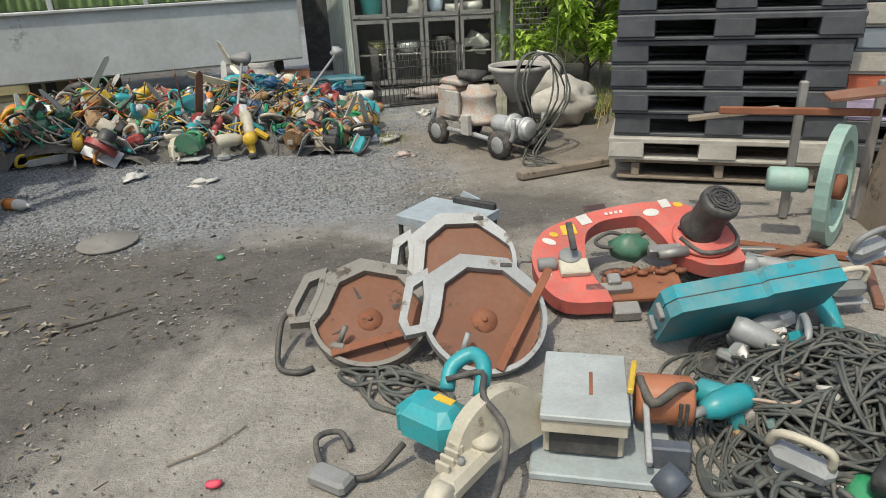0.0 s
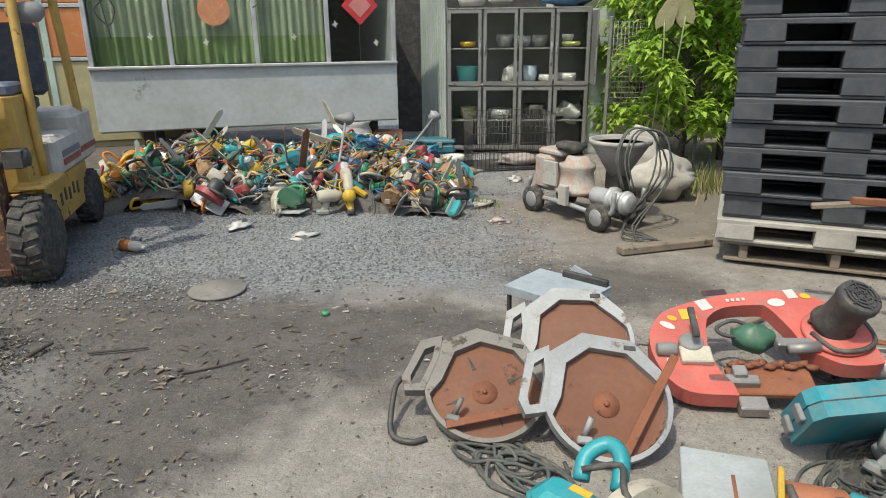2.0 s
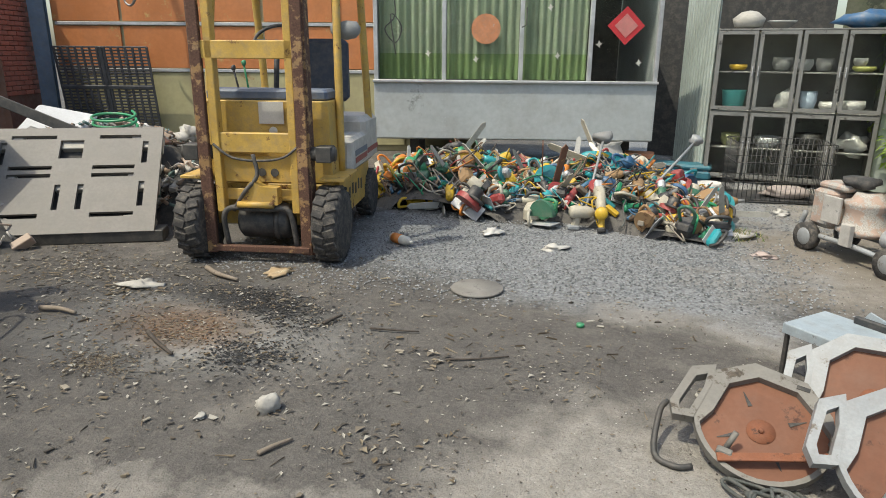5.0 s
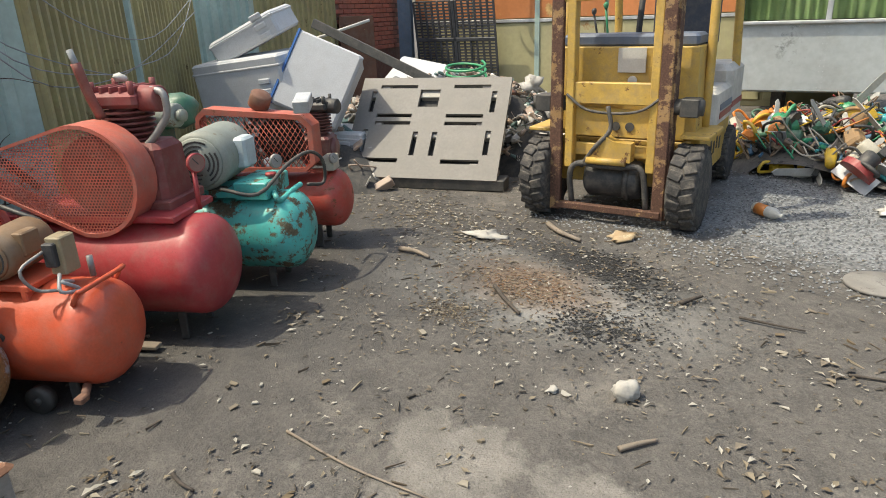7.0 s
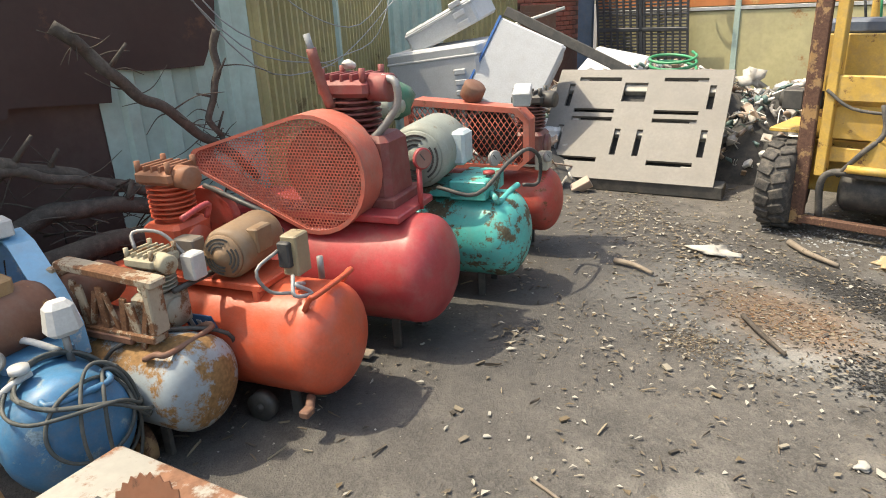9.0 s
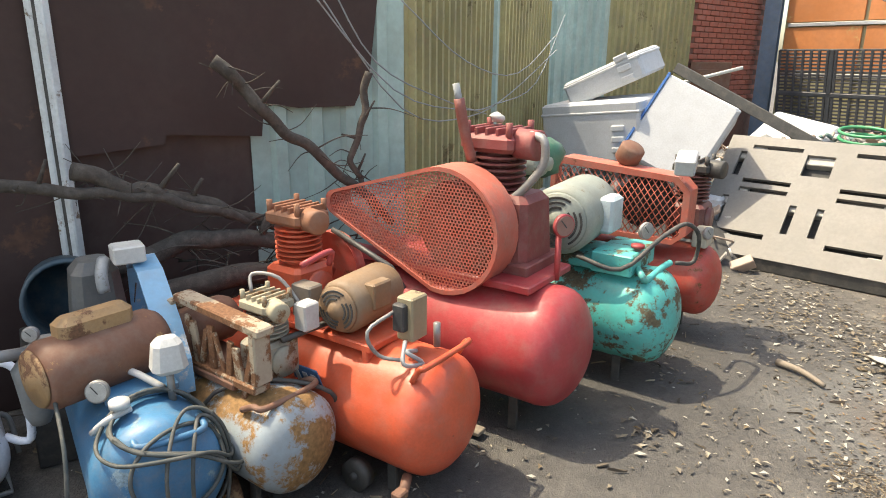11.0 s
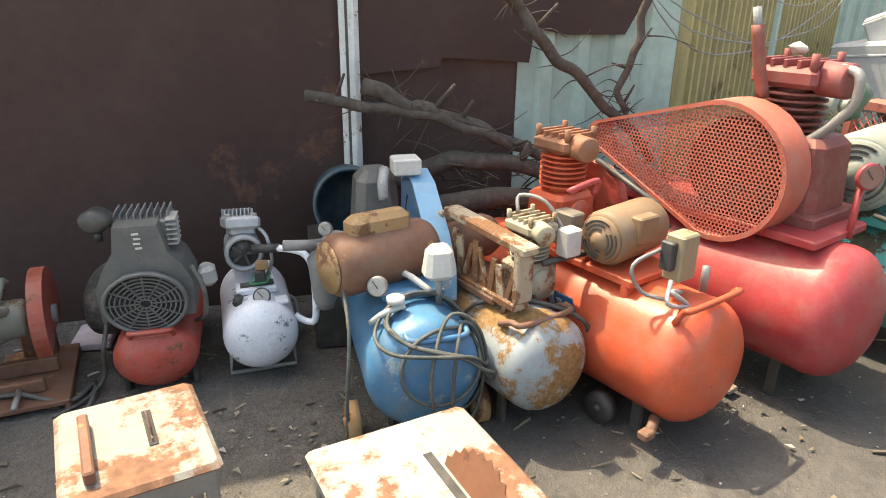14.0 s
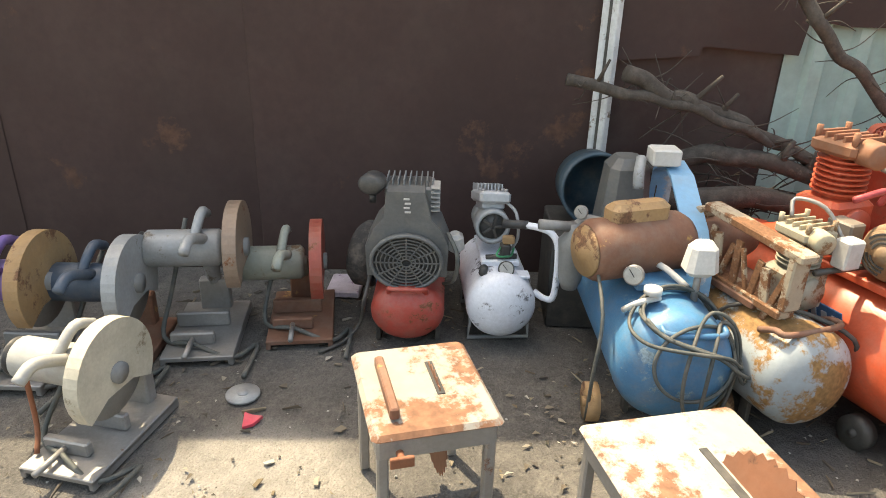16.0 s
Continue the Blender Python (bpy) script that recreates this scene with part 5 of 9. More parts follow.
def comp_blue():
    t = thing("air_compressor", pose(-3.77, -0.52, 0, 0, 0, AX - 21), "scuffed blue air compressor draped in black cable", "air compressor", "row of air compressors")
    r, z, L = 0.20, 0.27, 0.80
    tank(t, r, z, L, blue_paint, "scuffed blue steel air tank")
    legs(t, r, z, L, blue_paint)
    part("saddle", Mesh().box((-0.45, 0, z + r + 0.01), (0.6, 0.22, 0.03)), blue_paint, t)
    mo = motor(t, (-0.30, -0.05, z + r + 0.10), 0.112, 0.40, (-0.35, 1, 0), rust_brown, rust_ochre, "rust-brown capacitor motor with ochre cap", "plain")
    part("capacitor_box", Mesh().box((0, 0, 0), (0.085, 0.24, 0.085), pose(-0.30, -0.06, z + r + 0.225, 0, 0, 19), ch=0.02), rust_ochre, t)
    # belt guard: a bent blue band
    pts = [(-0.76, 0.48), (-0.74, 0.73), (-0.65, 0.79), (-0.52, 0.765), (-0.30, 0.63), (-0.20, 0.53), (-0.19, 0.42)]
    gd = Mesh()
    n = len(pts)
    vs = [(x, 0.15, y) for x, y in pts] + [(x, 0.24, y) for x, y in pts]
    vs += [(x * 0.985 - 0.006, 0.24, y - 0.012) for x, y in pts] + [(x * 0.985 - 0.006, 0.15, y - 0.012) for x, y in pts]
    fs = []
    for i in range(n - 1):
        fs += [(i, i + 1, n + i + 1, n + i), (n + i, n + i + 1, 2 * n + i + 1, 2 * n + i), (2 * n + i, 2 * n + i + 1, 3 * n + i + 1, 3 * n + i), (3 * n + i, 3 * n + i + 1, i + 1, i)]
    gd.add(vs, fs)
    part("belt_guard", gd, sky_paint, t, "worn sky-blue and white belt guard")
    part("pump_cover", Mesh().box((-0.70, 0.03, z + r + 0.16), (0.22, 0.2, 0.32), ch=0.04, taper=0.8), charcoal, t, "dark grey pump shroud")
    part("white_box", Mesh().box((-0.60, 0.14, z + r + 0.35), (0.1, 0.11, 0.065)), white_plastic, t)
    part("elbow", Mesh().tube([(-0.62, 0.06, z + r + 0.33), (-0.56, 0.04, z + r + 0.29), (-0.54, 0.04, z + r + 0.23)], 0.022), pale_alu, t)
    sw = part("pressure_switch", Mesh().box((-0.12, 0.08, z + r + 0.14), (0.09, 0.11, 0.12), ch=0.02, taper=0.8), white_plastic, t, "white pressure switch box")
    part("stem", Mesh().cyl((-0.12, 0.08, z + r - 0.02), (-0.12, 0.08, z + r + 0.09), 0.012), steel, t)
    gauge(t, (-0.14, -0.13, z + r + 0.06), 0.036, Vector((0.8, -0.4, 0.2)).normalized())
    part("valve", Mesh().tube([(-0.1, -0.16, z + r - 0.05), (-0.06, -0.12, z + r + 0.0), (-0.08, -0.05, z + r + 0.01)], 0.011).lathe([(0, 0), (0, 0.03), (0.02, 0.03), (0.02, 0)], (-0.07, -0.08, z + r + 0.03)), white_plastic, t)
    cab = Mesh()
    rr = random.Random(3)
    for k in range(3):
        a0, sh = rr.random() * 6, rr.uniform(-0.04, 0.04)
        pts = []
        for q in range(15):
            a = a0 + q * 0.5
            yy = 0.06 + sh + 0.19 * math.cos(a)
            xx = -0.03 + 0.13 * math.sin(a) + 0.01 * k
            surf = z + math.sqrt(max(0.0, r * r - min(yy, r) ** 2)) if abs(yy) < r else z
            drop = max(0.0, xx) * 0.9
            pts.append((xx + 0.02, yy, surf + 0.02 + 0.008 * k - drop))
        part("cable", Mesh().tube(pts, 0.0065, 6), cable_grey, t, "loop of grey-black cable")
    nose = max(a for a, b in tank_profile(r, L))
    for k, (yc, zc, ry, rz, q0) in enumerate(((0.04, 0.06, 0.14, 0.12, 0.2), (0.10, 0.02, 0.11, 0.19, 0.9), (0.13, -0.02, 0.07, 0.2, 4.0))):
        pts = []
        for i in range(17):
            q = q0 + i * 0.4
            y, h = yc + ry * math.cos(q), zc + rz * math.sin(q)
            d = min(1.0, math.hypot(y, h) / r)
            pts.append((nose - 0.12 * (1 - math.sqrt(1 - d * d)) + 0.02 + 0.008 * k, y, z + h))
        part("cable", Mesh().tube(pts, 0.0065, 6), cable_grey, t, "loop of grey-black cable")
    cab.tube([(-0.28, -0.24, z + r + 0.1), (-0.05, -0.24, z + r - 0.05), (0.0, -0.26, z - 0.05), (-0.02, -0.26, 0.02)], 0.0065)
    part("cable", cab, cable_grey, t, "loops of grey-black cable")
    part("wire", Mesh().tube([(-0.3, -0.05, z + r + 0.06), (-0.2, 0.0, z + r + 0.06), (-0.14, 0.06, z + r + 0.02)], 0.012), white_plastic, t)
    handle_bar(t, -0.02, 0.03, z + r * 0.92, 0.2, blue_paint, -0.03, 0.09)
    for o in t.children:
        if o.name.split(".")[0] in ("belt_guard", "pump_cover", "white_box", "elbow"):
            o.location = (-0.03, -0.065, 0.0)
        elif o.name.split(".")[0] in ("motor", "capacitor_box"):
            o.location = (-0.015, -0.035, 0.0)
    foot_wheel(t, (-0.06, -0.24, 0.07), 0.07, (0, 1, 0), rust_ochre)
    foot_wheel(t, (-0.06, 0.22, 0.07), 0.07, (0, 1, 0), rust_ochre)
    part("separator", Mesh().lathe([(0, 0.0), (0, 0.03), (0.04, 0.045), (0.16, 0.055), (0.2, 0.06), (0.24, 0.03), (0.27, 0.03), (0.27, 0)], (-0.44, -0.28, 0.33)).tube([(-0.44, -0.28, 0.58), (-0.46, -0.24, 0.61), (-0.44, -0.16, 0.6)], 0.02).tube([(-0.44, -0.28, 0.585), (-0.42, -0.42, 0.6)], 0.02, 8, False), machine_grey, t, "grey filter bowl on a pipe")
    gauge(t, (-0.42, -0.27, 0.65), 0.026, (0.9, -0.3, 0.1), steel)


def comp_white():
    t = thing("air_compressor", pose(-4.09, -1.22, 0, 0, 0, 26), "small white oil-free air compressor with pressure gauge", "air compressor", "row of air compressors")
    r, z, L = 0.145, 0.185, 0.42
    tank(t, r, z, L, pale_paint, "scratched white air tank")
    for x in (-0.36, -0.03):
        part("foot", Mesh().tube([(x, -0.12, 0.12), (x, -0.13, 0.012), (x, 0.13, 0.012), (x, 0.12, 0.12)], 0.010, 6, False), pale_alu, t)
    part("saddle", Mesh().box((-0.22, 0, z + r + 0.008), (0.3, 0.16, 0.025)), pale_paint, t)
    mz = z + r + 0.135
    mo = part("motor", Mesh().lathe([(0, 0.0), (0, 0.05), (0.02, 0.07), (0.09, 0.072), (0.1, 0.066), (0.115, 0.066), (0.12, 0.075), (0.2, 0.075), (0.205, 0.068), (0.205, 0.06), (0.17, 0.058), (0.17, 0)], (-0.34, -0.035, mz), (1, 0.02, 0.05), 26), pale_alu, t, "dull silver motor with an open dark end")
    part("fan", Mesh().cyl((-0.165, -0.03, mz + 0.01), (-0.15, -0.03, mz + 0.01), 0.055, seg=20), black_plastic, mo)
    for k in range(5):
        part("fan_blade", Mesh().box((0, 0.03, 0), (0.012, 0.045, 0.012), pose(-0.146, -0.03, mz + 0.01, 72 * k, 0, 0), ch=0.002), dark_steel, mo)
    # tilted cylinder head with cooling fins
    hm = pose(-0.27, -0.035, mz + 0.105, -4, -14, 8)
    head = part("cylinder_head", Mesh().box((0.02, 0, 0), (0.17, 0.135, 0.05), hm, ch=0.01).box((0.02, 0, -0.035), (0.11, 0.1, 0.03), hm), alu, t, "silver cast cylinder head")
    for q in range(8):
        part("fin", Mesh().box((-0.035, -0.054 + q * 0.0155, 0.036), (0.085, 0.005, 0.032), hm, ch=0.001), alu, head)
    for x in (0.03, 0.08):
        for y in (-0.05, 0.05):
            part("bolt", Mesh().cyl((x, y, 0.02), (x, y, 0.036), 0.009, seg=6, m=hm), steel, head)
    part("copper_pipe", Mesh().tube([(-0.2, 0.03, mz + 0.1), (-0.12, 0.06, mz + 0.08), (-0.1, 0.07, mz - 0.02), (-0.14, 0.04, z + r + 0.03)], 0.007), pale_alu, t)
    part("handle", Mesh().tube([(-0.05, 0.09, mz + 0.055), (-0.02, 0.14, mz + 0.055), (0.0, 0.19, mz + 0.035), (0.02, 0.215, mz - 0.03), (0.02, 0.215, z + r - 0.09), (0.0, 0.185, z + r - 0.12), (-0.03, 0.14, z + r - 0.1)], 0.014, 10), pale_paint, t)
    part("grip", Mesh().tube([(-0.08, 0.0, mz + 0.05), (-0.05, 0.1, mz + 0.055)], 0.018, 10, False), black_plastic, t)
    part("switch_box", Mesh().box((-0.2, -0.125, z + r + 0.075), (0.09, 0.07, 0.085), pose(0, 0, 0, 8, 0, 0), ch=0.018), white_plastic, t)
    part("valve", Mesh().box((-0.1, 0.02, z + r + 0.06), (0.05, 0.04, 0.06)).cyl((-0.1, -0.06, z + r + 0.025), (-0.1, 0.07, z + r + 0.03), 0.012).cyl((-0.06, -0.07, z + r - 0.005), (-0.02, -0.08, z + r - 0.01), 0.018, seg=10), dark_steel, t)
    part("contact", Mesh().box((-0.09, 0.03, z + r + 0.11), (0.03, 0.05, 0.035)), rust_ochre, t)
    part("wire", Mesh().tube([(-0.1, 0.0, z + r + 0.07), (-0.06, -0.02, z + r + 0.05), (-0.08, 0.04, z + r + 0.04), (-0.12, 0.06, z + r + 0.06)], 0.005, 5), tool_green, t)
    gauge(t, (-0.01, 0.015, z + r + 0.012), 0.034, Vector((0.9, -0.1, 0.4)).normalized(), dark_steel)
    part("cap_plate", Mesh().box((-0.03, 0.075, z + r - 0.022), (0.06, 0.08, 0.012), pose(0, 0, 0, 0, 0, 0)), pale_paint, t)
    part("bracket", Mesh().tube([(-0.3, 0.12, z + 0.02), (-0.3, 0.17, z - 0.02), (-0.26, 0.18, 0.03)], 0.01), pale_alu, t)


def comp_small_red():
    t = thing("air_compressor", pose(-3.92, -1.57, 0, 0, 0, 22) @ Matrix.Diagonal((1.05, 1.05, 0.86, 1)), "small red air compressor with black fan shroud", "air compressor", "row of air compressors")
    r, z, L = 0.145, 0.185, 0.5
    tank(t, r, z, L, red_paint, "dull red air tank")
    for s in (-1, 1):
        part("foot", Mesh().box((-0.05, s * 0.12, 0.05), (0.05, 0.02, 0.1)), dark_steel, t)
    part("saddle", Mesh().box((-0.25, 0, z + r), (0.36, 0.2, 0.03)), red_paint, t)
    fz = z + r + 0.115
    # shroud: broad shoulders round the fan, a narrow neck above
    prof = [(-0.16, -0.09), (-0.165, 0.06), (-0.13, 0.15), (-0.095, 0.2), (-0.08, 0.33), (0.06, 0.33), (0.085, 0.2), (0.125, 0.15), (0.155, 0.06), (0.15, -0.09)]
    s = part("fan_shroud", Mesh().prism(prof, 0.2, facing((-0.02, 0.0, fz), (0, 1, 0), (0, 0, 1)) @ pose(0, 0, -0.2)), charcoal, t, "dark grey plastic fan shroud")
    part("neck", Mesh().box((-0.01, -0.01, fz + 0.25), (0.03, 0.125, 0.16), pose(0, 0, 0, 0, -7, 0), ch=0.01), charcoal, s)
    part("fan_ring", Mesh().lathe([(0, 0.135), (0.035, 0.143), (0.045, 0.14), (0.045, 0.128), (0.02, 0.126), (0.0, 0.126)], (-0.02, -0.005, fz), (1, 0, 0), 36), charcoal, s)
    part("fan_hole", Mesh().prism(circle(0.127, 28), 0.003, facing((-0.004, -0.005, fz), (0, 1, 0), (0, 0, 1))), shade_and_black, s)
    gr = Mesh()
    m = facing((0.015, -0.005, fz), (0, 1, 0), (0, 0, 1))
    for rad in (0.022, 0.038, 0.054, 0.07, 0.086, 0.102, 0.118):
        gr.ring(circle(rad, 28), circle(rad - 0.005, 28), 0.006, m)
    for k in range(12):
        gr.box((0.075, 0, 0.003), (0.106, 0.006, 0.006), m @ pose(0, 0, 0, 0, 0, 30 * k), ch=0.001)
    part("fan_grille", gr, charcoal, s, "round plastic fan grille")
    head = part("cylinder_head", Mesh().box((-0.17, 0.0, fz + 0.265), (0.16, 0.19, 0.12), ch=0.01), machine_grey, t)
    for q in range(9):
        part("fin", Mesh().box((-0.17, -0.088 + q * 0.022, fz + 0.335), (0.13, 0.005, 0.04), ch=0.001), machine_grey, head)
    for q in range(6):
        part("fin", Mesh().box((-0.12, 0.1, fz + 0.22 + q * 0.022), (0.1, 0.035, 0.006), ch=0.001), cement, head)
    part("air_filter", Mesh().cyl((-0.14, -0.13, fz + 0.34), (-0.06, -0.15, fz + 0.34), 0.05, seg=18, ch=0.012).cyl((-0.09, -0.14, fz + 0.25), (-0.09, -0.14, fz + 0.3), 0.014, seg=10), black_plastic, t)
    for k in range(4):
        part("chalk_mark", Mesh().box((0.012 - 0.003 * k, -0.005 + 0.004 * (k % 2), fz + 0.31 - 0.022 * k), (0.003, 0.022, 0.008), ch=0.0005), white_plastic, t)
    handle_bar(t, 0.02, 0.0, z + r * 0.86, 0.14, red_paint, 0.02, 0.035)
    part("hose", Mesh().tube([(-0.06, 0.15, fz + 0.12), (0.0, 0.19, fz + 0.03), (-0.02, 0.18, fz - 0.1), (-0.08, 0.14, z + 0.1)], 0.009), cable_grey, t)
    part("wheel_tyre", Mesh().lathe([(-0.04, 0.1), (-0.05, 0.15), (-0.03, 0.17), (0.03, 0.17), (0.05, 0.15), (0.04, 0.1)], (-0.34, -0.18, 0.3), (0.3, 1, 0), 28), rubber, t)
    part("blue_panel", Mesh().box((-0.3, -0.143, z + 0.03), (0.18, 0.006, 0.09), ch=0.001), tool_blue, t)
    part("lead", Mesh().tube([(-0.05, -0.15, z + r + 0.02), (-0.0, -0.17, z + 0.05), (-0.06, -0.2, 0.06), (0.02, -0.26, 0.012), (0.1, -0.34, 0.012)], 0.008), hose_rubber, t)


for build in (comp_orange, comp_crimson, comp_teal, comp_red, comp_rusty, comp_blue, comp_white, comp_small_red):
    build()


# ---- pallets ----
def plastic_pallet(m, mat, label, W=1.5, D=1.1, H=0.165, group="stack of pallets"):
    t = thing("plastic_pallet", m, label, "pallet", group)
    part("deck", Mesh().box((W / 2, D / 2, H - 0.02), (W, D, 0.038), ch=0.006), mat, t)
    for x in (0.128, W / 2, W - 0.128):
        for y in (0.072, D / 2, D - 0.072):
            w = 0.25
            part("block", Mesh().box((x, y, H / 2 - 0.004), (w, 0.15, H - 0.05), taper=0.97), mat, t)
    # added plate that closes the see-through fork openings so they look dark
    part("centre_web", Mesh().box((W / 2, D * 0.6, H / 2 - 0.004), (W - 0.3, 0.05, H - 0.052)), mat, t)
    for y in (0.08, D / 2, D - 0.08):
        part("runner", Mesh().box((W / 2, y, 0.011), (W, 0.14, 0.02)), mat, t)
    return t


PA = -18.0
PM = pose(1.22, 4.76, 0, 0, 0, PA)


def wood_pallet():
    t = thing("wooden_pallet", PM, "worn wooden pallet under a tall stack", "pallet")
    for x in (0.2, 0.78, 1.36):
        part("stringer", Mesh().box((x, 0.55, 0.095), (0.06, 1.06, 0.1)), wood, t)
    for k in range(6):
        part("plank", Mesh().box((0.78, 0.08 + k * 0.19, 0.16), (1.42, 0.14, 0.024)), wood, t)
    for k in range(3):
        part("plank", Mesh().box((0.78, 0.08 + k * 0.48, 0.034), (1.42, 0.12, 0.022)), wood, t)


wood_pallet()
z = 0.175
first = plastic_pallet(PM @ pose(0, -0.03, z), pallet_grey, "dirty grey plastic pallet in a stack")
z += 0.168
black = plastic_pallet(PM @ pose(0.03, 0.02, z), pallet_black, "black plastic pallet in a tall stack")
for k in range(11):
    z += 0.168
    copy_thing(black, PM @ pose(R.uniform(-0.02, 0.06), R.uniform(-0.03, 0.05), z, 0, 0, R.uniform(-1.2, 1.2)))
# second stack behind, in mixed colours
z = 0.0
for k, mt in enumerate((pallet_black, pallet_black, paint("lilac_pallet", (0.42, 0.34, 0.50)), paint("orange_pallet", (0.50, 0.12, 0.06)), pallet_grey, paint("blue_grey_pallet", (0.22, 0.26, 0.31)), pallet_grey, pallet_black, pallet_black)):
    plastic_pallet(pose(2.98 + R.uniform(-0.05, 0.08), 4.95 + R.uniform(-0.05, 0.05), z, 0, 0, -24 + R.uniform(-2, 2)), mt, ("black", "black", "lilac", "orange-red", "grey", "blue-grey", "grey", "black", "black")[k] + " plastic pallet in a mixed stack", group="stack of mixed pallets")
    z += 0.168
solid("plank", Mesh().box((0.35, 0, 0.035), (0.8, 0.1, 0.055)), wood, "grey weathered plank lying by the pallets", "plank", pose(0.62, 4.9, 0, 0, 0, 22))

# grey pallet leaning behind the compressors
LU, LV = Vector((1.22, 0.86, 0)).normalized(), Vector((-0.42, 0.6, 0.78)).normalized()


def leaning_plate():
    m = facing((-6.42, 2.96, 0.1), LU, LV)
    t = thing("plastic_pallet", m, "grey plastic pallet with slots, leaning on scrap", "pallet")
    W, Hh = 1.5, 1.12
    # deck cut into bars round the slots
    slots = [(0.17, 0.16, 0.36, 0.045), (0.95, 0.16, 0.36, 0.045), (0.12, 0.26, 0.05, 0.26), (1.33, 0.26, 0.05, 0.26), (0.63, 0.24, 0.05, 0.26), (0.82, 0.24, 0.05, 0.26),
             (0.22, 0.575, 0.36, 0.04), (0.22, 0.66, 0.36, 0.04), (0.92, 0.575, 0.36, 0.04), (0.92, 0.66, 0.36, 0.04), (0.12, 0.72, 0.05, 0.24), (1.33, 0.72, 0.05, 0.24), (0.2, 0.995, 0.38, 0.04), (0.95, 0.995, 0.36, 0.04), (0.62, 0.78, 0.2, 0.2)]
    xs = sorted({0, W} | {s[0] for s in slots} | {s[0] + s[2] for s in slots})
    ys = sorted({0, Hh} | {s[1] for s in slots} | {s[1] + s[3] for s in slots})
    me = Mesh()
    solidcell = {}
    for i in range(len(xs) - 1):
        for j in range(len(ys) - 1):
            cx, cy = (xs[i] + xs[i + 1]) / 2, (ys[j] + ys[j + 1]) / 2
            solidcell[i, j] = not any(s[0] < cx < s[0] + s[2] and s[1] < cy < s[1] + s[3] for s in slots)
    for (i, j), ok in solidcell.items():
        if ok:
            a, b, c, d = xs[i], xs[i + 1], ys[j], ys[j + 1]
            vs = [(a, c, 0.0), (b, c, 0.0), (b, d, 0.0), (a, d, 0.0), (a, c, -0.03), (b, c, -0.03), (b, d, -0.03), (a, d, -0.03)]
            fs = [(0, 1, 2, 3)]
            for (di, dj), f in (((-1, 0), (3, 7, 4, 0)), ((1, 0), (1, 5, 6, 2)), ((0, -1), (0, 4, 5, 1)), ((0, 1), (2, 6, 7, 3))):
                if not solidcell.get((i + di, j + dj), False):
                    fs.append(f)
            me.add(vs, fs)
    part("deck", me, paint("light_grey_pallet", (0.205, 0.193, 0.178), (0.15, 0.137, 0.12), 0.15, 0.6, scale=4, dust=0.2), t)
    for x in (0.15, 0.75, 1.35):
        for y in (0.1, 0.55, 1.0):
            part("block", Mesh().box((x, y, -0.095), (0.26, 0.18, 0.13)), pallet_grey, t)
    # added near-black sheet, painting the shade seen through the slots
    part("backing", Mesh().box((0.75, 0.56, -0.1), (1.4, 1.05, 0.02)), shade_and_black, t)
    solid("bearer", Mesh().box((0, 0, 0.05), (1.6, 0.22, 0.1)), dark_steel, "dark bearer under the leaning pallet", "beam", pose(-5.86, 3.5, 0, 0, 0, 35.2))


leaning_plate()


# ---- foam boxes and scrap heap by the fence ----
def foam_box(m, s, label, tape=False, hollow=False):
    t = thing("foam_box", m, label, "foam box")
    part("body", Mesh().box((0, 0, 0), s, ch=0.02), foam_white, t)
    part("lid_rim", Mesh().box((0, 0, s[2] * 0.32), (s[0] + 0.012, s[1] + 0.012, 0.03), ch=0.01), foam_white, t)
    for k in range(3):
        part("rib", Mesh().box((s[0] * 0.3, -s[1] / 2 - 0.006, -s[2] * 0.3 + k * 0.09), (0.12, 0.02, 0.05), ch=0.008), foam_white, t)
    if tape:
        part("tape", Mesh().box((-s[0] / 2 - 0.001, 0, s[2] / 2 - 0.03), (0.02, s[1] + 0.008, 0.075), ch=0.002).box((-s[0] / 2 + 0.05, -s[1] / 2 - 0.003, 0.05), (0.12, 0.006, 0.07), ch=0.001), blue_tape, t, "blue adhesive tape")
    return t


foam_box(pose(-7.32, 2.62, 0.94, 4, -6, 38), (0.9, 0.62, 0.5), "big white foam box with ribbed side on the heap")
foam_box(pose(-7.42, 2.72, 1.38, 8, -24, 40), (0.72, 0.55, 0.22), "white foam lid tilted on another box")
foam_box(facing((-6.78, 3.02, 0.92), (0.62, 0.68, -0.42), (-0.25, 0.2, 0.9)), (0.62, 0.72, 0.4), "white foam box with blue tape, tipped on its side", True)
foam_box(pose(-6.95, 3.15, 0.3, 0, 3, 38), (0.9, 0.5, 0.36), "white foam tray at the foot of the heap")
foam_box(pose(-7.3, 4.55, 0.80, 30, 10, 25), (0.62, 0.5, 0.2), "broken white foam slab on the heap")
solid("plank", Mesh().box((0, 0, 0), (1.9, 0.1, 0.06)), dark_steel, "dark timber lying across the heap", "plank", facing((-7.2, 4.1, 1.05), (0.75, 0.5, -0.42), (0, 0.2, 1)))
solid("stick", Mesh().tube([(-0.4, 0, 0), (0.4, 0, 0.05)], 0.018), paper_white, "pale stick on the heap", "stick", facing((-8.0, 3.95, 1.35), (0.3, 0.85, 0.25), (0, 0, 1)))


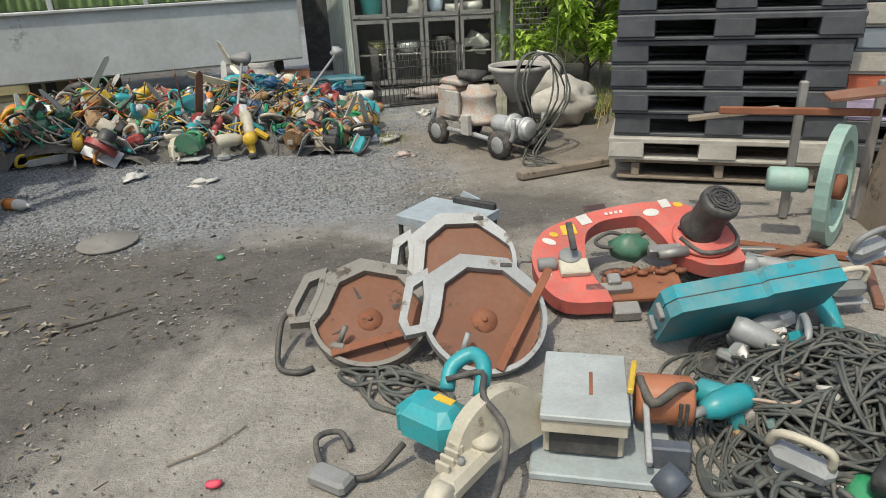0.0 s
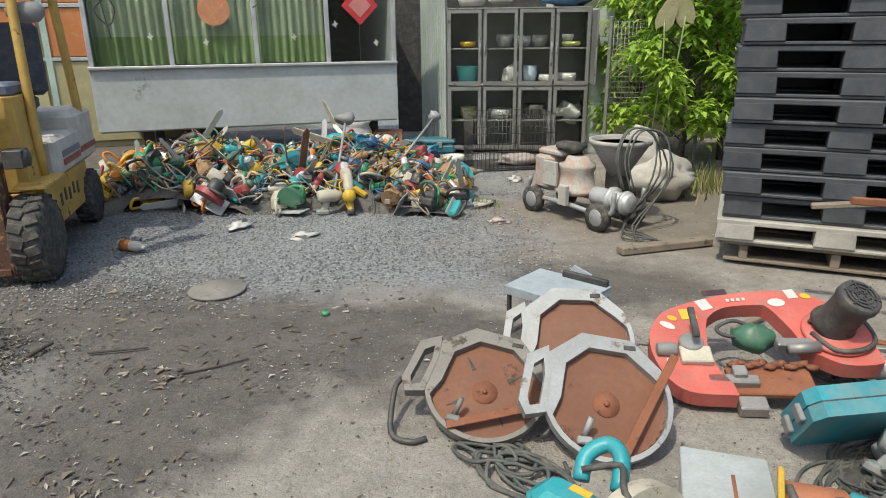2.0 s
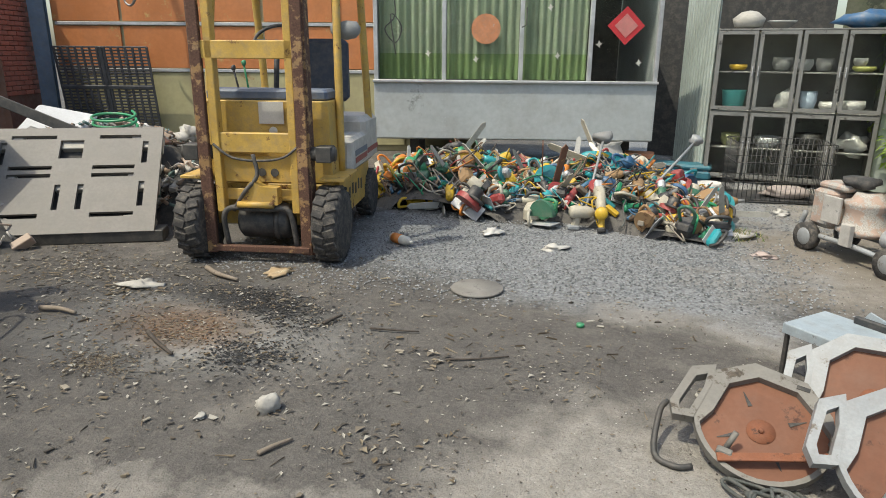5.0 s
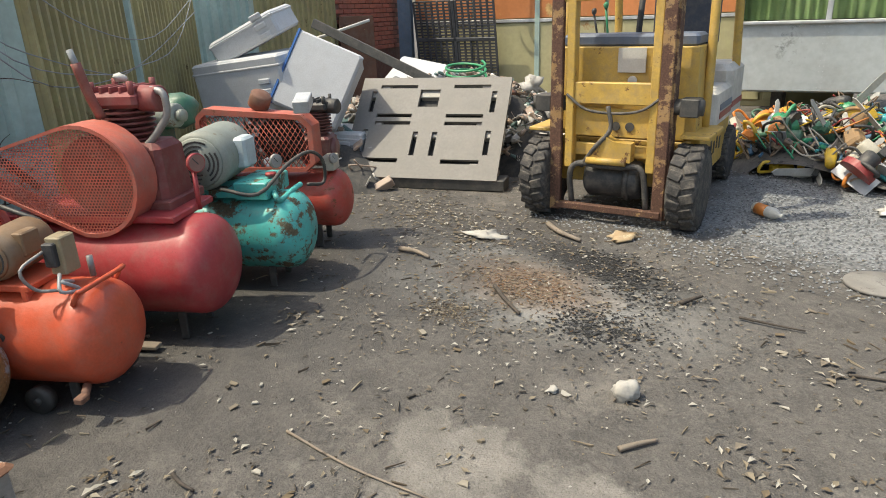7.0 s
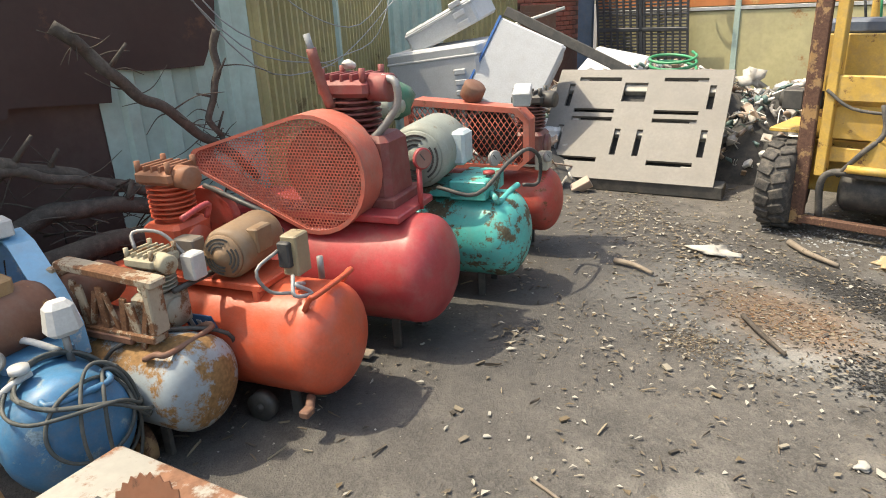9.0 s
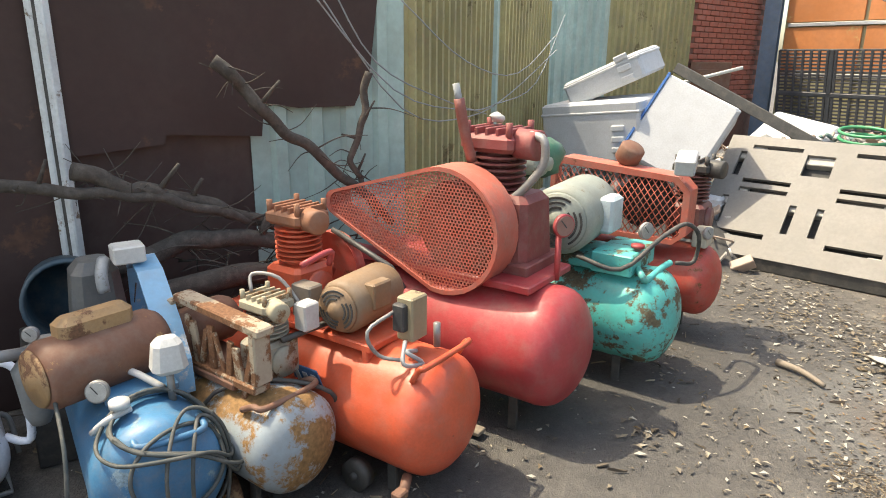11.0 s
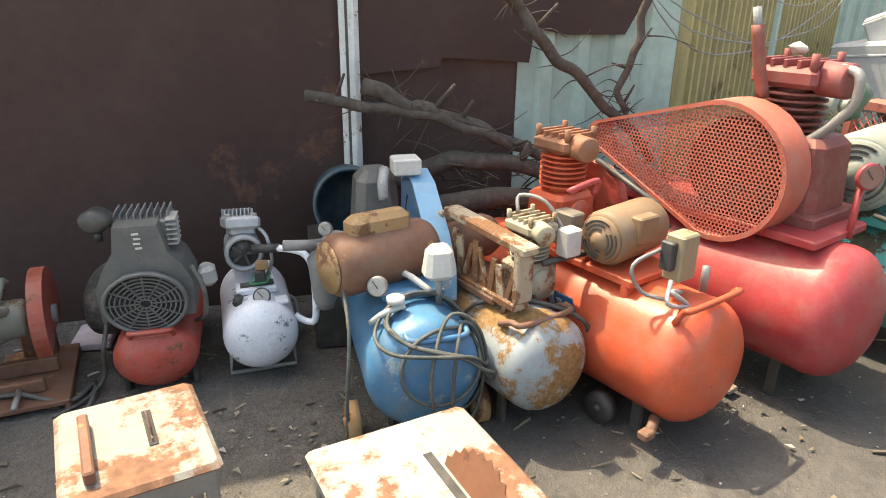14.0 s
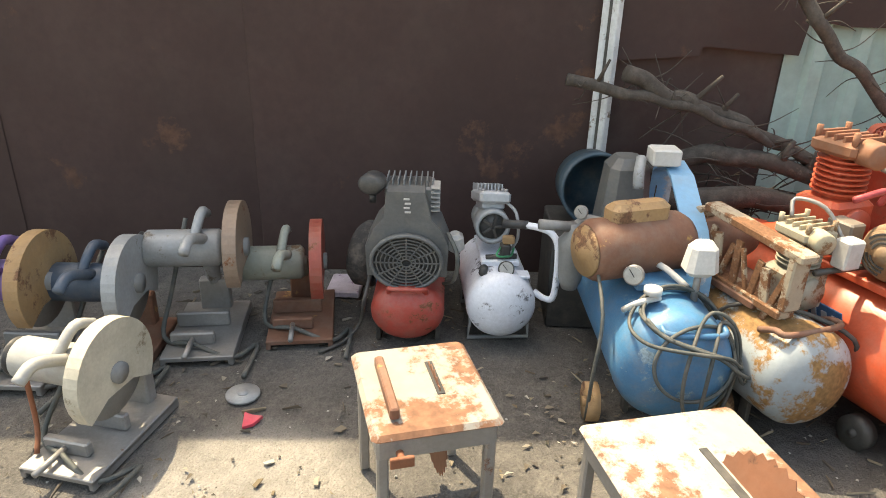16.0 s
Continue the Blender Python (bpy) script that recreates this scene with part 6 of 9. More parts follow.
def heap(name, label, cx, cy, rx, ry, h, rot, n, size, mat, seed, core=shade_and_black):
    """A mound of scrap: a core, near-black as painted shade in the gaps, with many loose pieces on it."""
    rr = random.Random(seed)
    t = thing(name, pose(cx, cy, 0, 0, 0, rot), label, "scrap heap")
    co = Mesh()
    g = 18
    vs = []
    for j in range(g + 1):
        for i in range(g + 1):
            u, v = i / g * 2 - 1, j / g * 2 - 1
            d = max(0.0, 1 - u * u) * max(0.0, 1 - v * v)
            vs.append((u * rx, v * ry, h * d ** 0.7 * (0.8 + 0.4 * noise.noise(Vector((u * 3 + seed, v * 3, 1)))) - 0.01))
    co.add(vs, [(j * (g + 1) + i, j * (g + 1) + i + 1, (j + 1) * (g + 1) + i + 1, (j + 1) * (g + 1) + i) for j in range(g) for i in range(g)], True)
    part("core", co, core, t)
    me = Mesh()
    for k in range(n):
        u, v = rr.uniform(-0.98, 0.98), rr.uniform(-0.98, 0.98)
        d = max(0.0, 1 - u * u) * max(0.0, 1 - v * v)
        zz = h * d ** 0.7 * 0.95 + 0.02
        m = pose(u * rx, v * ry, zz, rr.uniform(-60, 60), rr.uniform(-60, 60), rr.uniform(0, 360))
        s = size * rr.uniform(0.4, 1.5)
        kind = rr.random()
        if kind < 0.35:
            me.box((0, 0, 0), (s, s * rr.uniform(0.3, 0.9), s * rr.uniform(0.1, 0.5)), m)
        elif kind < 0.7:
            me.lump((0, 0, 0), (s * 0.6, s * 0.4, s * 0.3), k, 0.9, 7, m)
        elif kind < 0.85:
            me.cyl((-s * 0.6, 0, 0), (s * 0.6, 0, 0), s * 0.14, seg=8, m=m)
        else:
            me.tube([(rr.uniform(-s, s), rr.uniform(-s, s), rr.uniform(-s, s) * 0.4) for _ in range(5)], s * 0.06, 5, m=m)
    tagged(part("scrap", me, mat, t, "loose mixed scrap pieces"), kind="stuff")
    return t


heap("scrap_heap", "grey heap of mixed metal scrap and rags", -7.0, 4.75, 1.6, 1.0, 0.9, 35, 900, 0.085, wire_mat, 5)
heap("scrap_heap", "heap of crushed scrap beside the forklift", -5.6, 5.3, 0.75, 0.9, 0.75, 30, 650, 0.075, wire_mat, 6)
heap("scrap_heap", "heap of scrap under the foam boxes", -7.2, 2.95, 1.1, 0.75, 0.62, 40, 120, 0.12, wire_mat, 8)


def lattice_rack():
    m = facing((-11.25, 7.55, 0.35), (1.45, 0.62, 0), (0.06, -0.14, 1))
    t = thing("lattice_pallet", m, "black lattice plastic pallet stood against the boards", "pallet")
    me = Mesh()
    for k in range(27):
        part("slat", Mesh().box((0.78, k * 0.052, 0), (1.56, 0.026, 0.03), ch=0.002), pallet_black, t)
    for k in range(14):
        part("slat", Mesh().box((k * 0.12, 0.675, 0.004), (0.034, 1.36, 0.032), ch=0.002), pallet_black, t)
    me.box((0.78, 0.68, 0), (0.06, 1.36, 0.05)).box((0.78, 0.7, 0), (1.56, 0.06, 0.05))
    part("cross_bar", me, pallet_black, t)


lattice_rack()
solid("cupboard", Mesh().box((0, 0, 0.75), (0.55, 0.35, 1.5)).box((0, -0.19, 0.75), (0.4, 0.02, 1.3)), rust_brown, "old brown wooden cupboard by the brick wall", "cupboard", pose(-10.75, 5.9, 0, 0, 0, 58))


# ---- branches and wires by the fence ----
def branch(pts, r, label, twigs=0, seed=1):
    t = thing("dead_branch", pose(0, 0, 0), label, "branch", "dead branches")
    rr = random.Random(seed)
    rough = []
    for i in range(len(pts) - 1):
        for q in (0.0, 0.35, 0.7):
            p = Vector(pts[i]).lerp(Vector(pts[i + 1]), q)
            rough.append(p + Vector([rr.uniform(-1, 1) * (0.014 if rough else 0) for _ in range(3)]))
    pts = rough + [Vector(pts[-1])]
    part("limb", Mesh().tube(pts, r * 0.72, 9, r_end=r * 0.5), bark, t)
    for k in range(3):
        p = pts[rr.randrange(len(pts))]
        part("stub", Mesh().tube([p, p + Vector((0.02, rr.uniform(-0.1, 0.1), rr.uniform(0.02, 0.12)))], r * 0.3, 6, False, r_end=r * 0.15), bark, t)
    P = [Vector(p) for p in pts]
    me = Mesh()
    for k in range(twigs):
        i = rr.randrange(len(P) - 1)
        p = P[i].lerp(P[i + 1], rr.random())
        d = Vector((rr.uniform(-0.3, 0.4), rr.uniform(-1, 1), rr.uniform(-0.8, 0.7))) * rr.uniform(0.08, 0.34)
        me.tube([p, p + d * 0.5 + Vector((0, 0, rr.uniform(-0.03, 0.03))), p + d], 0.004, 4, r_end=0.0015)
    if twigs:
        tagged(part("twig", me, bark, t, "thin dry twigs"), kind="stuff")


branch([(-4.5, -1.12, 1.06), (-4.62, -0.8, 1.0), (-4.75, -0.5, 0.92), (-4.9, -0.2, 0.78), (-5.0, 0.1, 0.62)], 0.035, "thick dead grey branch leaning on the fence", 26, 1)
branch([(-4.6, -0.9, 1.09), (-4.68, -0.72, 1.0), (-4.74, -0.6, 0.97), (-4.85, -0.35, 0.86), (-4.95, 0.0, 0.7)], 0.05, "broken dead branch with a splintered end", 30, 2)
branch([(-4.66, -0.8, 0.68), (-4.75, -0.55, 0.76), (-4.85, -0.25, 0.72), (-4.95, 0.1, 0.6)], 0.065, "dark fallen branch in the brush", 22, 3)
branch([(-4.62, -0.7, 0.55), (-4.75, -0.3, 0.6), (-4.95, 0.2, 0.5), (-5.1, 0.5, 0.2)], 0.075, "dark thick branch low by the fence", 16, 4)
branch([(-4.84, -0.38, 1.5), (-4.9, -0.22, 1.32), (-5.0, -0.02, 1.12), (-5.1, 0.22, 0.92), (-5.15, 0.4, 0.7)], 0.042, "dead trunk leaning up the green cladding", 24, 5)
branch([(-5.13, 0.3, 1.45), (-5.12, 0.26, 1.2), (-5.1, 0.2, 1.02), (-5.1, 0.25, 0.9)], 0.028, "upright dead side branch", 12, 6)
branch([(-4.7, -0.9, 0.3), (-4.8, -0.4, 0.35), (-4.95, 0.1, 0.3), (-5.1, 0.4, 0.1)], 0.08, "dark log on the ground by the fence", 10, 7)


def brush():
    rr = random.Random(12)
    me = Mesh()
    for k in range(150):
        p = Vector((-4.7, -0.75, 0)) + Vector((-0.4, 0.9, 0)) * rr.random() * 1.2 + Vector((rr.uniform(-0.1, 0.15), 0, rr.uniform(0.02, 0.75)))
        d = Vector((rr.uniform(-0.2, 0.2), rr.uniform(-0.3, 0.3), rr.uniform(-0.15, 0.15)))
        me.tube([p, p + d * 0.5 + Vector((0, 0, 0.02)), p + d], 0.005, 4, r_end=0.002)
    solid("brushwood", me, bark, "tangle of thin dry twigs against the fence", "brushwood", kind="stuff")


brush()


def fence_wires():
    for k, pts in enumerate(([(-5.0, -0.05, 1.9), (-5.35, 0.45, 1.36), (-5.8, 0.95, 1.22), (-6.3, 1.3, 1.22), (-6.9, 1.8, 1.34), (-7.6, 2.3, 1.9)],
                             [(-5.05, 0.0, 1.9), (-5.4, 0.5, 1.26), (-5.9, 1.0, 1.17), (-6.6, 1.5, 1.28), (-7.5, 2.2, 1.6)],
                             [(-5.4, 0.5, 1.8), (-5.9, 0.98, 1.5), (-6.6, 1.55, 1.42), (-7.6, 2.25, 1.75)],
                             [(-5.15, 0.1, 1.9), (-5.3, 0.35, 1.5), (-5.6, 0.75, 1.3), (-6.2, 1.2, 1.16)])):
        solid("wire", Mesh().tube(pts, 0.004, 5), pale_alu, "pale slack wire hung along the fence", "wire", group="fence wires")


fence_wires()


# ---- saw tables ----
def saw_table(m, w, d, top_h, label, big_blade):
    t = thing("table_saw", m, label, "table saw", "table saws")
    tm = paint("rust_stained_white_top", (0.34, 0.32, 0.28), (0.26, 0.125, 0.072), 0.58, 0.6, scale=3.1, dust=0.15)
    part("tabletop", Mesh().box((0, 0, top_h - 0.012), (w, d, 0.024), ch=0.012), tm, t, "white tabletop eaten by orange rust")
    part("apron", Mesh().box((w / 2 - 0.02, 0, top_h - 0.05), (0.012, d - 0.04, 0.06)), steel, t)
    part("apron", Mesh().box((-w / 2 + 0.02, 0, top_h - 0.05), (0.012, d - 0.04, 0.06)), steel, t)
    part("apron", Mesh().box((0, d / 2 - 0.02, top_h - 0.05), (w - 0.04, 0.012, 0.06)), steel, t)
    part("apron", Mesh().box((0, -d / 2 + 0.02, top_h - 0.05), (w - 0.04, 0.012, 0.06)), steel, t)
    for sx in (-1, 1):
        for sy in (-1, 1):
            part("leg", Mesh().box((sx * (w / 2 - 0.03), sy * (d / 2 - 0.03), (top_h - 0.02) / 2), (0.03, 0.03, top_h - 0.03)), steel, t)
    part("motor", Mesh().cyl((-0.05, -0.02, top_h - 0.16), (-0.05, d * 0.3, top_h - 0.16), 0.075, seg=18, ch=0.01), machine_grey, t)
    sl = 0.32 if big_blade else 0.16
    x0 = 0.03 if big_blade else -0.02
    y0 = 0.04
    part("slot", Mesh().box((x0, y0, top_h + 0.0015), (sl, 0.022, 0.003), ch=0.0005), shade_and_black, t)
    r = 0.15
    n = 60
    pts = [((r + (0.012 if k % 2 else 0)) * math.cos(2 * math.pi * k / n), (r + (0.012 if k % 2 else 0)) * math.sin(2 * math.pi * k / n)) for k in range(n)]
    if big_blade:
        part("blade", Mesh().prism(pts, 0.003, Matrix.Translation((x0 + 0.03, y0, top_h - 0.055)) @ pose(0, 0, 0, 68, 0, 0)), blade_rust, t, "rusty toothed saw blade")
    else:
        part("blade", Mesh().prism(pts, 0.003, Matrix.Translation((x0, y0, top_h - 0.135)) @ pose(0, 0, 0, 90, 0, 0)), blade_rust, t)
        part("fence_bar", Mesh().box((0.02, -d * 0.3, top_h + 0.02), (w * 0.62, 0.025, 0.035)), rust_brown, t)
        part("wing_nut", Mesh().cyl((w / 2, -d * 0.3, top_h - 0.05), (w / 2 + 0.04, -d * 0.3, top_h - 0.05), 0.01).box((w / 2 + 0.035, -d * 0.3, top_h - 0.05), (0.012, 0.06, 0.03)), rust_mat, t)
    return t


saw_table(pose(-3.125, -1.15, 0, 0, 0, 37), 0.41, 0.345, 0.42, "rust-stained white table saw with a fence bar", False)
saw_table(pose(-3.03, -0.38, 0, 0, 0, 35), 0.56, 0.44, 0.42, "larger rust-stained table saw with exposed toothed blade", True)


# ---- cut-off saws ----
def chop_saw(m, body, guard, base, label, tilt=0.0, lift=0.0, side=0.0):
    t = thing("cut_off_saw", m, label, "cut-off saw", "cut-off saws")
    part("base_plate", Mesh().box((0, 0, 0.03), (0.26, 0.44, 0.02)).box((-0.12, 0, 0.018), (0.02, 0.44, 0.036)).box((0.12, 0, 0.018), (0.02, 0.44, 0.036)), base, t)
    part("vice", Mesh().box((-0.02, 0.02, 0.07), (0.2, 0.03, 0.06)).box((-0.03, -0.12, 0.065), (0.16, 0.03, 0.05)), base, t)
    part("screw", Mesh().cyl((-0.03, -0.26, 0.065), (-0.03, -0.12, 0.065), 0.01), steel, t)
    part("pivot", Mesh().box((0, 0.18, 0.1), (0.12, 0.05, 0.14)), base, t)
    z = 0.28 + lift
    part("arm", Mesh().tube([(0, 0.19, 0.14), (0.0, 0.1, z - 0.04), (0.0, 0.0, z)], 0.03, 8), body, t)
    part("motor", Mesh().cyl((-0.26, 0.0, z), (0.02, 0.0, z), 0.07, seg=18, ch=0.014), body, t)
    part("motor_cap", Mesh().cyl((-0.285, 0, z), (-0.255, 0, z), 0.064, seg=18, ch=0.012), black_plastic, t)
    r = 0.175
    prof = circle(r, 26, a0=-35, a1=215)
    poly = prof + [(-0.06, -0.06), (0.06, -0.06)]
    part("blade_guard", Mesh().prism(poly, 0.048, Matrix.Translation((0.05, 0, z)) @ pose(0, 0, 0, 90, 0, 90) @ pose(0, 0, 0, 0, 0, tilt)), guard, t, "rounded steel blade guard")
    part("disc", Mesh().cyl((0.07, 0, z), (0.074, 0, z), 0.155, seg=32).cyl((0.06, 0, z), (0.112, 0, z), 0.035, seg=14), machine_grey, t, "grey abrasive disc")
    part("handle", Mesh().tube([(-0.04, -0.04, z + 0.05), (-0.06, -0.14, z + 0.09), (-0.07, -0.2, z + 0.06)], 0.02, 8).tube([(-0.07, -0.06, z + 0.05), (-0.05, 0.02, z + 0.13), (-0.05, 0.1, z + 0.1)], 0.018, 8), body, t)
    rr = random.Random(int(abs(m[0][3]) * 1000))
    part("cable", Mesh().tube([(-0.06, 0.1, z + 0.08), (-0.12, 0.0, 0.2), (-0.14, -0.1, 0.06), (-0.02, -0.16, 0.06), (0.12, -0.2, 0.02), (0.2, -0.1, 0.015), (0.18, -0.32, 0.015)], 0.009), cable_grey, t)
    for o in t.children:
        if o.name.split(".")[0] in ("motor", "motor_cap", "blade_guard", "disc", "handle"):
            o.location = (side, 0, 0)
    return t


navy_paint = paint("navy_tool", (0.05, 0.08, 0.12), None, 0, 0.45)
chop_saw(pose(-2.95, -2.22, 0, 0, 0, 100), paint("off_white_motor", (0.40, 0.40, 0.38), (0.3, 0.25, 0.2), 0.1), cream_plastic, steel, "cream cut-off saw on a steel base with a chain")
chop_saw(pose(-3.2, -2.84, 0, 0, 0, 112) @ Matrix.Scale(1.12, 4), tool_purple, rust_ochre, steel, "cut-off saw with ochre rusted guard", lift=0.03)
chop_saw(pose(-3.36, -2.57, 0, 0, 0, 113) @ Matrix.Scale(1.08, 4), navy_paint, pale_alu, rust_brown, "dark blue cut-off saw with pale guard", lift=0.02)
chop_saw(pose(-3.62, -2.36, 0, 0, 0, 119) @ Matrix.Scale(1.08, 4), pale_alu, paint("tan_guard", (0.24, 0.165, 0.12), RUST, 0.3), steel, "grey cut-off saw raised on its arm", lift=0.10, side=0.07)
chop_saw(pose(-3.89, -2.07, 0, 0, 0, 120) @ Matrix.Scale(1.05, 4), grey_motor, paint("red_guard", (0.36, 0.075, 0.05), RUST, 0.3), rust_brown, "grey cut-off saw with slim red guard")
solid("chain", Mesh().tube([(-2.82, -2.34, 0.3), (-2.81, -2.33, 0.12), (-2.77, -2.30, 0.05)], 0.008, 6), rust_mat, "rusty chain hanging from the saw", "chain")
solid("blue_drum", Mesh().lathe([(0, 0.0), (0, 0.15), (0.26, 0.16), (0.26, 0.145), (0.02, 0.135), (0.02, 0)], (0, 0, 0), (1, 0, 0.15), 28), paint("dark_blue_plastic", (0.025, 0.06, 0.085)), "dark blue plastic drum lying by the fence", "drum", pose(-4.70, -1.02, 0.58, 0, 0, 20))
solid("drum_stand", Mesh().box((0, 0, 0.22), (0.4, 0.3, 0.44)), dark_steel, "dark box behind the compressors", "box", pose(-4.55, -1.0, 0, 0, 0, 20))
solid("magazine", Mesh().box((0, 0, 0.02), (0.2, 0.16, 0.035)), paint("printed_paper", (0.58, 0.5, 0.55), (0.35, 0.2, 0.3), 0.3, 0.6, scale=20), "crumpled printed paper bag on the ground", "paper", pose(-4.25, -2.06, 0, 0, 0, 20))
solid("abrasive_disc", Mesh().cyl((0, 0, 0), (0, 0, 0.01), 0.062, seg=24).cyl((0, 0, 0.01), (0, 0, 0.014), 0.02), pale_alu, "pale used disc lying on the ground", "disc", pose(-3.33, -1.96, 0.004))
solid("red_scrap", Mesh().prism([(0, 0), (0.075, 0.0), (0.065, 0.035), (0.03, 0.065), (0.02, 0.03)], 0.012), paint("pink_red_plastic", (0.70, 0.07, 0.12), None, 0, 0.6), "torn pink-red plastic scrap", "scrap", pose(-3.24, -1.88, 0.006, 4, 6, 30))


# ---- front tools on the concrete ----
def blade_guard_saw(m, frame_mat, label, bar=True, tabs=True, slot_side=-1):
    """A large circular-saw lower guard: an angular cast frame round a rusty disc. x right, y up the face, z outward."""
    t = thing("saw_guard", m, label, "saw blade", "old saw guards")
    rim_turn = [radians(14 - 9.5 * k) for k in range(19)]
    outer = [(-0.27, -0.04), (-0.24, 0.16), (-0.10, 0.265), (0.11, 0.25), (0.225, 0.13)] + [(0.262 * math.cos(a), 0.262 * math.sin(a) - 0.012) for a in rim_turn]
    inner = [(-0.19, -0.03), (-0.168, 0.12), (-0.07, 0.20), (0.085, 0.19), (0.185, 0.10)] + [(0.242 * math.cos(a), 0.242 * math.sin(a) - 0.012) for a in rim_turn]
    part("guard_frame", Mesh().ring(outer, inner, 0.045, m=Matrix.Translation((0, 0, -0.01))), frame_mat, t)
    loop_o = [(-0.36, -0.06), (-0.33, 0.14), (-0.24, 0.19), (-0.23, 0.08), (-0.25, -0.1), (-0.33, -0.12)]
    loop_i = [(-0.325, -0.045), (-0.30, 0.10), (-0.26, 0.13), (-0.255, 0.06), (-0.275, -0.07), (-0.315, -0.08)]
    part("grip_loop", Mesh().ring(loop_o, loop_i, 0.05, m=Matrix.Translation((0, 0, -0.012))), frame_mat, t)
    n = 80
    R0 = 0.235
    pts = [((R0 + (0.010 if k % 2 else 0)) * math.cos(2 * math.pi * k / n), (R0 + (0.010 if k % 2 else 0)) * math.sin(2 * math.pi * k / n) - 0.01) for k in range(n)]
    d = part("blade", Mesh().prism(pts, 0.004, Matrix.Translation((0, 0, -0.004))), blade_rust, t, "rust-brown saw blade")
    part("flange", Mesh().cyl((0, -0.03, 0), (0, -0.03, 0.004), 0.055, seg=24).cyl((0, -0.03, 0.003), (0, -0.03, 0.016), 0.012, seg=6), rust_mat, d)
    if tabs:
        for a in (35, 125, 215, 305):
            part("expansion_slot", Mesh().prism([(0.11, -0.006), (0.18, 0.003), (0.18, 0.006), (0.11, 0.012)], 0.002, Matrix.Translation((0, -0.02, 0.001)) @ pose(0, 0, 0, 0, 0, a)), shade_and_black, d)
    if bar:
        part("riving_bar", Mesh().box((0.05, -0.16, 0.045), (0.52, 0.035, 0.012), pose(0, 0, 0, 0, 0, 28 if bar is True else bar)), rust_mat, t, "rusty flat bar")
    part("lever", Mesh().cyl((-0.1, -0.18, 0.03), (-0.08, -0.12, 0.08), 0.012).box((-0.1, -0.2, 0.04), (0.06, 0.03, 0.03)), frame_mat, t)
    part("window_plate", Mesh().box((0.1, 0.215, 0.037), (0.05, 0.02, 0.004), ch=0.001), shade_and_black, t)


g_dark = paint("dirty_grey_casting", (0.20, 0.19, 0.17), (0.11, 0.09, 0.07), 0.35, 0.6, 0.1)
blade_guard_saw(facing((-0.36, 2.56, 0.15), (0.97, -0.12, -0.12), (-0.05, 0.85, 0.5)), g_dark, "dirty grey saw guard with a slotted rusty blade", 26)
blade_guard_saw(facing((0.13, 2.44, 0.19), (0.93, 0.05, -0.10), (0.1, 0.80, 0.62)), pale_alu, "pale cast saw guard round a rusty blade", 62, False)
blade_guard_saw(facing((0.06, 2.93, 0.21), (0.96, 0.0, 0.05), (0.0, 0.75, 0.65)), pale_alu, "pale saw guard half hidden behind others", False, False)
solid("stand_loop", Mesh().tube([(-0.74, 2.62, 0.14), (-0.76, 2.55, 0.12), (-0.75, 2.38, 0.02), (-0.66, 2.33, 0.012), (-0.6, 2.36, 0.012)], 0.013), dark_steel, "black bent rod foot of a saw", "rod")


def small_table():
    t = thing("saw_bench", pose(0.0, 3.42, 0, 0, 0, -36), "small blue-grey metal saw bench with a black fence", "bench")
    tm = paint("blue_grey_bench", (0.36, 0.42, 0.46), (0.2, 0.19, 0.18), 0.15, 0.5)
    part("tabletop", Mesh().box((0, 0, 0.29), (0.46, 0.35, 0.015)).box((0, -0.17, 0.27), (0.46, 0.012, 0.05)).box((0.224, 0, 0.27), (0.012, 0.35, 0.05)), tm, t)
    for sx in (-1, 1):
        for sy in (-1, 1):
            part("leg", Mesh().box((sx * 0.21, sy * 0.155, 0.14), (0.022, 0.022, 0.28)), dark_steel, t)
    part("rip_fence", Mesh().box((0.08, 0.15, 0.315), (0.28, 0.03, 0.04)), black_plastic, t)
    part("motor", Mesh().cyl((-0.1, 0, 0.17), (0.1, 0, 0.17), 0.07, seg=16, ch=0.01), machine_grey, t)
    part("upright_plate", Mesh().prism([(0, 0), (0.16, 0), (0.16, 0.05), (0.05, 0.08)], 0.012, facing((-0.05, 0.17, 0.29), (1, 0, 0), (0, 0, 1))), tm, t)


small_table()


def soften(pts, n=4):
    """Rounds an open outline by a Catmull-Rom path."""
    P = [Vector((*p, 0)) for p in pts]
    ext, out = [P[0] * 2 - P[1], *P, P[-1] * 2 - P[-2]], []
    for i in range(1, len(ext) - 2):
        a, b, c, d = ext[i - 1:i + 3]
        for k in range(n):
            t = k / n
            q = 0.5 * ((2 * b) + (c - a) * t + (2 * a - 5 * b + 4 * c - d) * t * t + (3 * b - a - 3 * c + d) * t ** 3)
            out.append((q.x, q.y))
    return out + [tuple(pts[-1])]


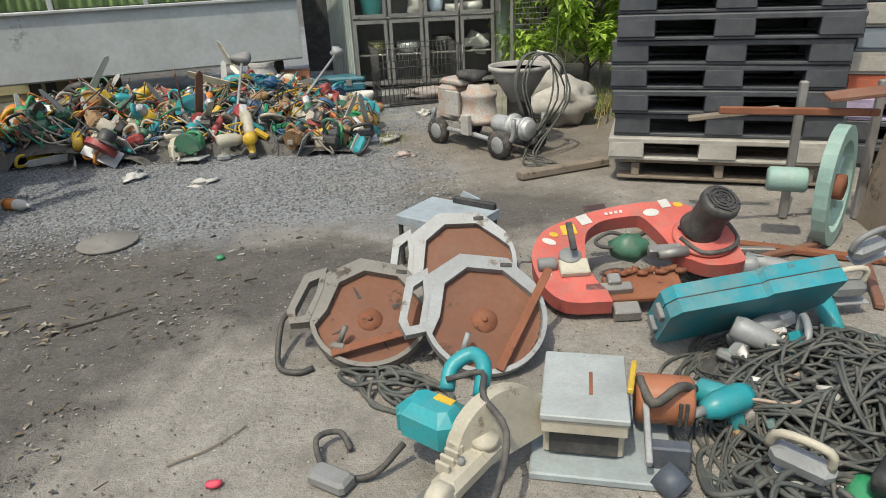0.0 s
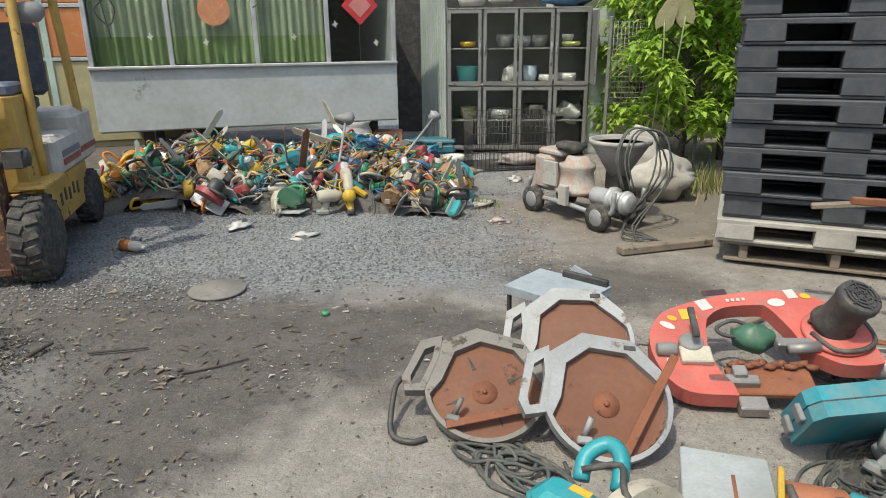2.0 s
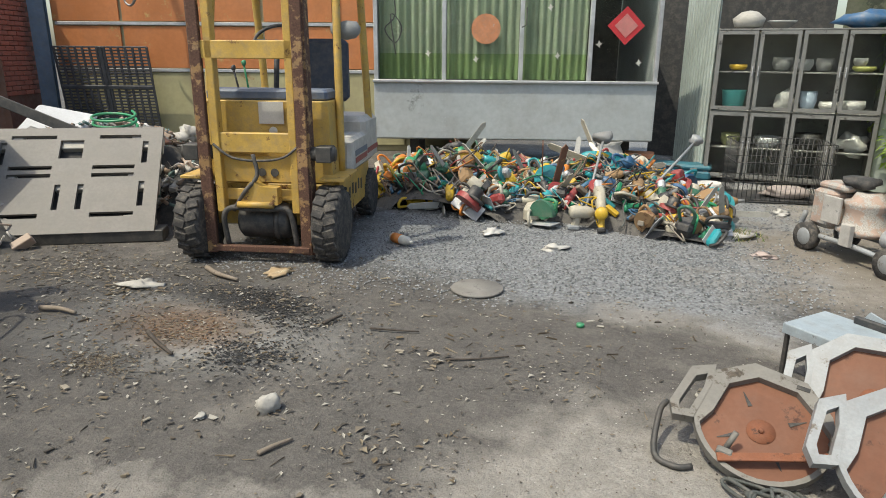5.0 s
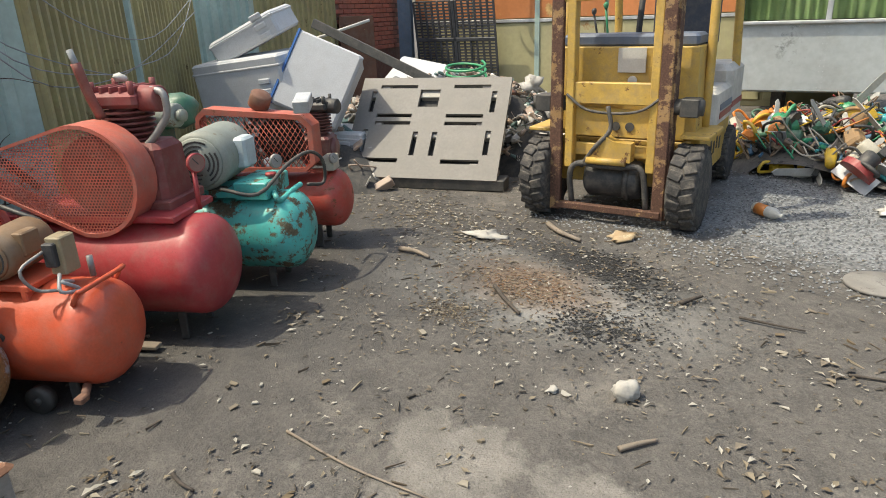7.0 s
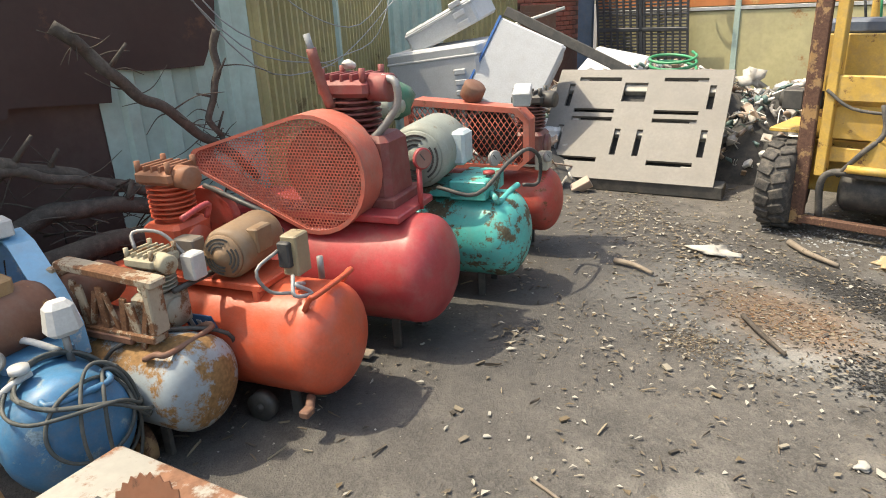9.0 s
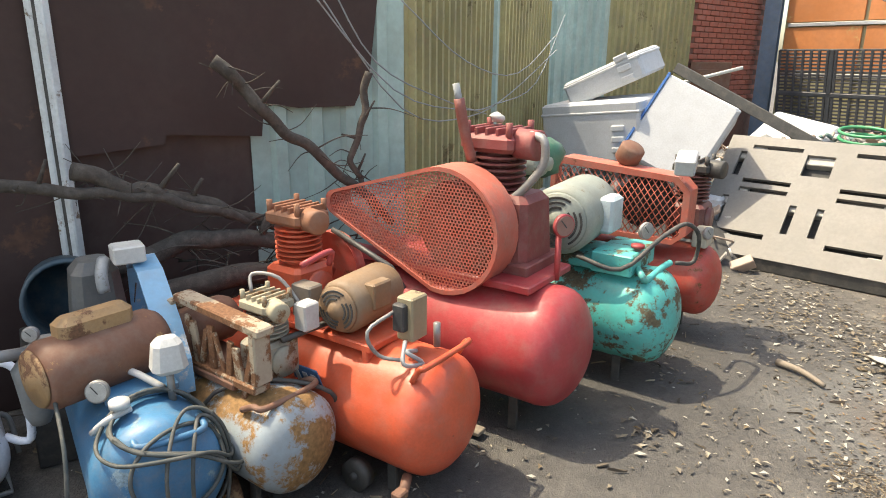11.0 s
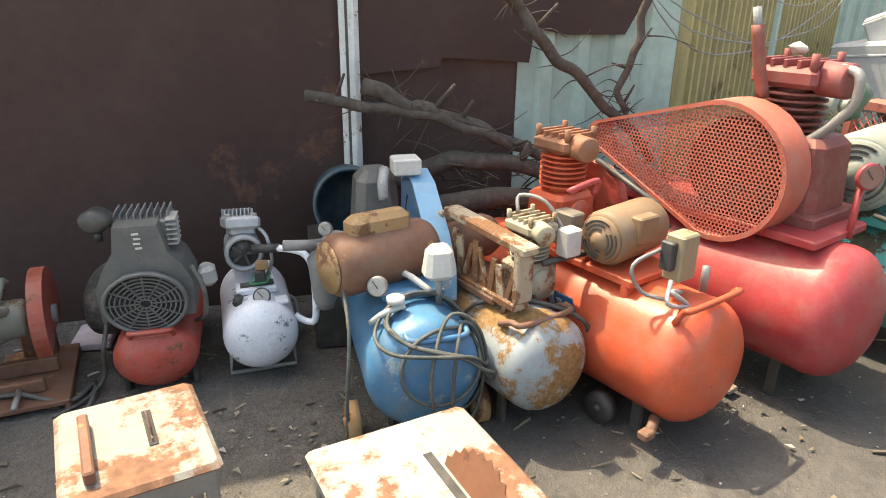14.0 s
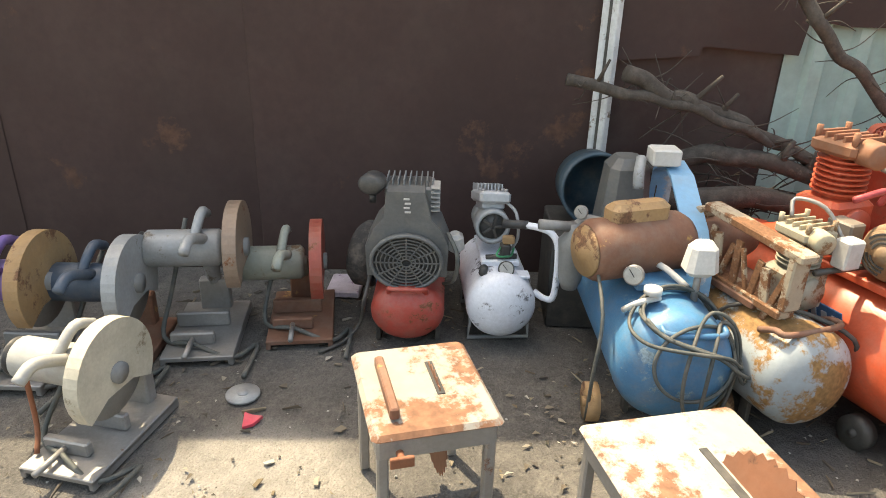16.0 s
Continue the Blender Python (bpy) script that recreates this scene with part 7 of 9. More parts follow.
def band_saw():
    m = facing((0.40, 2.66, 0.055), (0.93, -0.02, 0.03), (0.08, 0.655, 0.23))
    t = thing("portable_band_saw", m, "red portable band saw with stickers and black motor", "band saw")
    outer = [(0.33, 0.0), (0.13, 0.015), (0.035, 0.12), (0.0, 0.3), (0.04, 0.45), (0.13, 0.55), (0.38, 0.65), (0.64, 0.69), (0.82, 0.66), (0.94, 0.52), (1.0, 0.27), (0.98, 0.2), (0.83, 0.19), (0.73, 0.25)]
    inner = [(0.32, 0.07), (0.28, 0.15), (0.26, 0.25), (0.265, 0.34), (0.28, 0.43), (0.31, 0.5), (0.4, 0.565), (0.56, 0.585), (0.6, 0.565), (0.63, 0.5), (0.66, 0.42), (0.675, 0.36), (0.685, 0.32), (0.69, 0.29)]
    outer, inner = soften(outer), soften(inner)
    n = len(outer)
    me = Mesh()
    o2 = [(x, y, -0.03) for x, y in outer] + [(x, y, -0.03) for x, y in inner]
    vs = [(x, y, 0.05) for x, y in outer] + [(x, y, 0.05) for x, y in inner] + o2
    fs = []
    for i in range(n - 1):
        j = i + 1
        fs += [(i, j, n + j, n + i), (2 * n + j, 2 * n + i, 3 * n + i, 3 * n + j), (j, i, 2 * n + i, 2 * n + j), (n + i, n + j, 3 * n + j, 3 * n + i)]
    fs += [(0, n, 3 * n, 2 * n), (n - 1, 2 * n + n - 1, 3 * n + n - 1, 2 * n - 1)]
    me.add(vs, fs)
    part("bow_frame", me, saw_red, t, "red C-shaped cast frame")
    part("wheel_cover", Mesh().cyl((0.85, 0.38, 0.05), (0.85, 0.38, 0.075), 0.15, seg=28, ch=0.008), saw_red, t)
    mo = part("motor", Mesh().lathe([(0, 0.09), (0.01, 0.105), (0.03, 0.1), (0.06, 0.085), (0.18, 0.085), (0.2, 0.095), (0.235, 0.09), (0.24, 0.08), (0.24, 0)], (0.84, 0.42, 0.07), (0.22, -0.22, 1), 26), paint("sooty_motor", (0.05, 0.047, 0.045), None, 0, 0.5, dust=0.3), t, "black finned motor")
    q = Vector((0.22, -0.22, 1)).to_track_quat("Z", "Y").to_matrix().to_4x4()
    mm = Matrix.Translation(Vector((0.84, 0.42, 0.07)) + Vector((0.22, -0.22, 1)).normalized() * 0.242) @ q
    gr = Mesh()
    for rad in (0.03, 0.05, 0.07):
        gr.ring(circle(rad, 20), circle(rad - 0.008, 20), 0.006, mm)
    for k in range(6):
        gr.box((0.045, 0, 0.003), (0.07, 0.008, 0.006), mm @ pose(0, 0, 0, 0, 0, 60 * k), ch=0.001)
    part("grille", gr, black_plastic, mo)
    # tensioner plate, dial and lever
    part("tension_plate", Mesh().box((0.19, 0.22, 0.065), (0.14, 0.1, 0.03)), cream_plastic, t)
    part("dial", Mesh().cyl((0.18, 0.29, 0.05), (0.18, 0.29, 0.09), 0.055, seg=20, ch=0.006), machine_grey, t)
    part("lever", Mesh().box((0.19, 0.36, 0.11), (0.03, 0.17, 0.02), pose(0, 0, 0, 8, 0, 0)), black_plastic, t)
    part("knob", Mesh().cyl((0.02, 0.25, 0.07), (0.11, 0.25, 0.07), 0.032, seg=16, ch=0.006), machine_grey, t)
    part("badge", Mesh().box((0.46, 0.615, 0.052), (0.12, 0.04, 0.004), pose(0, 0, 0, 0, 0, 8), ch=0.001), paint("dark_badge", (0.06, 0.03, 0.03)), t)
    for k in range(4):
        part("letter_bar", Mesh().box((0.42 + 0.026 * k, 0.61 + 0.0036 * k, 0.0555), (0.015, 0.02, 0.003), ch=0.0005), white_plastic, t)
    for x, y, w, h, mt, rot in ((0.3, 0.58, 0.06, 0.075, white_plastic, 20), (0.21, 0.51, 0.075, 0.075, tool_yellow, 6), (0.1, 0.43, 0.08, 0.04, white_plastic, -35), (0.13, 0.48, 0.05, 0.035, tool_yellow, -30), (0.65, 0.60, 0.085, 0.06, white_plastic, 4), (0.735, 0.665, 0.05, 0.065, white_plastic, 10), (0.8, 0.65, 0.05, 0.04, tool_yellow, -15), (0.07, 0.2, 0.02, 0.02, white_plastic, 0)):
        part("sticker", Mesh().prism([(a * w, b * h) for a, b in circle(0.5, 10)] if h < w * 0.95 else [(-w / 2, -h / 2), (w / 2, -h / 2), (w / 2, h / 2), (-w / 2, h / 2)], 0.002, Matrix.Translation((x, y, 0.0515)) @ pose(0, 0, 0, 0, 0, rot)), mt, t)
    part("clamp", Mesh().box((0.33, 0.1, 0.03), (0.22, 0.05, 0.04)).box((0.36, 0.13, 0.05), (0.06, 0.06, 0.05)), steel, t)
    part("work_rest", Mesh().box((0.5, 0.12, -0.0), (0.36, 0.16, 0.03)), rust_mat, t, "rusted clamp bed")
    for k in range(12):
        part("rust_flake", Mesh().lump((0.36 + 0.03 * k, 0.2 + 0.012 * math.sin(k * 2.1), 0.03), (0.03, 0.018, 0.014), k, 0.8, 7), rust_mat, t)
    part("foot_block", Mesh().box((0.4, 0.02, -0.03), (0.12, 0.1, 0.06)), steel, t)
    part("arm", Mesh().box((0.64, 0.3, 0.06), (0.16, 0.05, 0.05)).cyl((0.6, 0.26, 0.07), (0.74, 0.28, 0.07), 0.025), steel, t)
    part("inner_motor", Mesh().lump((0.5, 0.4, 0.0), (0.1, 0.08, 0.07), 2, 0.3, 14), tool_dkgreen, t)
    part("cord", Mesh().tube([(0.5, 0.45, 0.03), (0.42, 0.49, 0.03), (0.34, 0.45, 0.02), (0.36, 0.4, 0.02), (0.46, 0.38, 0.02)], 0.01), hose_rubber, t)
    part("cord", Mesh().tube([(0.73, 0.36, 0.08), (0.8, 0.25, 0.08), (0.93, 0.26, 0.08), (1.0, 0.35, 0.07), (0.96, 0.5, 0.08), (0.84, 0.52, 0.09), (0.74, 0.42, 0.09)], 0.012), hose_rubber, t)
    part("carry_ring", Mesh().tube([(0.0, 0.33, 0.02), (-0.06, 0.32, 0.03), (-0.08, 0.22, 0.03), (-0.02, 0.17, 0.02)], 0.01), steel, t)


band_saw()


def tool_case():
    m = facing((0.84, 2.45, 0.06), (0.97, 0.10, 0.09), (0.14, -0.20, 0.30))
    t = thing("tool_case", m, "large turquoise plastic tool case, dusty underneath", "tool case")
    W, Hh, D = 0.70, 0.33, 0.12
    poly = [(0.03, 0), (W - 0.1, 0), (W, 0.12), (W, Hh), (0.40, Hh), (0.38, Hh - 0.02), (0.04, Hh - 0.02), (0, Hh - 0.06), (0, 0.04)]
    case_mat = paint("turquoise_case", (0.015, 0.27, 0.33), (0.10, 0.16, 0.17), 0.3, 0.42, dust=0.5, scale=5)
    part("shell", Mesh().prism(poly, D / 2 - 0.003, Matrix.Translation((0, 0, -D / 2))), case_mat, t)
    part("shell", Mesh().prism(poly, D / 2 - 0.003, Matrix.Translation((0, 0, 0.003))), case_mat, t)
    part("seam", Mesh().prism([(x * 0.985 + 0.005, y * 0.985 + 0.003) for x, y in poly], 0.006, Matrix.Translation((0, 0, -0.003))), shade_and_black, t)
    for x in (0.08, 0.2):
        part("latch", Mesh().box((-0.005, x, 0), (0.025, 0.05, 0.07)), machine_grey, t)


tool_case()


def box_saw():
    t = thing("bench_saw", pose(0.43, 1.86, 0, 0, 0, -12), "small grey bench saw with an orange motor", "bench saw")
    part("tabletop", Mesh().box((0, 0, 0.215), (0.28, 0.38, 0.022)), paint("pale_grey_top", (0.38, 0.41, 0.41), (0.22, 0.2, 0.17), 0.15, 0.5), t)
    part("body", Mesh().box((0, 0.02, 0.12), (0.26, 0.32, 0.16)).box((0, -0.17, 0.175), (0.27, 0.02, 0.05)), cream_plastic, t)
    part("opening", Mesh().box((0, -0.145, 0.1), (0.22, 0.012, 0.1)), shade_and_black, t)
    part("base", Mesh().box((0.06, -0.02, 0.018), (0.46, 0.44, 0.03)), paint("pale_blue_base", (0.33, 0.38, 0.40), (0.2, 0.17, 0.14), 0.2), t)
    part("slot", Mesh().box((0.02, 0.0, 0.2275), (0.012, 0.13, 0.003), ch=0.0005), rust_mat, t)
    part("gauge_bar", Mesh().box((0.15, 0.06, 0.24), (0.02, 0.18, 0.02), pose(0, 0, 0, 0, 0, -8)), tool_yellow, t)
    part("bracket", Mesh().box((0.2, -0.05, 0.17), (0.02, 0.26, 0.03), pose(0, 0, 0, 20, 0, 0)), pale_alu, t)
    part("motor", Mesh().cyl((0.17, 0.05, 0.15), (0.36, 0.05, 0.15), 0.085, seg=22, ch=0.012), paint("orange_brown_motor", (0.36, 0.13, 0.06), (0.2, 0.08, 0.05), 0.3), t, "orange-brown slotted motor")
    for k in range(6):
        part("vent", Mesh().box((0.31, -0.03 + 0.0, 0.12 + 0.0), (0.012, 0.012, 0.03), Matrix.Translation((0.02 * (k % 2), -0.005, 0.03 * (k // 2))) @ Matrix.Identity(4)), shade_and_black, t)
    part("chute", Mesh().box((0.27, -0.14, 0.07), (0.13, 0.05, 0.09)).cyl((0.24, -0.2, 0.05), (0.3, -0.25, 0.02), 0.05, seg=14), paint("slate_plastic", (0.07, 0.085, 0.11)), t)
    part("cord", Mesh().tube([(0.36, 0.05, 0.2), (0.3, -0.02, 0.25), (0.22, -0.05, 0.2), (0.18, 0.05, 0.23)], 0.016), hose_rubber, t)


box_saw()


def mitre_saw():
    t = thing("mitre_saw", pose(-0.06, 1.65, 0, 0, 0, -38), "turquoise and cream mitre saw lying on its side", "mitre saw")
    mo = Mesh().box((-0.07, 0.05, 0.2), (0.22, 0.15, 0.15), ch=0.035).box((-0.17, 0.05, 0.19), (0.06, 0.13, 0.12), ch=0.03)
    part("motor_housing", mo, tool_teal, t, "glossy turquoise motor housing")
    part("handle", Mesh().tube([(-0.08, 0.14, 0.26), (-0.1, 0.2, 0.31), (-0.06, 0.26, 0.34), (0.0, 0.24, 0.33), (0.04, 0.16, 0.27)], 0.027, 10), tool_teal, t)
    part("warning_label", Mesh().box((-0.04, 0.075, 0.2765), (0.07, 0.03, 0.003), ch=0.0005), tool_yellow, t)
    gd = [(0.20 * math.cos(radians(a)), 0.17 * math.sin(radians(a))) for a in range(0, 200, 12)]
    part("blade_cover", Mesh().prism(gd + [(-0.2, -0.05), (0.2, -0.05)], 0.06, Matrix.Translation((0.09, 0.16, 0.14)) @ pose(0, 0, 0, 80, 0, 75)), cream_plastic, t, "cream blade cover")
    part("arm", Mesh().box((0.12, -0.03, 0.16), (0.09, 0.28, 0.07), ch=0.02).cyl((0.1, -0.18, 0.16), (0.16, -0.18, 0.16), 0.05, seg=18, ch=0.01).cyl((0.12, 0.06, 0.19), (0.12, 0.06, 0.215), 0.045, seg=18), cream_plastic, t)
    for k in range(6):
        part("rib", Mesh().box((0.06 + 0.006 * k, 0.04 - 0.03 * k, 0.2), (0.05, 0.012, 0.04)), cream_plastic, t)
    part("bolt", Mesh().cyl((0.12, -0.06, 0.19), (0.12, -0.06, 0.215), 0.012, seg=6), machine_grey, t)
    part("base", Mesh().box((0.16, -0.22, 0.05), (0.3, 0.2, 0.07), ch=0.02).box((0.3, -0.1, 0.06), (0.1, 0.14, 0.05)), cream_plastic, t)
    part("rail", Mesh().box((0.02, -0.1, 0.03), (0.06, 0.42, 0.05)), steel, t)
    part("lead", Mesh().tube([(-0.08, 0.14, 0.3), (0.02, 0.2, 0.33), (0.08, 0.12, 0.31), (0.2, 0.06, 0.27), (0.27, -0.1, 0.2), (0.26, -0.22, 0.12)], 0.011), hose_rubber, t)
    part("cord", Mesh().tube([(-0.16, 0.0, 0.1), (-0.2, -0.1, 0.03), (-0.26, -0.16, 0.02), (-0.36, -0.18, 0.02), (-0.46, -0.12, 0.06), (-0.44, -0.03, 0.04), (-0.36, -0.06, 0.02)], 0.011), hose_rubber, t)
    part("plug_block", Mesh().box((-0.33, -0.16, 0.03), (0.15, 0.08, 0.05), pose(0, 0, 0, 0, 0, 8), ch=0.012), machine_grey, t)


mitre_saw()


def cable_bundle(name, cx, cy, rx, ry, h, n, seed, label, r=0.009):
    rr = random.Random(seed)
    me = Mesh()
    for k in range(n):
        a0, px, py = rr.random() * 6.3, rr.uniform(-0.6, 0.6) * rx, rr.uniform(-0.6, 0.6) * ry
        sx, sy = rr.uniform(0.3, 0.75) * rx, rr.uniform(0.3, 0.75) * ry
        pts = []
        for q in range(rr.randint(7, 15)):
            a = a0 + q * 0.62
            x, y = px + sx * math.cos(a) + rr.uniform(-0.02, 0.02), py + sy * math.sin(a) + rr.uniform(-0.02, 0.02)
            d = max(0.0, 1 - (x / rx) ** 2 - (y / ry) ** 2)
            pts.append((x, y, r + h * d * rr.uniform(0.35, 1.05)))
        me.tube(pts, r * rr.uniform(0.8, 1.2), 6)
    return solid(name, me, cable_grey, label, "cables", pose(cx, cy, 0, 0, 0, rr.uniform(-20, 20)), kind="stuff")


cable_bundle("cable_coil", -0.28, 2.22, 0.26, 0.13, 0.06, 9, 21, "loose coil of grey cable on the concrete")
cable_bundle("cable_heap", 1.38, 1.85, 0.50, 0.55, 0.30, 125, 22, "large tangled heap of grey rubber cable", 0.0066)
cable_bundle("cable_heap", 1.05, 1.45, 0.35, 0.25, 0.12, 16, 23, "tangle of dark cable on the ground")
cable_bundle("cable_heap", 1.5, 3.05, 0.3, 0.25, 0.1, 14, 24, "tangle of cable behind the band saw")
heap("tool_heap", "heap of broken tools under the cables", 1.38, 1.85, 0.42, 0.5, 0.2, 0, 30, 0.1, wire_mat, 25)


# ---- hand tools ----
def hand_tool(kind, body, accent, m, label, group):
    """One power tool: rounded body, grip, head, sometimes a bar or a cord."""
    t = thing(kind, m, label, "power tool", group)
    if kind == "angle_grinder":
        part("body", Mesh().lathe([(0, 0.0), (0, 0.04), (0.1, 0.046), (0.16, 0.052), (0.24, 0.05), (0.26, 0)], (-0.1, 0, 0.05), (1, 0, 0), 12), body, t)
        part("gear_head", Mesh().box((0.19, 0, 0.045), (0.09, 0.07, 0.07), ch=0.015), alu, t)
        part("wheel_guard", Mesh().prism(circle(0.075, 14, a0=0, a1=200), 0.025, Matrix.Translation((0.2, 0, 0.005))), accent, t)
    elif kind == "circular_saw":
        part("body", Mesh().cyl((0, -0.14, 0.11), (0, 0.02, 0.11), 0.062, seg=14, ch=0.012), body, t)
        part("blade_cover", Mesh().prism(circle(0.12, 18, a0=-10, a1=190), 0.05, Matrix.Translation((0, 0.03, 0.1)) @ pose(0, 0, 0, 90, 0, 0)), accent, t)
        part("grip", Mesh().tube([(-0.1, -0.02, 0.12), (-0.13, -0.02, 0.2), (-0.04, -0.02, 0.22), (0.05, -0.02, 0.18)], 0.015, 8), body, t)
        part("sole", Mesh().box((0, 0.02, 0.02), (0.28, 0.14, 0.008)), alu, t)
    elif kind == "chainsaw":
        part("body", Mesh().box((0, 0, 0.09), (0.24, 0.16, 0.14), ch=0.03, taper=0.85), body, t)
        part("rear_grip", Mesh().tube([(-0.1, 0, 0.13), (-0.22, 0, 0.15), (-0.27, 0, 0.08), (-0.2, 0, 0.03), (-0.1, 0, 0.04)], 0.013, 8), accent, t)
        part("front_grip", Mesh().tube([(0.04, -0.09, 0.05), (0.05, -0.11, 0.18), (0.03, 0.0, 0.24), (0.04, 0.1, 0.16)], 0.014, 8), black_plastic, t)
        part("guide_bar", Mesh().prism([(0.1, -0.03), (0.42, -0.026), (0.455, 0), (0.42, 0.026), (0.1, 0.03)], 0.008, Matrix.Translation((0, 0.05, 0.07)) @ pose(0, 0, 0, 90, 0, 0)), paint("guide_bar_steel", (0.5, 0.49, 0.45), RUST, 0.25, 0.5, 0.2), t)
    elif kind == "drill":
        part("body", Mesh().lathe([(0, 0.0), (0, 0.045), (0.03, 0.055), (0.15, 0.052), (0.2, 0.032), (0.21, 0)], (-0.1, 0, 0.14), (1, 0, 0), 12), body, t)
        part("grip", Mesh().box((-0.05, 0, 0.06), (0.06, 0.05, 0.14), pose(0, 0, 0, 0, 12, 0), ch=0.014), body, t)
        part("chuck", Mesh().cyl((0.1, 0, 0.14), (0.17, 0, 0.14), 0.022, 0.014, 10), machine_grey, t)
        part("base", Mesh().box((-0.06, 0, 0.01), (0.1, 0.07, 0.04), ch=0.01), accent, t)
    elif kind == "jigsaw":
        part("body", Mesh().box((0, 0, 0.1), (0.2, 0.075, 0.09), ch=0.025), body, t)
        part("grip", Mesh().tube([(0.08, 0, 0.13), (0.06, 0, 0.21), (-0.08, 0, 0.2), (-0.11, 0, 0.12)], 0.015, 8), accent, t)
        part("sole", Mesh().box((0.03, 0, 0.03), (0.2, 0.08, 0.01)), alu, t)
    else:  # hedge_trimmer, heavy planer and the like
        part("body", Mesh().box((-0.04, 0, 0.07), (0.2, 0.1, 0.1), ch=0.03), body, t)
        part("hoop", Mesh().tube([(0.06, -0.08, 0.06), (0.08, -0.1, 0.18), (0.08, 0.1, 0.18), (0.06, 0.08, 0.06)], 0.010, 8), accent, t)
        part("rear_grip", Mesh().tube([(-0.1, 0, 0.1), (-0.2, 0, 0.13), (-0.24, 0, 0.06), (-0.12, 0, 0.04)], 0.013, 8), body, t)
    return t


KINDS = ("angle_grinder", "angle_grinder", "circular_saw", "circular_saw", "chainsaw", "drill", "drill", "jigsaw")
COLS = {"yellow": tool_yellow, "orange": tool_orange, "bright green": tool_green, "dark green": tool_dkgreen, "teal": tool_teal, "red": tool_red, "blue": tool_blue, "cream": cream_plastic, "grey": machine_grey, "black": black_plastic, "pale grey": pale_alu, "rusty": rust_ochre}


def pile_height(x, y):
    """Height of the mound of tools in front of the trailer."""
    u = (x + 2.75) / 2.05
    front = 5.95 + 0.18 * math.sin(x * 2.3)
    back = 8.0
    v = (y - front) / (back - front)
    if abs(u) >= 1 or v <= 0 or v >= 1:
        return 0.0
    return (0.50 + 0.15 * math.sin(x * 3.1 + 0.8)) * (1 - u * u) ** 0.5 * (math.sin(math.pi * min(1, v * 0.95 + 0.05)) ** 0.7)


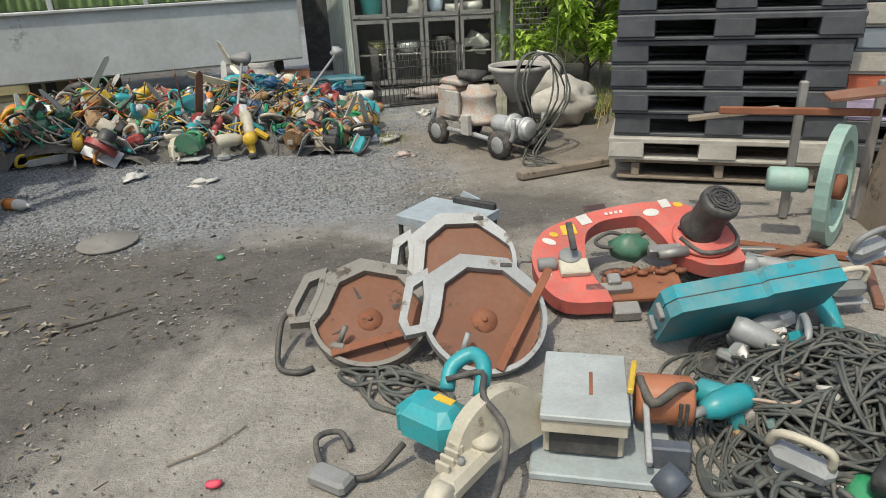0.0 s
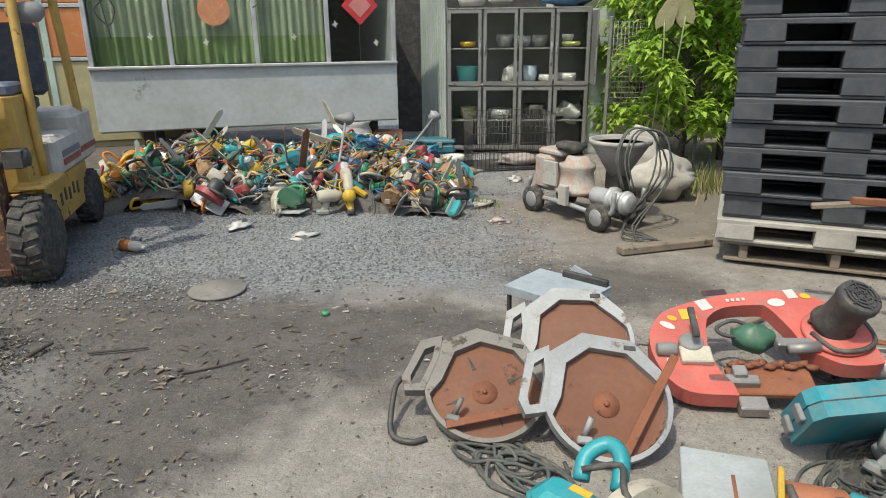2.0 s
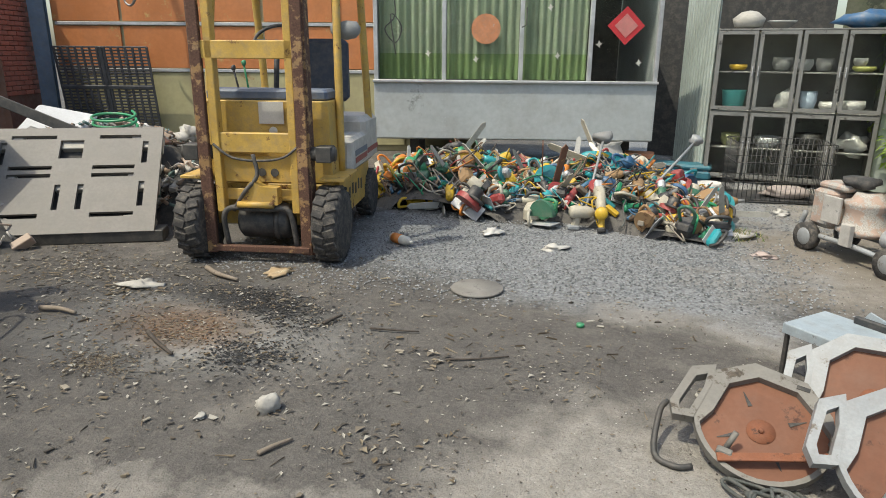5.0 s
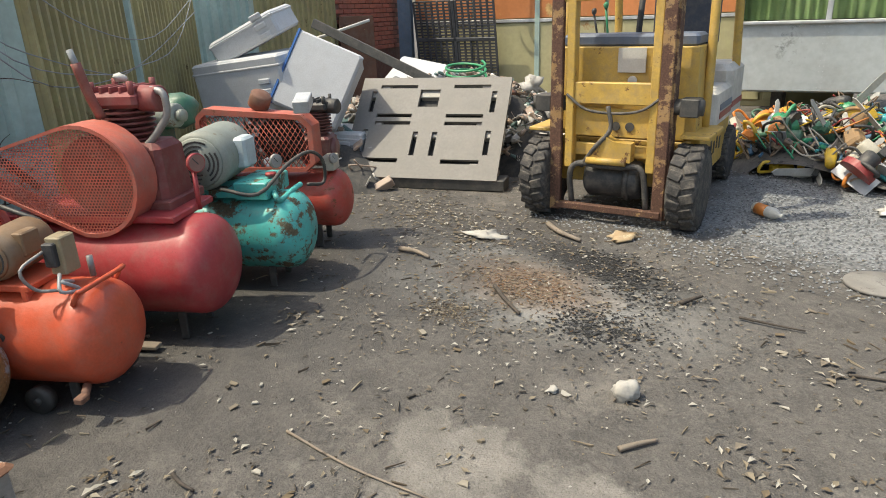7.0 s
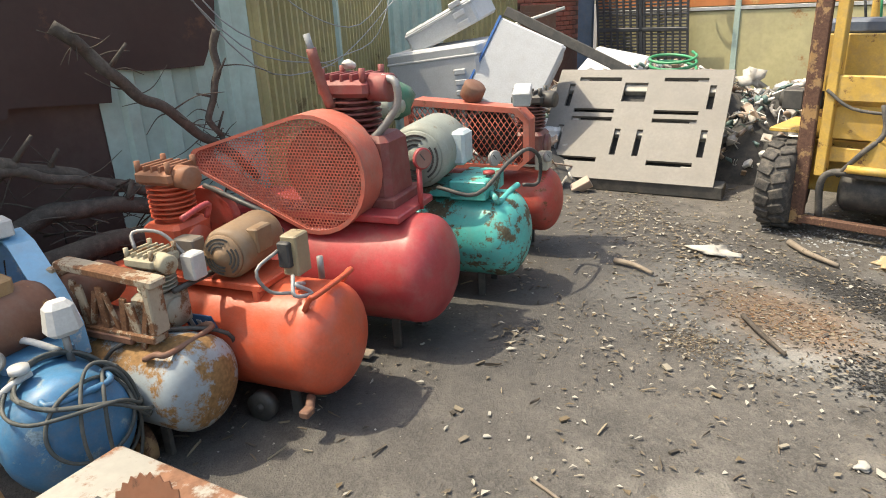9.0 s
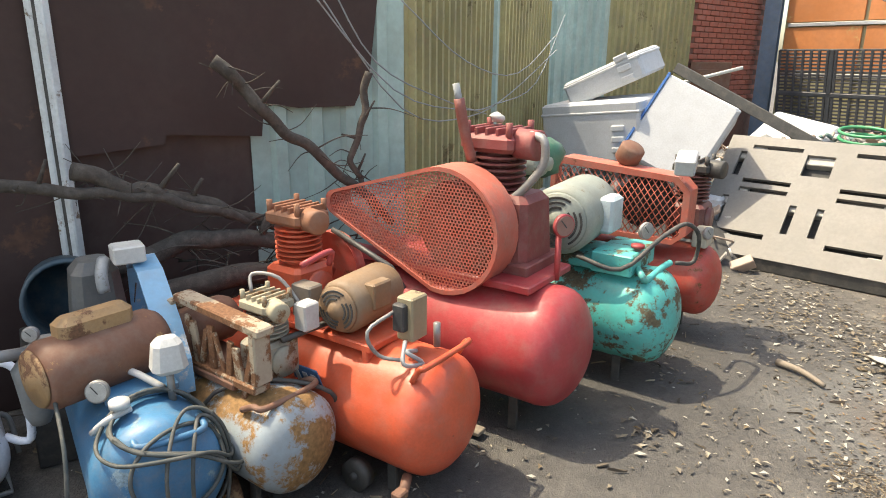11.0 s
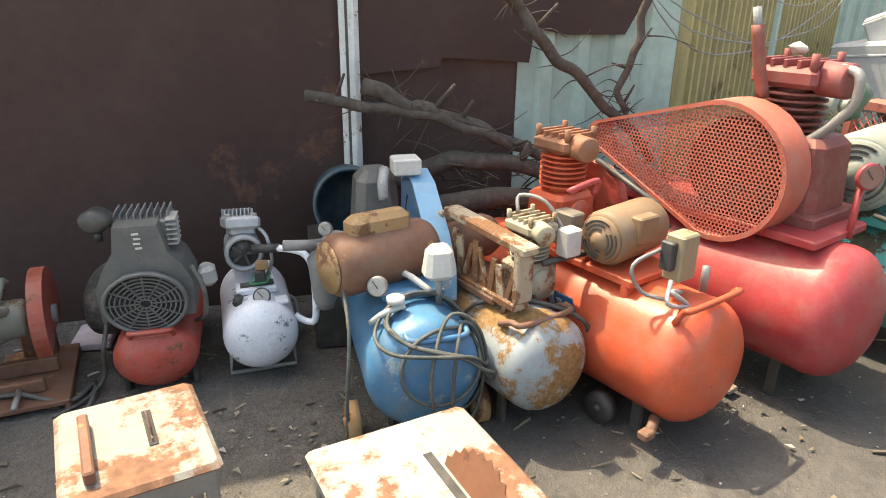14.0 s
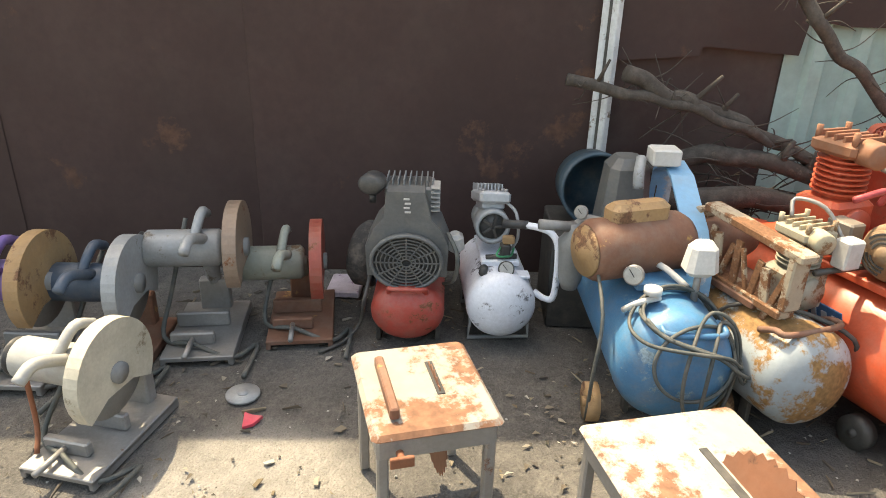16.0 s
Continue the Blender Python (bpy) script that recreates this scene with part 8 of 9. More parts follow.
def tool_pile():
    rr = random.Random(31)
    core = Mesh()
    g = 40
    vs = [(-4.85 + 4.2 * i / g, 5.9 + 2.2 * j / g, pile_height(-4.85 + 4.2 * i / g, 5.9 + 2.2 * j / g) * 0.62 - 0.01) for j in range(g + 1) for i in range(g + 1)]
    core.add(vs, [(j * (g + 1) + i, j * (g + 1) + i + 1, (j + 1) * (g + 1) + i + 1, (j + 1) * (g + 1) + i) for j in range(g) for i in range(g)], True)
    bits = Mesh()
    for k in range(1100):
        x, y = rr.uniform(-4.7, -0.8), rr.uniform(5.95, 7.8)
        h = pile_height(x, y)
        if h > 0.03:
            s = rr.uniform(0.03, 0.1)
            m = pose(x, y, h * 0.78 + 0.01, rr.uniform(-50, 50), rr.uniform(-50, 50), rr.uniform(0, 360))
            if rr.random() < 0.5:
                bits.box((0, 0, 0), (s * 1.6, s * 0.6, s * 0.5), m)
            elif rr.random() < 0.5:
                bits.cyl((-s, 0, 0), (s, 0, 0), s * 0.3, seg=8, m=m)
            else:
                bits.tube([(rr.uniform(-1, 1) * 0.2, rr.uniform(-1, 1) * 0.2, rr.uniform(0, 0.06)) for _ in range(5)], 0.008, 5, m=m)
    mix = island_material("mixed_tool_colours", [(0.02, 0.22, 0.11), (0.5, 0.32, 0.03), (0.03, 0.22, 0.24), (0.05, 0.05, 0.05), (0.34, 0.05, 0.04), (0.40, 0.36, 0.29), (0.5, 0.18, 0.04), (0.10, 0.09, 0.085), (0.05, 0.13, 0.22), (0.24, 0.21, 0.17), (0.16, 0.11, 0.075), (0.07, 0.06, 0.05), (0.28, 0.2, 0.13)], 0.5)
    t = thing("tool_heap", pose(0, 0, 0), "mound of broken tool parts in many colours", "scrap heap")
    part("core", core, paint("heap_dirt", (0.10, 0.095, 0.09), (0.05, 0.05, 0.05), 0.4, 0.9, scale=20), t)
    tagged(part("fragment", bits, mix, t, "loose coloured tool fragments"), kind="stuff")
    left = ["yellow", "orange", "bright green", "teal", "yellow", "red", "dark green", "orange", "cream", "rusty", "black", "black", "dark green", "yellow", "red"]
    right = ["cream", "teal", "blue", "rusty", "grey", "cream", "teal", "red", "black", "yellow", "black", "rusty", "dark green", "cream", "black"]
    count = 0
    while count < 185:
        x, y = rr.uniform(-4.75, -0.72), rr.uniform(5.9, 7.75)
        h = pile_height(x, y)
        if h < 0.02:
            continue
        names = left if rr.random() < (0.9 if x < -2.7 else 0.12) else right
        c, a = rr.choice(names), rr.choice(names)
        kind = rr.choice(KINDS)
        m = pose(x, y, h * 0.72 + 0.005, rr.uniform(-75, 75), rr.uniform(-60, 60), rr.uniform(0, 360)) @ Matrix.Scale(rr.uniform(0.8, 1.2), 4)
        hand_tool(kind, COLS[c], COLS[a], m, "%s %s with %s fittings in the tool mound" % (c, kind.replace("_", " "), a), "tool mound")
        count += 1
    for x, y, k, c, a, rz in ((-3.75, 6.12, "hedge_trimmer", "yellow", "yellow", 60), (-3.45, 6.1, "chainsaw", "black", "yellow", 240), (-3.1, 6.1, "hedge_trimmer", "orange", "orange", 80), (-2.3, 5.92, "circular_saw", "bright green", "dark green", 160), (-1.95, 5.95, "drill", "cream", "pale grey", 30), (-1.75, 5.98, "drill", "yellow", "black", 100),
                            (-1.05, 6.55, "chainsaw", "bright green", "bright green", 20), (-0.95, 6.5, "circular_saw", "bright green", "bright green", 200), (-1.2, 6.7, "hedge_trimmer", "bright green", "bright green", 110), (-3.62, 6.2, "chainsaw", "yellow", "orange", 300), (-3.2, 6.25, "chainsaw", "orange", "black", 200), (-2.45, 6.1, "chainsaw", "cream", "cream", 100), (-1.02, 6.02, "hedge_trimmer", "cream", "bright green", 10), (-1.35, 6.3, "circular_saw", "teal", "blue", 70)):
        hand_tool(k, COLS[c], COLS[a], pose(x, y, 0.01, rr.uniform(-12, 12), rr.uniform(-10, 10), rz) @ Matrix.Scale(1.15, 4), "%s %s lying on the gravel by the mound" % (c, k.replace("_", " ")), "tool mound")
    for k, (a, b) in enumerate((((-1.95, 6.1, 0.12), (-1.98, 6.9, 0.78)), ((-1.4, 6.6, 0.35), (-1.12, 7.6, 0.72)))):
        s = thing("string_trimmer", pose(0, 0, 0), "grass trimmer with a long pale shaft, stuck in the mound", "trimmer")
        part("shaft", Mesh().tube([a, b], 0.014, 8, False), pale_alu, s)
        part("trimmer_head", Mesh().lump(b, (0.12 - 0.05 * k, 0.08, 0.06), k, 0.5, 12), machine_grey if k == 0 else pale_alu, s)
    for k, (p, d) in enumerate((((-2.15, 6.9, 0.52), (-0.45, 0.1, 0.12)), ((-2.1, 7.2, 0.5), (-0.2, 0.1, 0.35)), ((-2.35, 6.4, 0.3), (0.1, -0.1, 0.36)), ((-2.5, 6.45, 0.3), (0.02, -0.1, 0.36)), ((-3.55, 6.3, 0.02), (-0.05, 0.0, 0.55)))):
        mt = cream_plastic if k < 2 else rust_brown
        solid("guide_bar", Mesh().prism([(0, -0.045), (0.46, -0.04), (0.5, 0), (0.46, 0.04), (0, 0.045)], 0.012), mt, "worn chainsaw guide bar sticking out of the mound", "guide bar", facing(p, d, (0.1, -0.4, 0.8)), "tool mound")


tool_pile()
# tools by the cables
rr = random.Random(41)
for x, y, z, k, c, a, rz in ((1.22, 2.32, 0.06, "angle_grinder", "pale grey", "grey", 20), (1.12, 2.18, 0.05, "drill", "pale grey", "grey", -30), (1.28, 2.1, 0.08, "jigsaw", "teal", "pale grey", 70), (0.98, 1.92, 0.03, "angle_grinder", "teal", "blue", 150), (0.92, 1.8, 0.02, "drill", "teal", "rusty", 200),
                          (1.02, 1.56, 0.05, "jigsaw", "pale grey", "cream", -40), (1.12, 1.42, 0.02, "angle_grinder", "bright green", "bright green", 60), (1.28, 1.42, 0.06, "drill", "black", "grey", 40), (1.62, 2.5, 0.03, "angle_grinder", "teal", "grey", 80), (1.75, 2.62, 0.05, "jigsaw", "grey", "cream", 10),
                          (1.6, 3.05, 0.02, "angle_grinder", "pale grey", "grey", -20), (1.45, 2.95, 0.02, "drill", "pale grey", "black", 160), (1.9, 2.75, 0.2, "jigsaw", "pale grey", "grey", 15)):
    hand_tool(k, COLS[c], COLS[a], pose(x, y, z, rr.uniform(-30, 30), rr.uniform(-20, 20), rz) @ Matrix.Scale(0.92, 4), "%s %s among the tangled cables" % (c, k.replace("_", " ")), "tools by the cables")


# ---- upright circular saw in a steel frame, by the pallets ----
def frame_saw():
    t = thing("saw_stand", pose(2.05, 3.45, 0, 0, 0, -10), "pale green saw wheel in a weathered steel frame", "saw stand")
    gm = paint("pale_green_casting", (0.30, 0.45, 0.40), (0.25, 0.2, 0.15), 0.2)
    m = facing((0.05, 0.0, 0.34), (0.55, 0.75, 0), (0.05, 0.1, 1))
    part("wheel_rim", Mesh().ring([(a * 0.62, b * 1.0) for a, b in circle(0.34, 28)], [(a * 0.62, b * 1.0) for a, b in circle(0.26, 28)], 0.07, m), gm, t)
    for k in range(8):
        part("spoke", Mesh().box((0.1, 0, 0.03), (0.2, 0.025, 0.02), m @ Matrix.Diagonal((0.62, 1, 1, 1)) @ pose(0, 0, 0, 0, 0, 45 * k)), gm, t)
    part("hub", Mesh().cyl((0, 0, 0.0), (0, 0, 0.08), 0.07, seg=18, m=m), rust_mat, t)
    part("motor", Mesh().cyl((-0.25, 0.06, 0.36), (-0.05, 0.02, 0.36), 0.07, seg=18, ch=0.012), gm, t)
    part("panel", Mesh().box((0.42, 0.12, 0.45), (0.05, 0.6, 0.88), pose(0, 0, 0, 0, 8, 0)), wood, t, "weathered board side")
    part("top_board", Mesh().box((0.25, 0.25, 0.76), (0.3, 0.12, 0.025), pose(0, 0, 0, 8, -6, 0)), rust_brown, t)
    part("rail", Mesh().box((-0.15, 0.12, 0.72), (0.9, 0.03, 0.04), pose(0, 0, 0, 0, 4, 12)), rust_mat, t)
    part("brace", Mesh().box((-0.35, 0.3, 0.72), (0.5, 0.06, 0.03), pose(0, 0, 0, 0, -8, -8)), wood, t)
    for x, y in ((0.4, -0.15), (0.4, 0.4), (-0.02, 0.4)):
        part("leg", Mesh().box((x, y, 0.42), (0.045, 0.045, 0.84)), steel, t)
    part("foot_rail", Mesh().box((0.1, -0.2, 0.02), (0.9, 0.05, 0.035), pose(0, 0, 0, 0, 0, -16)), rust_mat, t)


frame_saw()


# ---- mortar pump ----
def mortar_pump():
    t = thing("mortar_pump", pose(0.36, 5.95, 0, 0, 0, -52), "dusty wheeled mortar pump with hopper and hoses", "mortar pump")
    for x, y in ((0.42, -0.17), (0.42, 0.25), (-0.42, -0.17), (-0.42, 0.25)):
        w = part("wheel", Mesh().lathe([(-0.03, 0.05), (-0.035, 0.12), (0.035, 0.12), (0.03, 0.05)], (x, y, 0.12), (0, 1, 0), 22), rubber, t)
        part("rim", Mesh().cyl((x, y - 0.038, 0.12), (x, y + 0.038, 0.12), 0.075, seg=18, ch=0.008), pale_alu, w)
    for y in (-0.14, 0.22):
        part("frame_tube", Mesh().tube([(-0.5, y, 0.32), (-0.5, y, 0.16), (0.0, y, 0.15), (0.5, y, 0.15), (0.56, y, 0.35)], 0.022, 8), pale_alu, t)
    part("gearbox", Mesh().lathe([(0, 0.17), (0.02, 0.2), (0.05, 0.2), (0.06, 0.165), (0.2, 0.15), (0.24, 0.165), (0.27, 0.165), (0.28, 0.12), (0.34, 0.09), (0.34, 0)], (-0.05, 0.02, 0.22), (0, 0, 1), 20), cast_pink, t, "salmon pump casting caked in cement")
    part("engine", Mesh().box((-0.36, 0.02, 0.38), (0.26, 0.3, 0.34), ch=0.04).box((-0.3, 0.0, 0.57), (0.3, 0.22, 0.06), ch=0.02), cast_pink, t)
    part("guard_plate", Mesh().box((-0.2, -0.17, 0.4), (0.18, 0.03, 0.22)), cement, t)
    part("panel", Mesh().box((0.02, -0.2, 0.24), (0.1, 0.05, 0.18)), cement, t)
    part("hopper", Mesh().lathe([(0, 0.0), (0, 0.05), (0.34, 0.262), (0.37, 0.265), (0.37, 0.248), (0.33, 0.24), (0.04, 0.04), (0.04, 0)], (0.18, 0.3, 0.34), (0, 0, 1), 32), paint("grey_hopper", (0.30, 0.29, 0.275), (0.42, 0.40, 0.37), 0.4, 0.75), t, "grey cement-crusted hopper")
    part("hopper_rim", Mesh().lathe([(0, 0.262), (0, 0.275), (0.04, 0.275), (0.04, 0.262), (0, 0.262)], (0.18, 0.3, 0.675), (0, 0, 1), 28), cement, t)
    part("hopper_leg", Mesh().box((0.18, 0.3, 0.25), (0.16, 0.16, 0.36)), dark_steel, t)
    part("valve_block", Mesh().cyl((0.2, 0.0, 0.25), (0.62, 0.0, 0.25), 0.08, seg=14, ch=0.01).cyl((0.4, 0, 0.25), (0.44, 0, 0.25), 0.11, seg=14).cyl((0.55, 0, 0.25), (0.58, 0, 0.25), 0.1, seg=14), alu, t)
    rr = random.Random(8)
    for k in range(5):
        dx = rr.uniform(-0.08, 0.08)
        part("hose", Mesh().tube([(0.5 + dx, 0.1, 0.3), (0.44 + dx, 0.05, 0.6), (0.42 + dx, 0.2, 0.82), (0.56 + dx, 0.34, 0.78), (0.66 + dx, 0.24 + 0.05 * k, 0.45), (0.62 + dx, 0.0, 0.08), (0.8 + dx, -0.2 + 0.06 * k, 0.025), (1.0 + dx * 2, 0.0, 0.025)], 0.008, 7), cable_grey, t)
    part("rag", Mesh().lump((-0.15, 0.02, 0.63), (0.14, 0.12, 0.05), 3, 0.6, 12), shade_and_black, t)


mortar_pump()
solid("cement_sack", Mesh().lump((0, 0, 0.2), (0.34, 0.24, 0.2), 4, 0.8, 26), sack, "white dusty plastic sack slumped by the wall", "sack", pose(1.25, 6.75, 0, 0, 0, 20))
solid("cement_sack", Mesh().lump((0, 0, 0.3), (0.22, 0.18, 0.32), 9, 0.5, 24), sack, "upright white sack beside the pump", "sack", pose(1.1, 7.05, 0))


# ---- wire crate, pots, case by the trailer ----
def wire_crate():
    t = thing("wire_crate", pose(-0.7, 7.98, 0, 0, 0, 14), "open black wire dog crate with a plastic tray", "wire crate")
    W, D, H = 1.02, 0.62, 0.68
    me = Mesh()
    for k in range(21):
        x = W * k / 20
        for y in (0, D):
            me.tube([(x, y, 0.02), (x, y, H)], 0.0035, 4, False)
    for k in range(13):
        y = D * k / 12
        for x in (0, W):
            me.tube([(x, y, 0.02), (x, y, H)], 0.0035, 4, False)
    for z in (0.02, 0.24, 0.46, H):
        me.tube([(0, 0, z), (W, 0, z), (W, D, z), (0, D, z), (0, 0, z)], 0.005, 5, False)
    tagged(part("wire_panel", me, black_plastic, t), kind="stuff")
    part("tray", Mesh().box((W / 2, D / 2, 0.025), (W - 0.03, D - 0.03, 0.04)), black_plastic, t)
    part("blanket", Mesh().lump((0.62, 0.2, 0.1), (0.26, 0.16, 0.07), 6, 0.5, 14), paint("pinkish_cloth", (0.50, 0.42, 0.38)), t)


wire_crate()
vessel("bowl", -0.98, 8.6, 0.004, [(0, 0), (0, 0.13), (0.1, 0.145), (0.1, 0.135), (0.015, 0.12), (0.015, 0)], white_plastic, "white enamel bowl on the gravel", "bowl")
vessel("ceramic_pot", -2.35, 9.0, 0.0, [(0, 0), (0, 0.13), (0.2, 0.21), (0.36, 0.2), (0.44, 0.16), (0.5, 0.2), (0.5, 0.17), (0.4, 0.13), (0.1, 0.1), (0.1, 0)], paint("white_ribbed_ceramic", (0.55, 0.53, 0.50), (0.35, 0.33, 0.3), 0.25, 0.5, scale=20), "white ribbed ceramic garden pot with dark rim", "pot", 28)
tc = thing("perforated_block", pose(-1.98, 9.35, 0.0, 0, 0, 8), "orange perforated plastic crate by the trailer", "crate")
part("body", Mesh().box((0, 0, 0.16), (0.4, 0.3, 0.32)), terracotta, tc)
for k in range(3):
    for j in range(2):
        part("hole", Mesh().box((-0.12 + 0.12 * k, -0.151, 0.1 + 0.12 * j), (0.07, 0.004, 0.07), ch=0.001), shade_and_black, tc)
tb = thing("tool_case", pose(-1.5, 9.42, 0, 0, 0, 3), "long dark teal plastic tool case on the gravel", "tool case")
part("shell", Mesh().box((0, 0, 0.07), (0.95, 0.34, 0.13), ch=0.03), paint("dark_teal_case", (0.025, 0.15, 0.20)), tb)
part("lid", Mesh().box((0, 0, 0.17), (0.95, 0.34, 0.07), ch=0.025), paint("dark_teal_case", (0.025, 0.15, 0.20)), tb)
for x in (-0.25, 0.25):
    part("latch", Mesh().box((x, -0.175, 0.13), (0.08, 0.02, 0.08)), machine_grey, tb)


# ---- greenery ----
def shrub():
    rr = random.Random(17)
    t = thing("tree", pose(1.75, 8.1, 0), "young leafy tree with drooping bright green leaves", "tree")
    tr = Mesh().tube([(0, 0, 0), (0.05, 0.02, 0.7), (0.0, 0.05, 1.5), (0.06, 0.0, 2.6)], 0.045, 8, r_end=0.015)
    tips = []
    for k in range(34):
        z = 0.45 + 2.3 * k / 33
        a = k * 2.4
        L = rr.uniform(0.35, 0.85) * (1.0 if z < 2.3 else 0.6)
        p = (L * math.cos(a), L * math.sin(a), z + rr.uniform(0.05, 0.3))
        tr.tube([(0.03, 0.02, z - 0.15), (p[0] * 0.5, p[1] * 0.5, z + 0.12), p], 0.012, 5, r_end=0.004)
        tips += [Vector(p), Vector((p[0] * 0.65, p[1] * 0.65, z + 0.15)), Vector((p[0] * 0.85 + 0.05, p[1] * 0.85, z + 0.05))]
    part("trunk", tr, bark, t)
    vs, fs = [], []
    for p in tips:
        for k in range(46):
            a, L, w = rr.uniform(0, 6.3), rr.uniform(0.10, 0.21), rr.uniform(0.022, 0.04)
            d = Vector((math.cos(a), math.sin(a), rr.uniform(-0.7, 0.25))).normalized()
            s = d.cross(Vector((0, 0, 1))).normalized() * w
            b = p + Vector((rr.gauss(0, 0.07), rr.gauss(0, 0.07), rr.gauss(0, 0.07)))
            o = len(vs)
            mid = b + d * L * 0.5 + Vector((0, 0, 0.012))
            vs += [b, mid + s, mid - s, b + d * L - Vector((0, 0, L * 0.22)), mid - Vector((0, 0, 0.01))]
            fs += [(o, o + 1, o + 4), (o, o + 4, o + 2), (o + 1, o + 3, o + 4), (o + 4, o + 3, o + 2)]
    tagged(part("crown", Mesh().add(vs, fs), leaf_green, t, "many narrow bright green leaves"), kind="stuff")


shrub()
for x, y, rz, sc in ((2.5, 9.0, 80, 0.95), (1.5, 9.5, 200, 0.9), (3.3, 9.6, 140, 1.05)):
    copy_thing(bpy.data.objects["tree"], pose(x, y, 0, 0, 0, rz) @ Matrix.Scale(sc, 4))


def big_leaves():
    lm = paint("yellowing_leaf", (0.62, 0.56, 0.30), (0.50, 0.34, 0.16), 0.3, 0.6)
    t = thing("elephant_ear_plant", pose(1.35, 8.0, 0), "plant with large yellowing leaves on long stalks", "plant")
    for k, (x, y, z, a) in enumerate(((-0.04, -0.55, 1.72, -14), (0.18, -0.5, 1.76, 18))):
        part("stalk", Mesh().tube([(0.1 * k, 0, 0), (x * 0.7, y, 1.2), (x, y, z)], 0.009, 6), paint("pale_stalk", (0.30, 0.36, 0.15)), t)
        part("leaf_blade", Mesh().prism([(0, 0.30), (0.05, 0.22), (0.095, 0.08), (0.10, -0.02), (0.06, -0.1), (0.0, -0.05), (-0.06, -0.1), (-0.10, -0.02), (-0.095, 0.08), (-0.05, 0.22)], 0.006, facing((x, y, z), (1, 0.1, 0), (0.1, -0.25, 1)) @ pose(0, 0, 0, 0, 0, a)), lm, t)


big_leaves()


def dry_grass():
    rr = random.Random(19)
    vs, fs = [], []
    for k in range(900):
        x, y = rr.gauss(1.75, 0.4), rr.gauss(7.35, 0.3)
        h, a = rr.uniform(0.06, 0.3), rr.uniform(0, 6.3)
        lean = rr.uniform(0.02, 0.2)
        o = len(vs)
        vs += [(x - 0.006 * math.sin(a), y + 0.006 * math.cos(a), 0), (x + 0.006 * math.sin(a), y - 0.006 * math.cos(a), 0), (x + lean * math.cos(a), y + lean * math.sin(a), h)]
        fs.append((o, o + 1, o + 2))
    for k in range(260):
        x, y = rr.gauss(-0.62, 0.12), rr.gauss(6.35, 0.1)
        h, a = rr.uniform(0.03, 0.1), rr.uniform(0, 6.3)
        o = len(vs)
        vs += [(x - 0.004, y, 0), (x + 0.004, y, 0), (x + 0.05 * math.cos(a), y + 0.05 * math.sin(a), h)]
        fs.append((o, o + 1, o + 2))
    solid("grass", Mesh().add(vs, fs), island_material("grass_blades", [(0.30, 0.26, 0.10), (0.16, 0.20, 0.05), (0.38, 0.32, 0.16), (0.10, 0.16, 0.04)]), "dry grass tufts at the foot of the tree", "grass", kind="stuff")


dry_grass()


def wire_fence():
    me = Mesh()
    for k in range(26):
        me.tube([(0.95 + 0.045 * k, 8.75, 0.5), (0.95 + 0.045 * k, 8.75, 1.75)], 0.004, 4, False)
    for k in range(20):
        me.tube([(0.95, 8.75, 0.5 + 0.065 * k), (2.1, 8.75, 0.5 + 0.065 * k)], 0.004, 4, False)
    t = thing("wire_basket", pose(0, 0, 0), "rusty wire mesh panel behind the cabinet", "wire mesh")
    tagged(part("mesh", me, steel, t), kind="stuff")
    part("post", Mesh().box((0.95, 8.75, 0.9), (0.04, 0.04, 1.8)), steel, t)
    part("post", Mesh().box((2.1, 8.75, 0.9), (0.04, 0.04, 1.8)), steel, t)


wire_fence()


# ---- loose litter on the ground ----
def scatter(name, label, cat, n, place, piece, mat, seed):
    rr = random.Random(seed)
    vs, fs = [], []
    for k in range(n):
        x, y = place(rr)
        piece(rr, x, y, vs, fs)
    return solid(name, Mesh().add(vs, fs), mat, label, cat, kind="stuff")


def stone(lo, hi):
    def make(rr, x, y, vs, fs):
        s, o = rr.uniform(lo, hi), len(vs)
        a = rr.uniform(0, 6.3)
        for q, (px, py, pz) in enumerate(((1, 0, 0.1), (0, 1, 0.1), (-1, 0, 0.1), (0, -1, 0.1), (0.2, 0.1, 0.75), (-0.2, -0.1, 0.7))):
            k = s * rr.uniform(0.7, 1.25)
            vs.append((x + k * (px * math.cos(a) - py * math.sin(a)), y + k * (px * math.sin(a) + py * math.cos(a)), pz * k))
        fs.extend([(o, o + 1, o + 4), (o + 1, o + 5, o + 4), (o + 1, o + 2, o + 5), (o + 2, o + 3, o + 5), (o + 3, o + 4, o + 5), (o + 3, o, o + 4)])
    return make


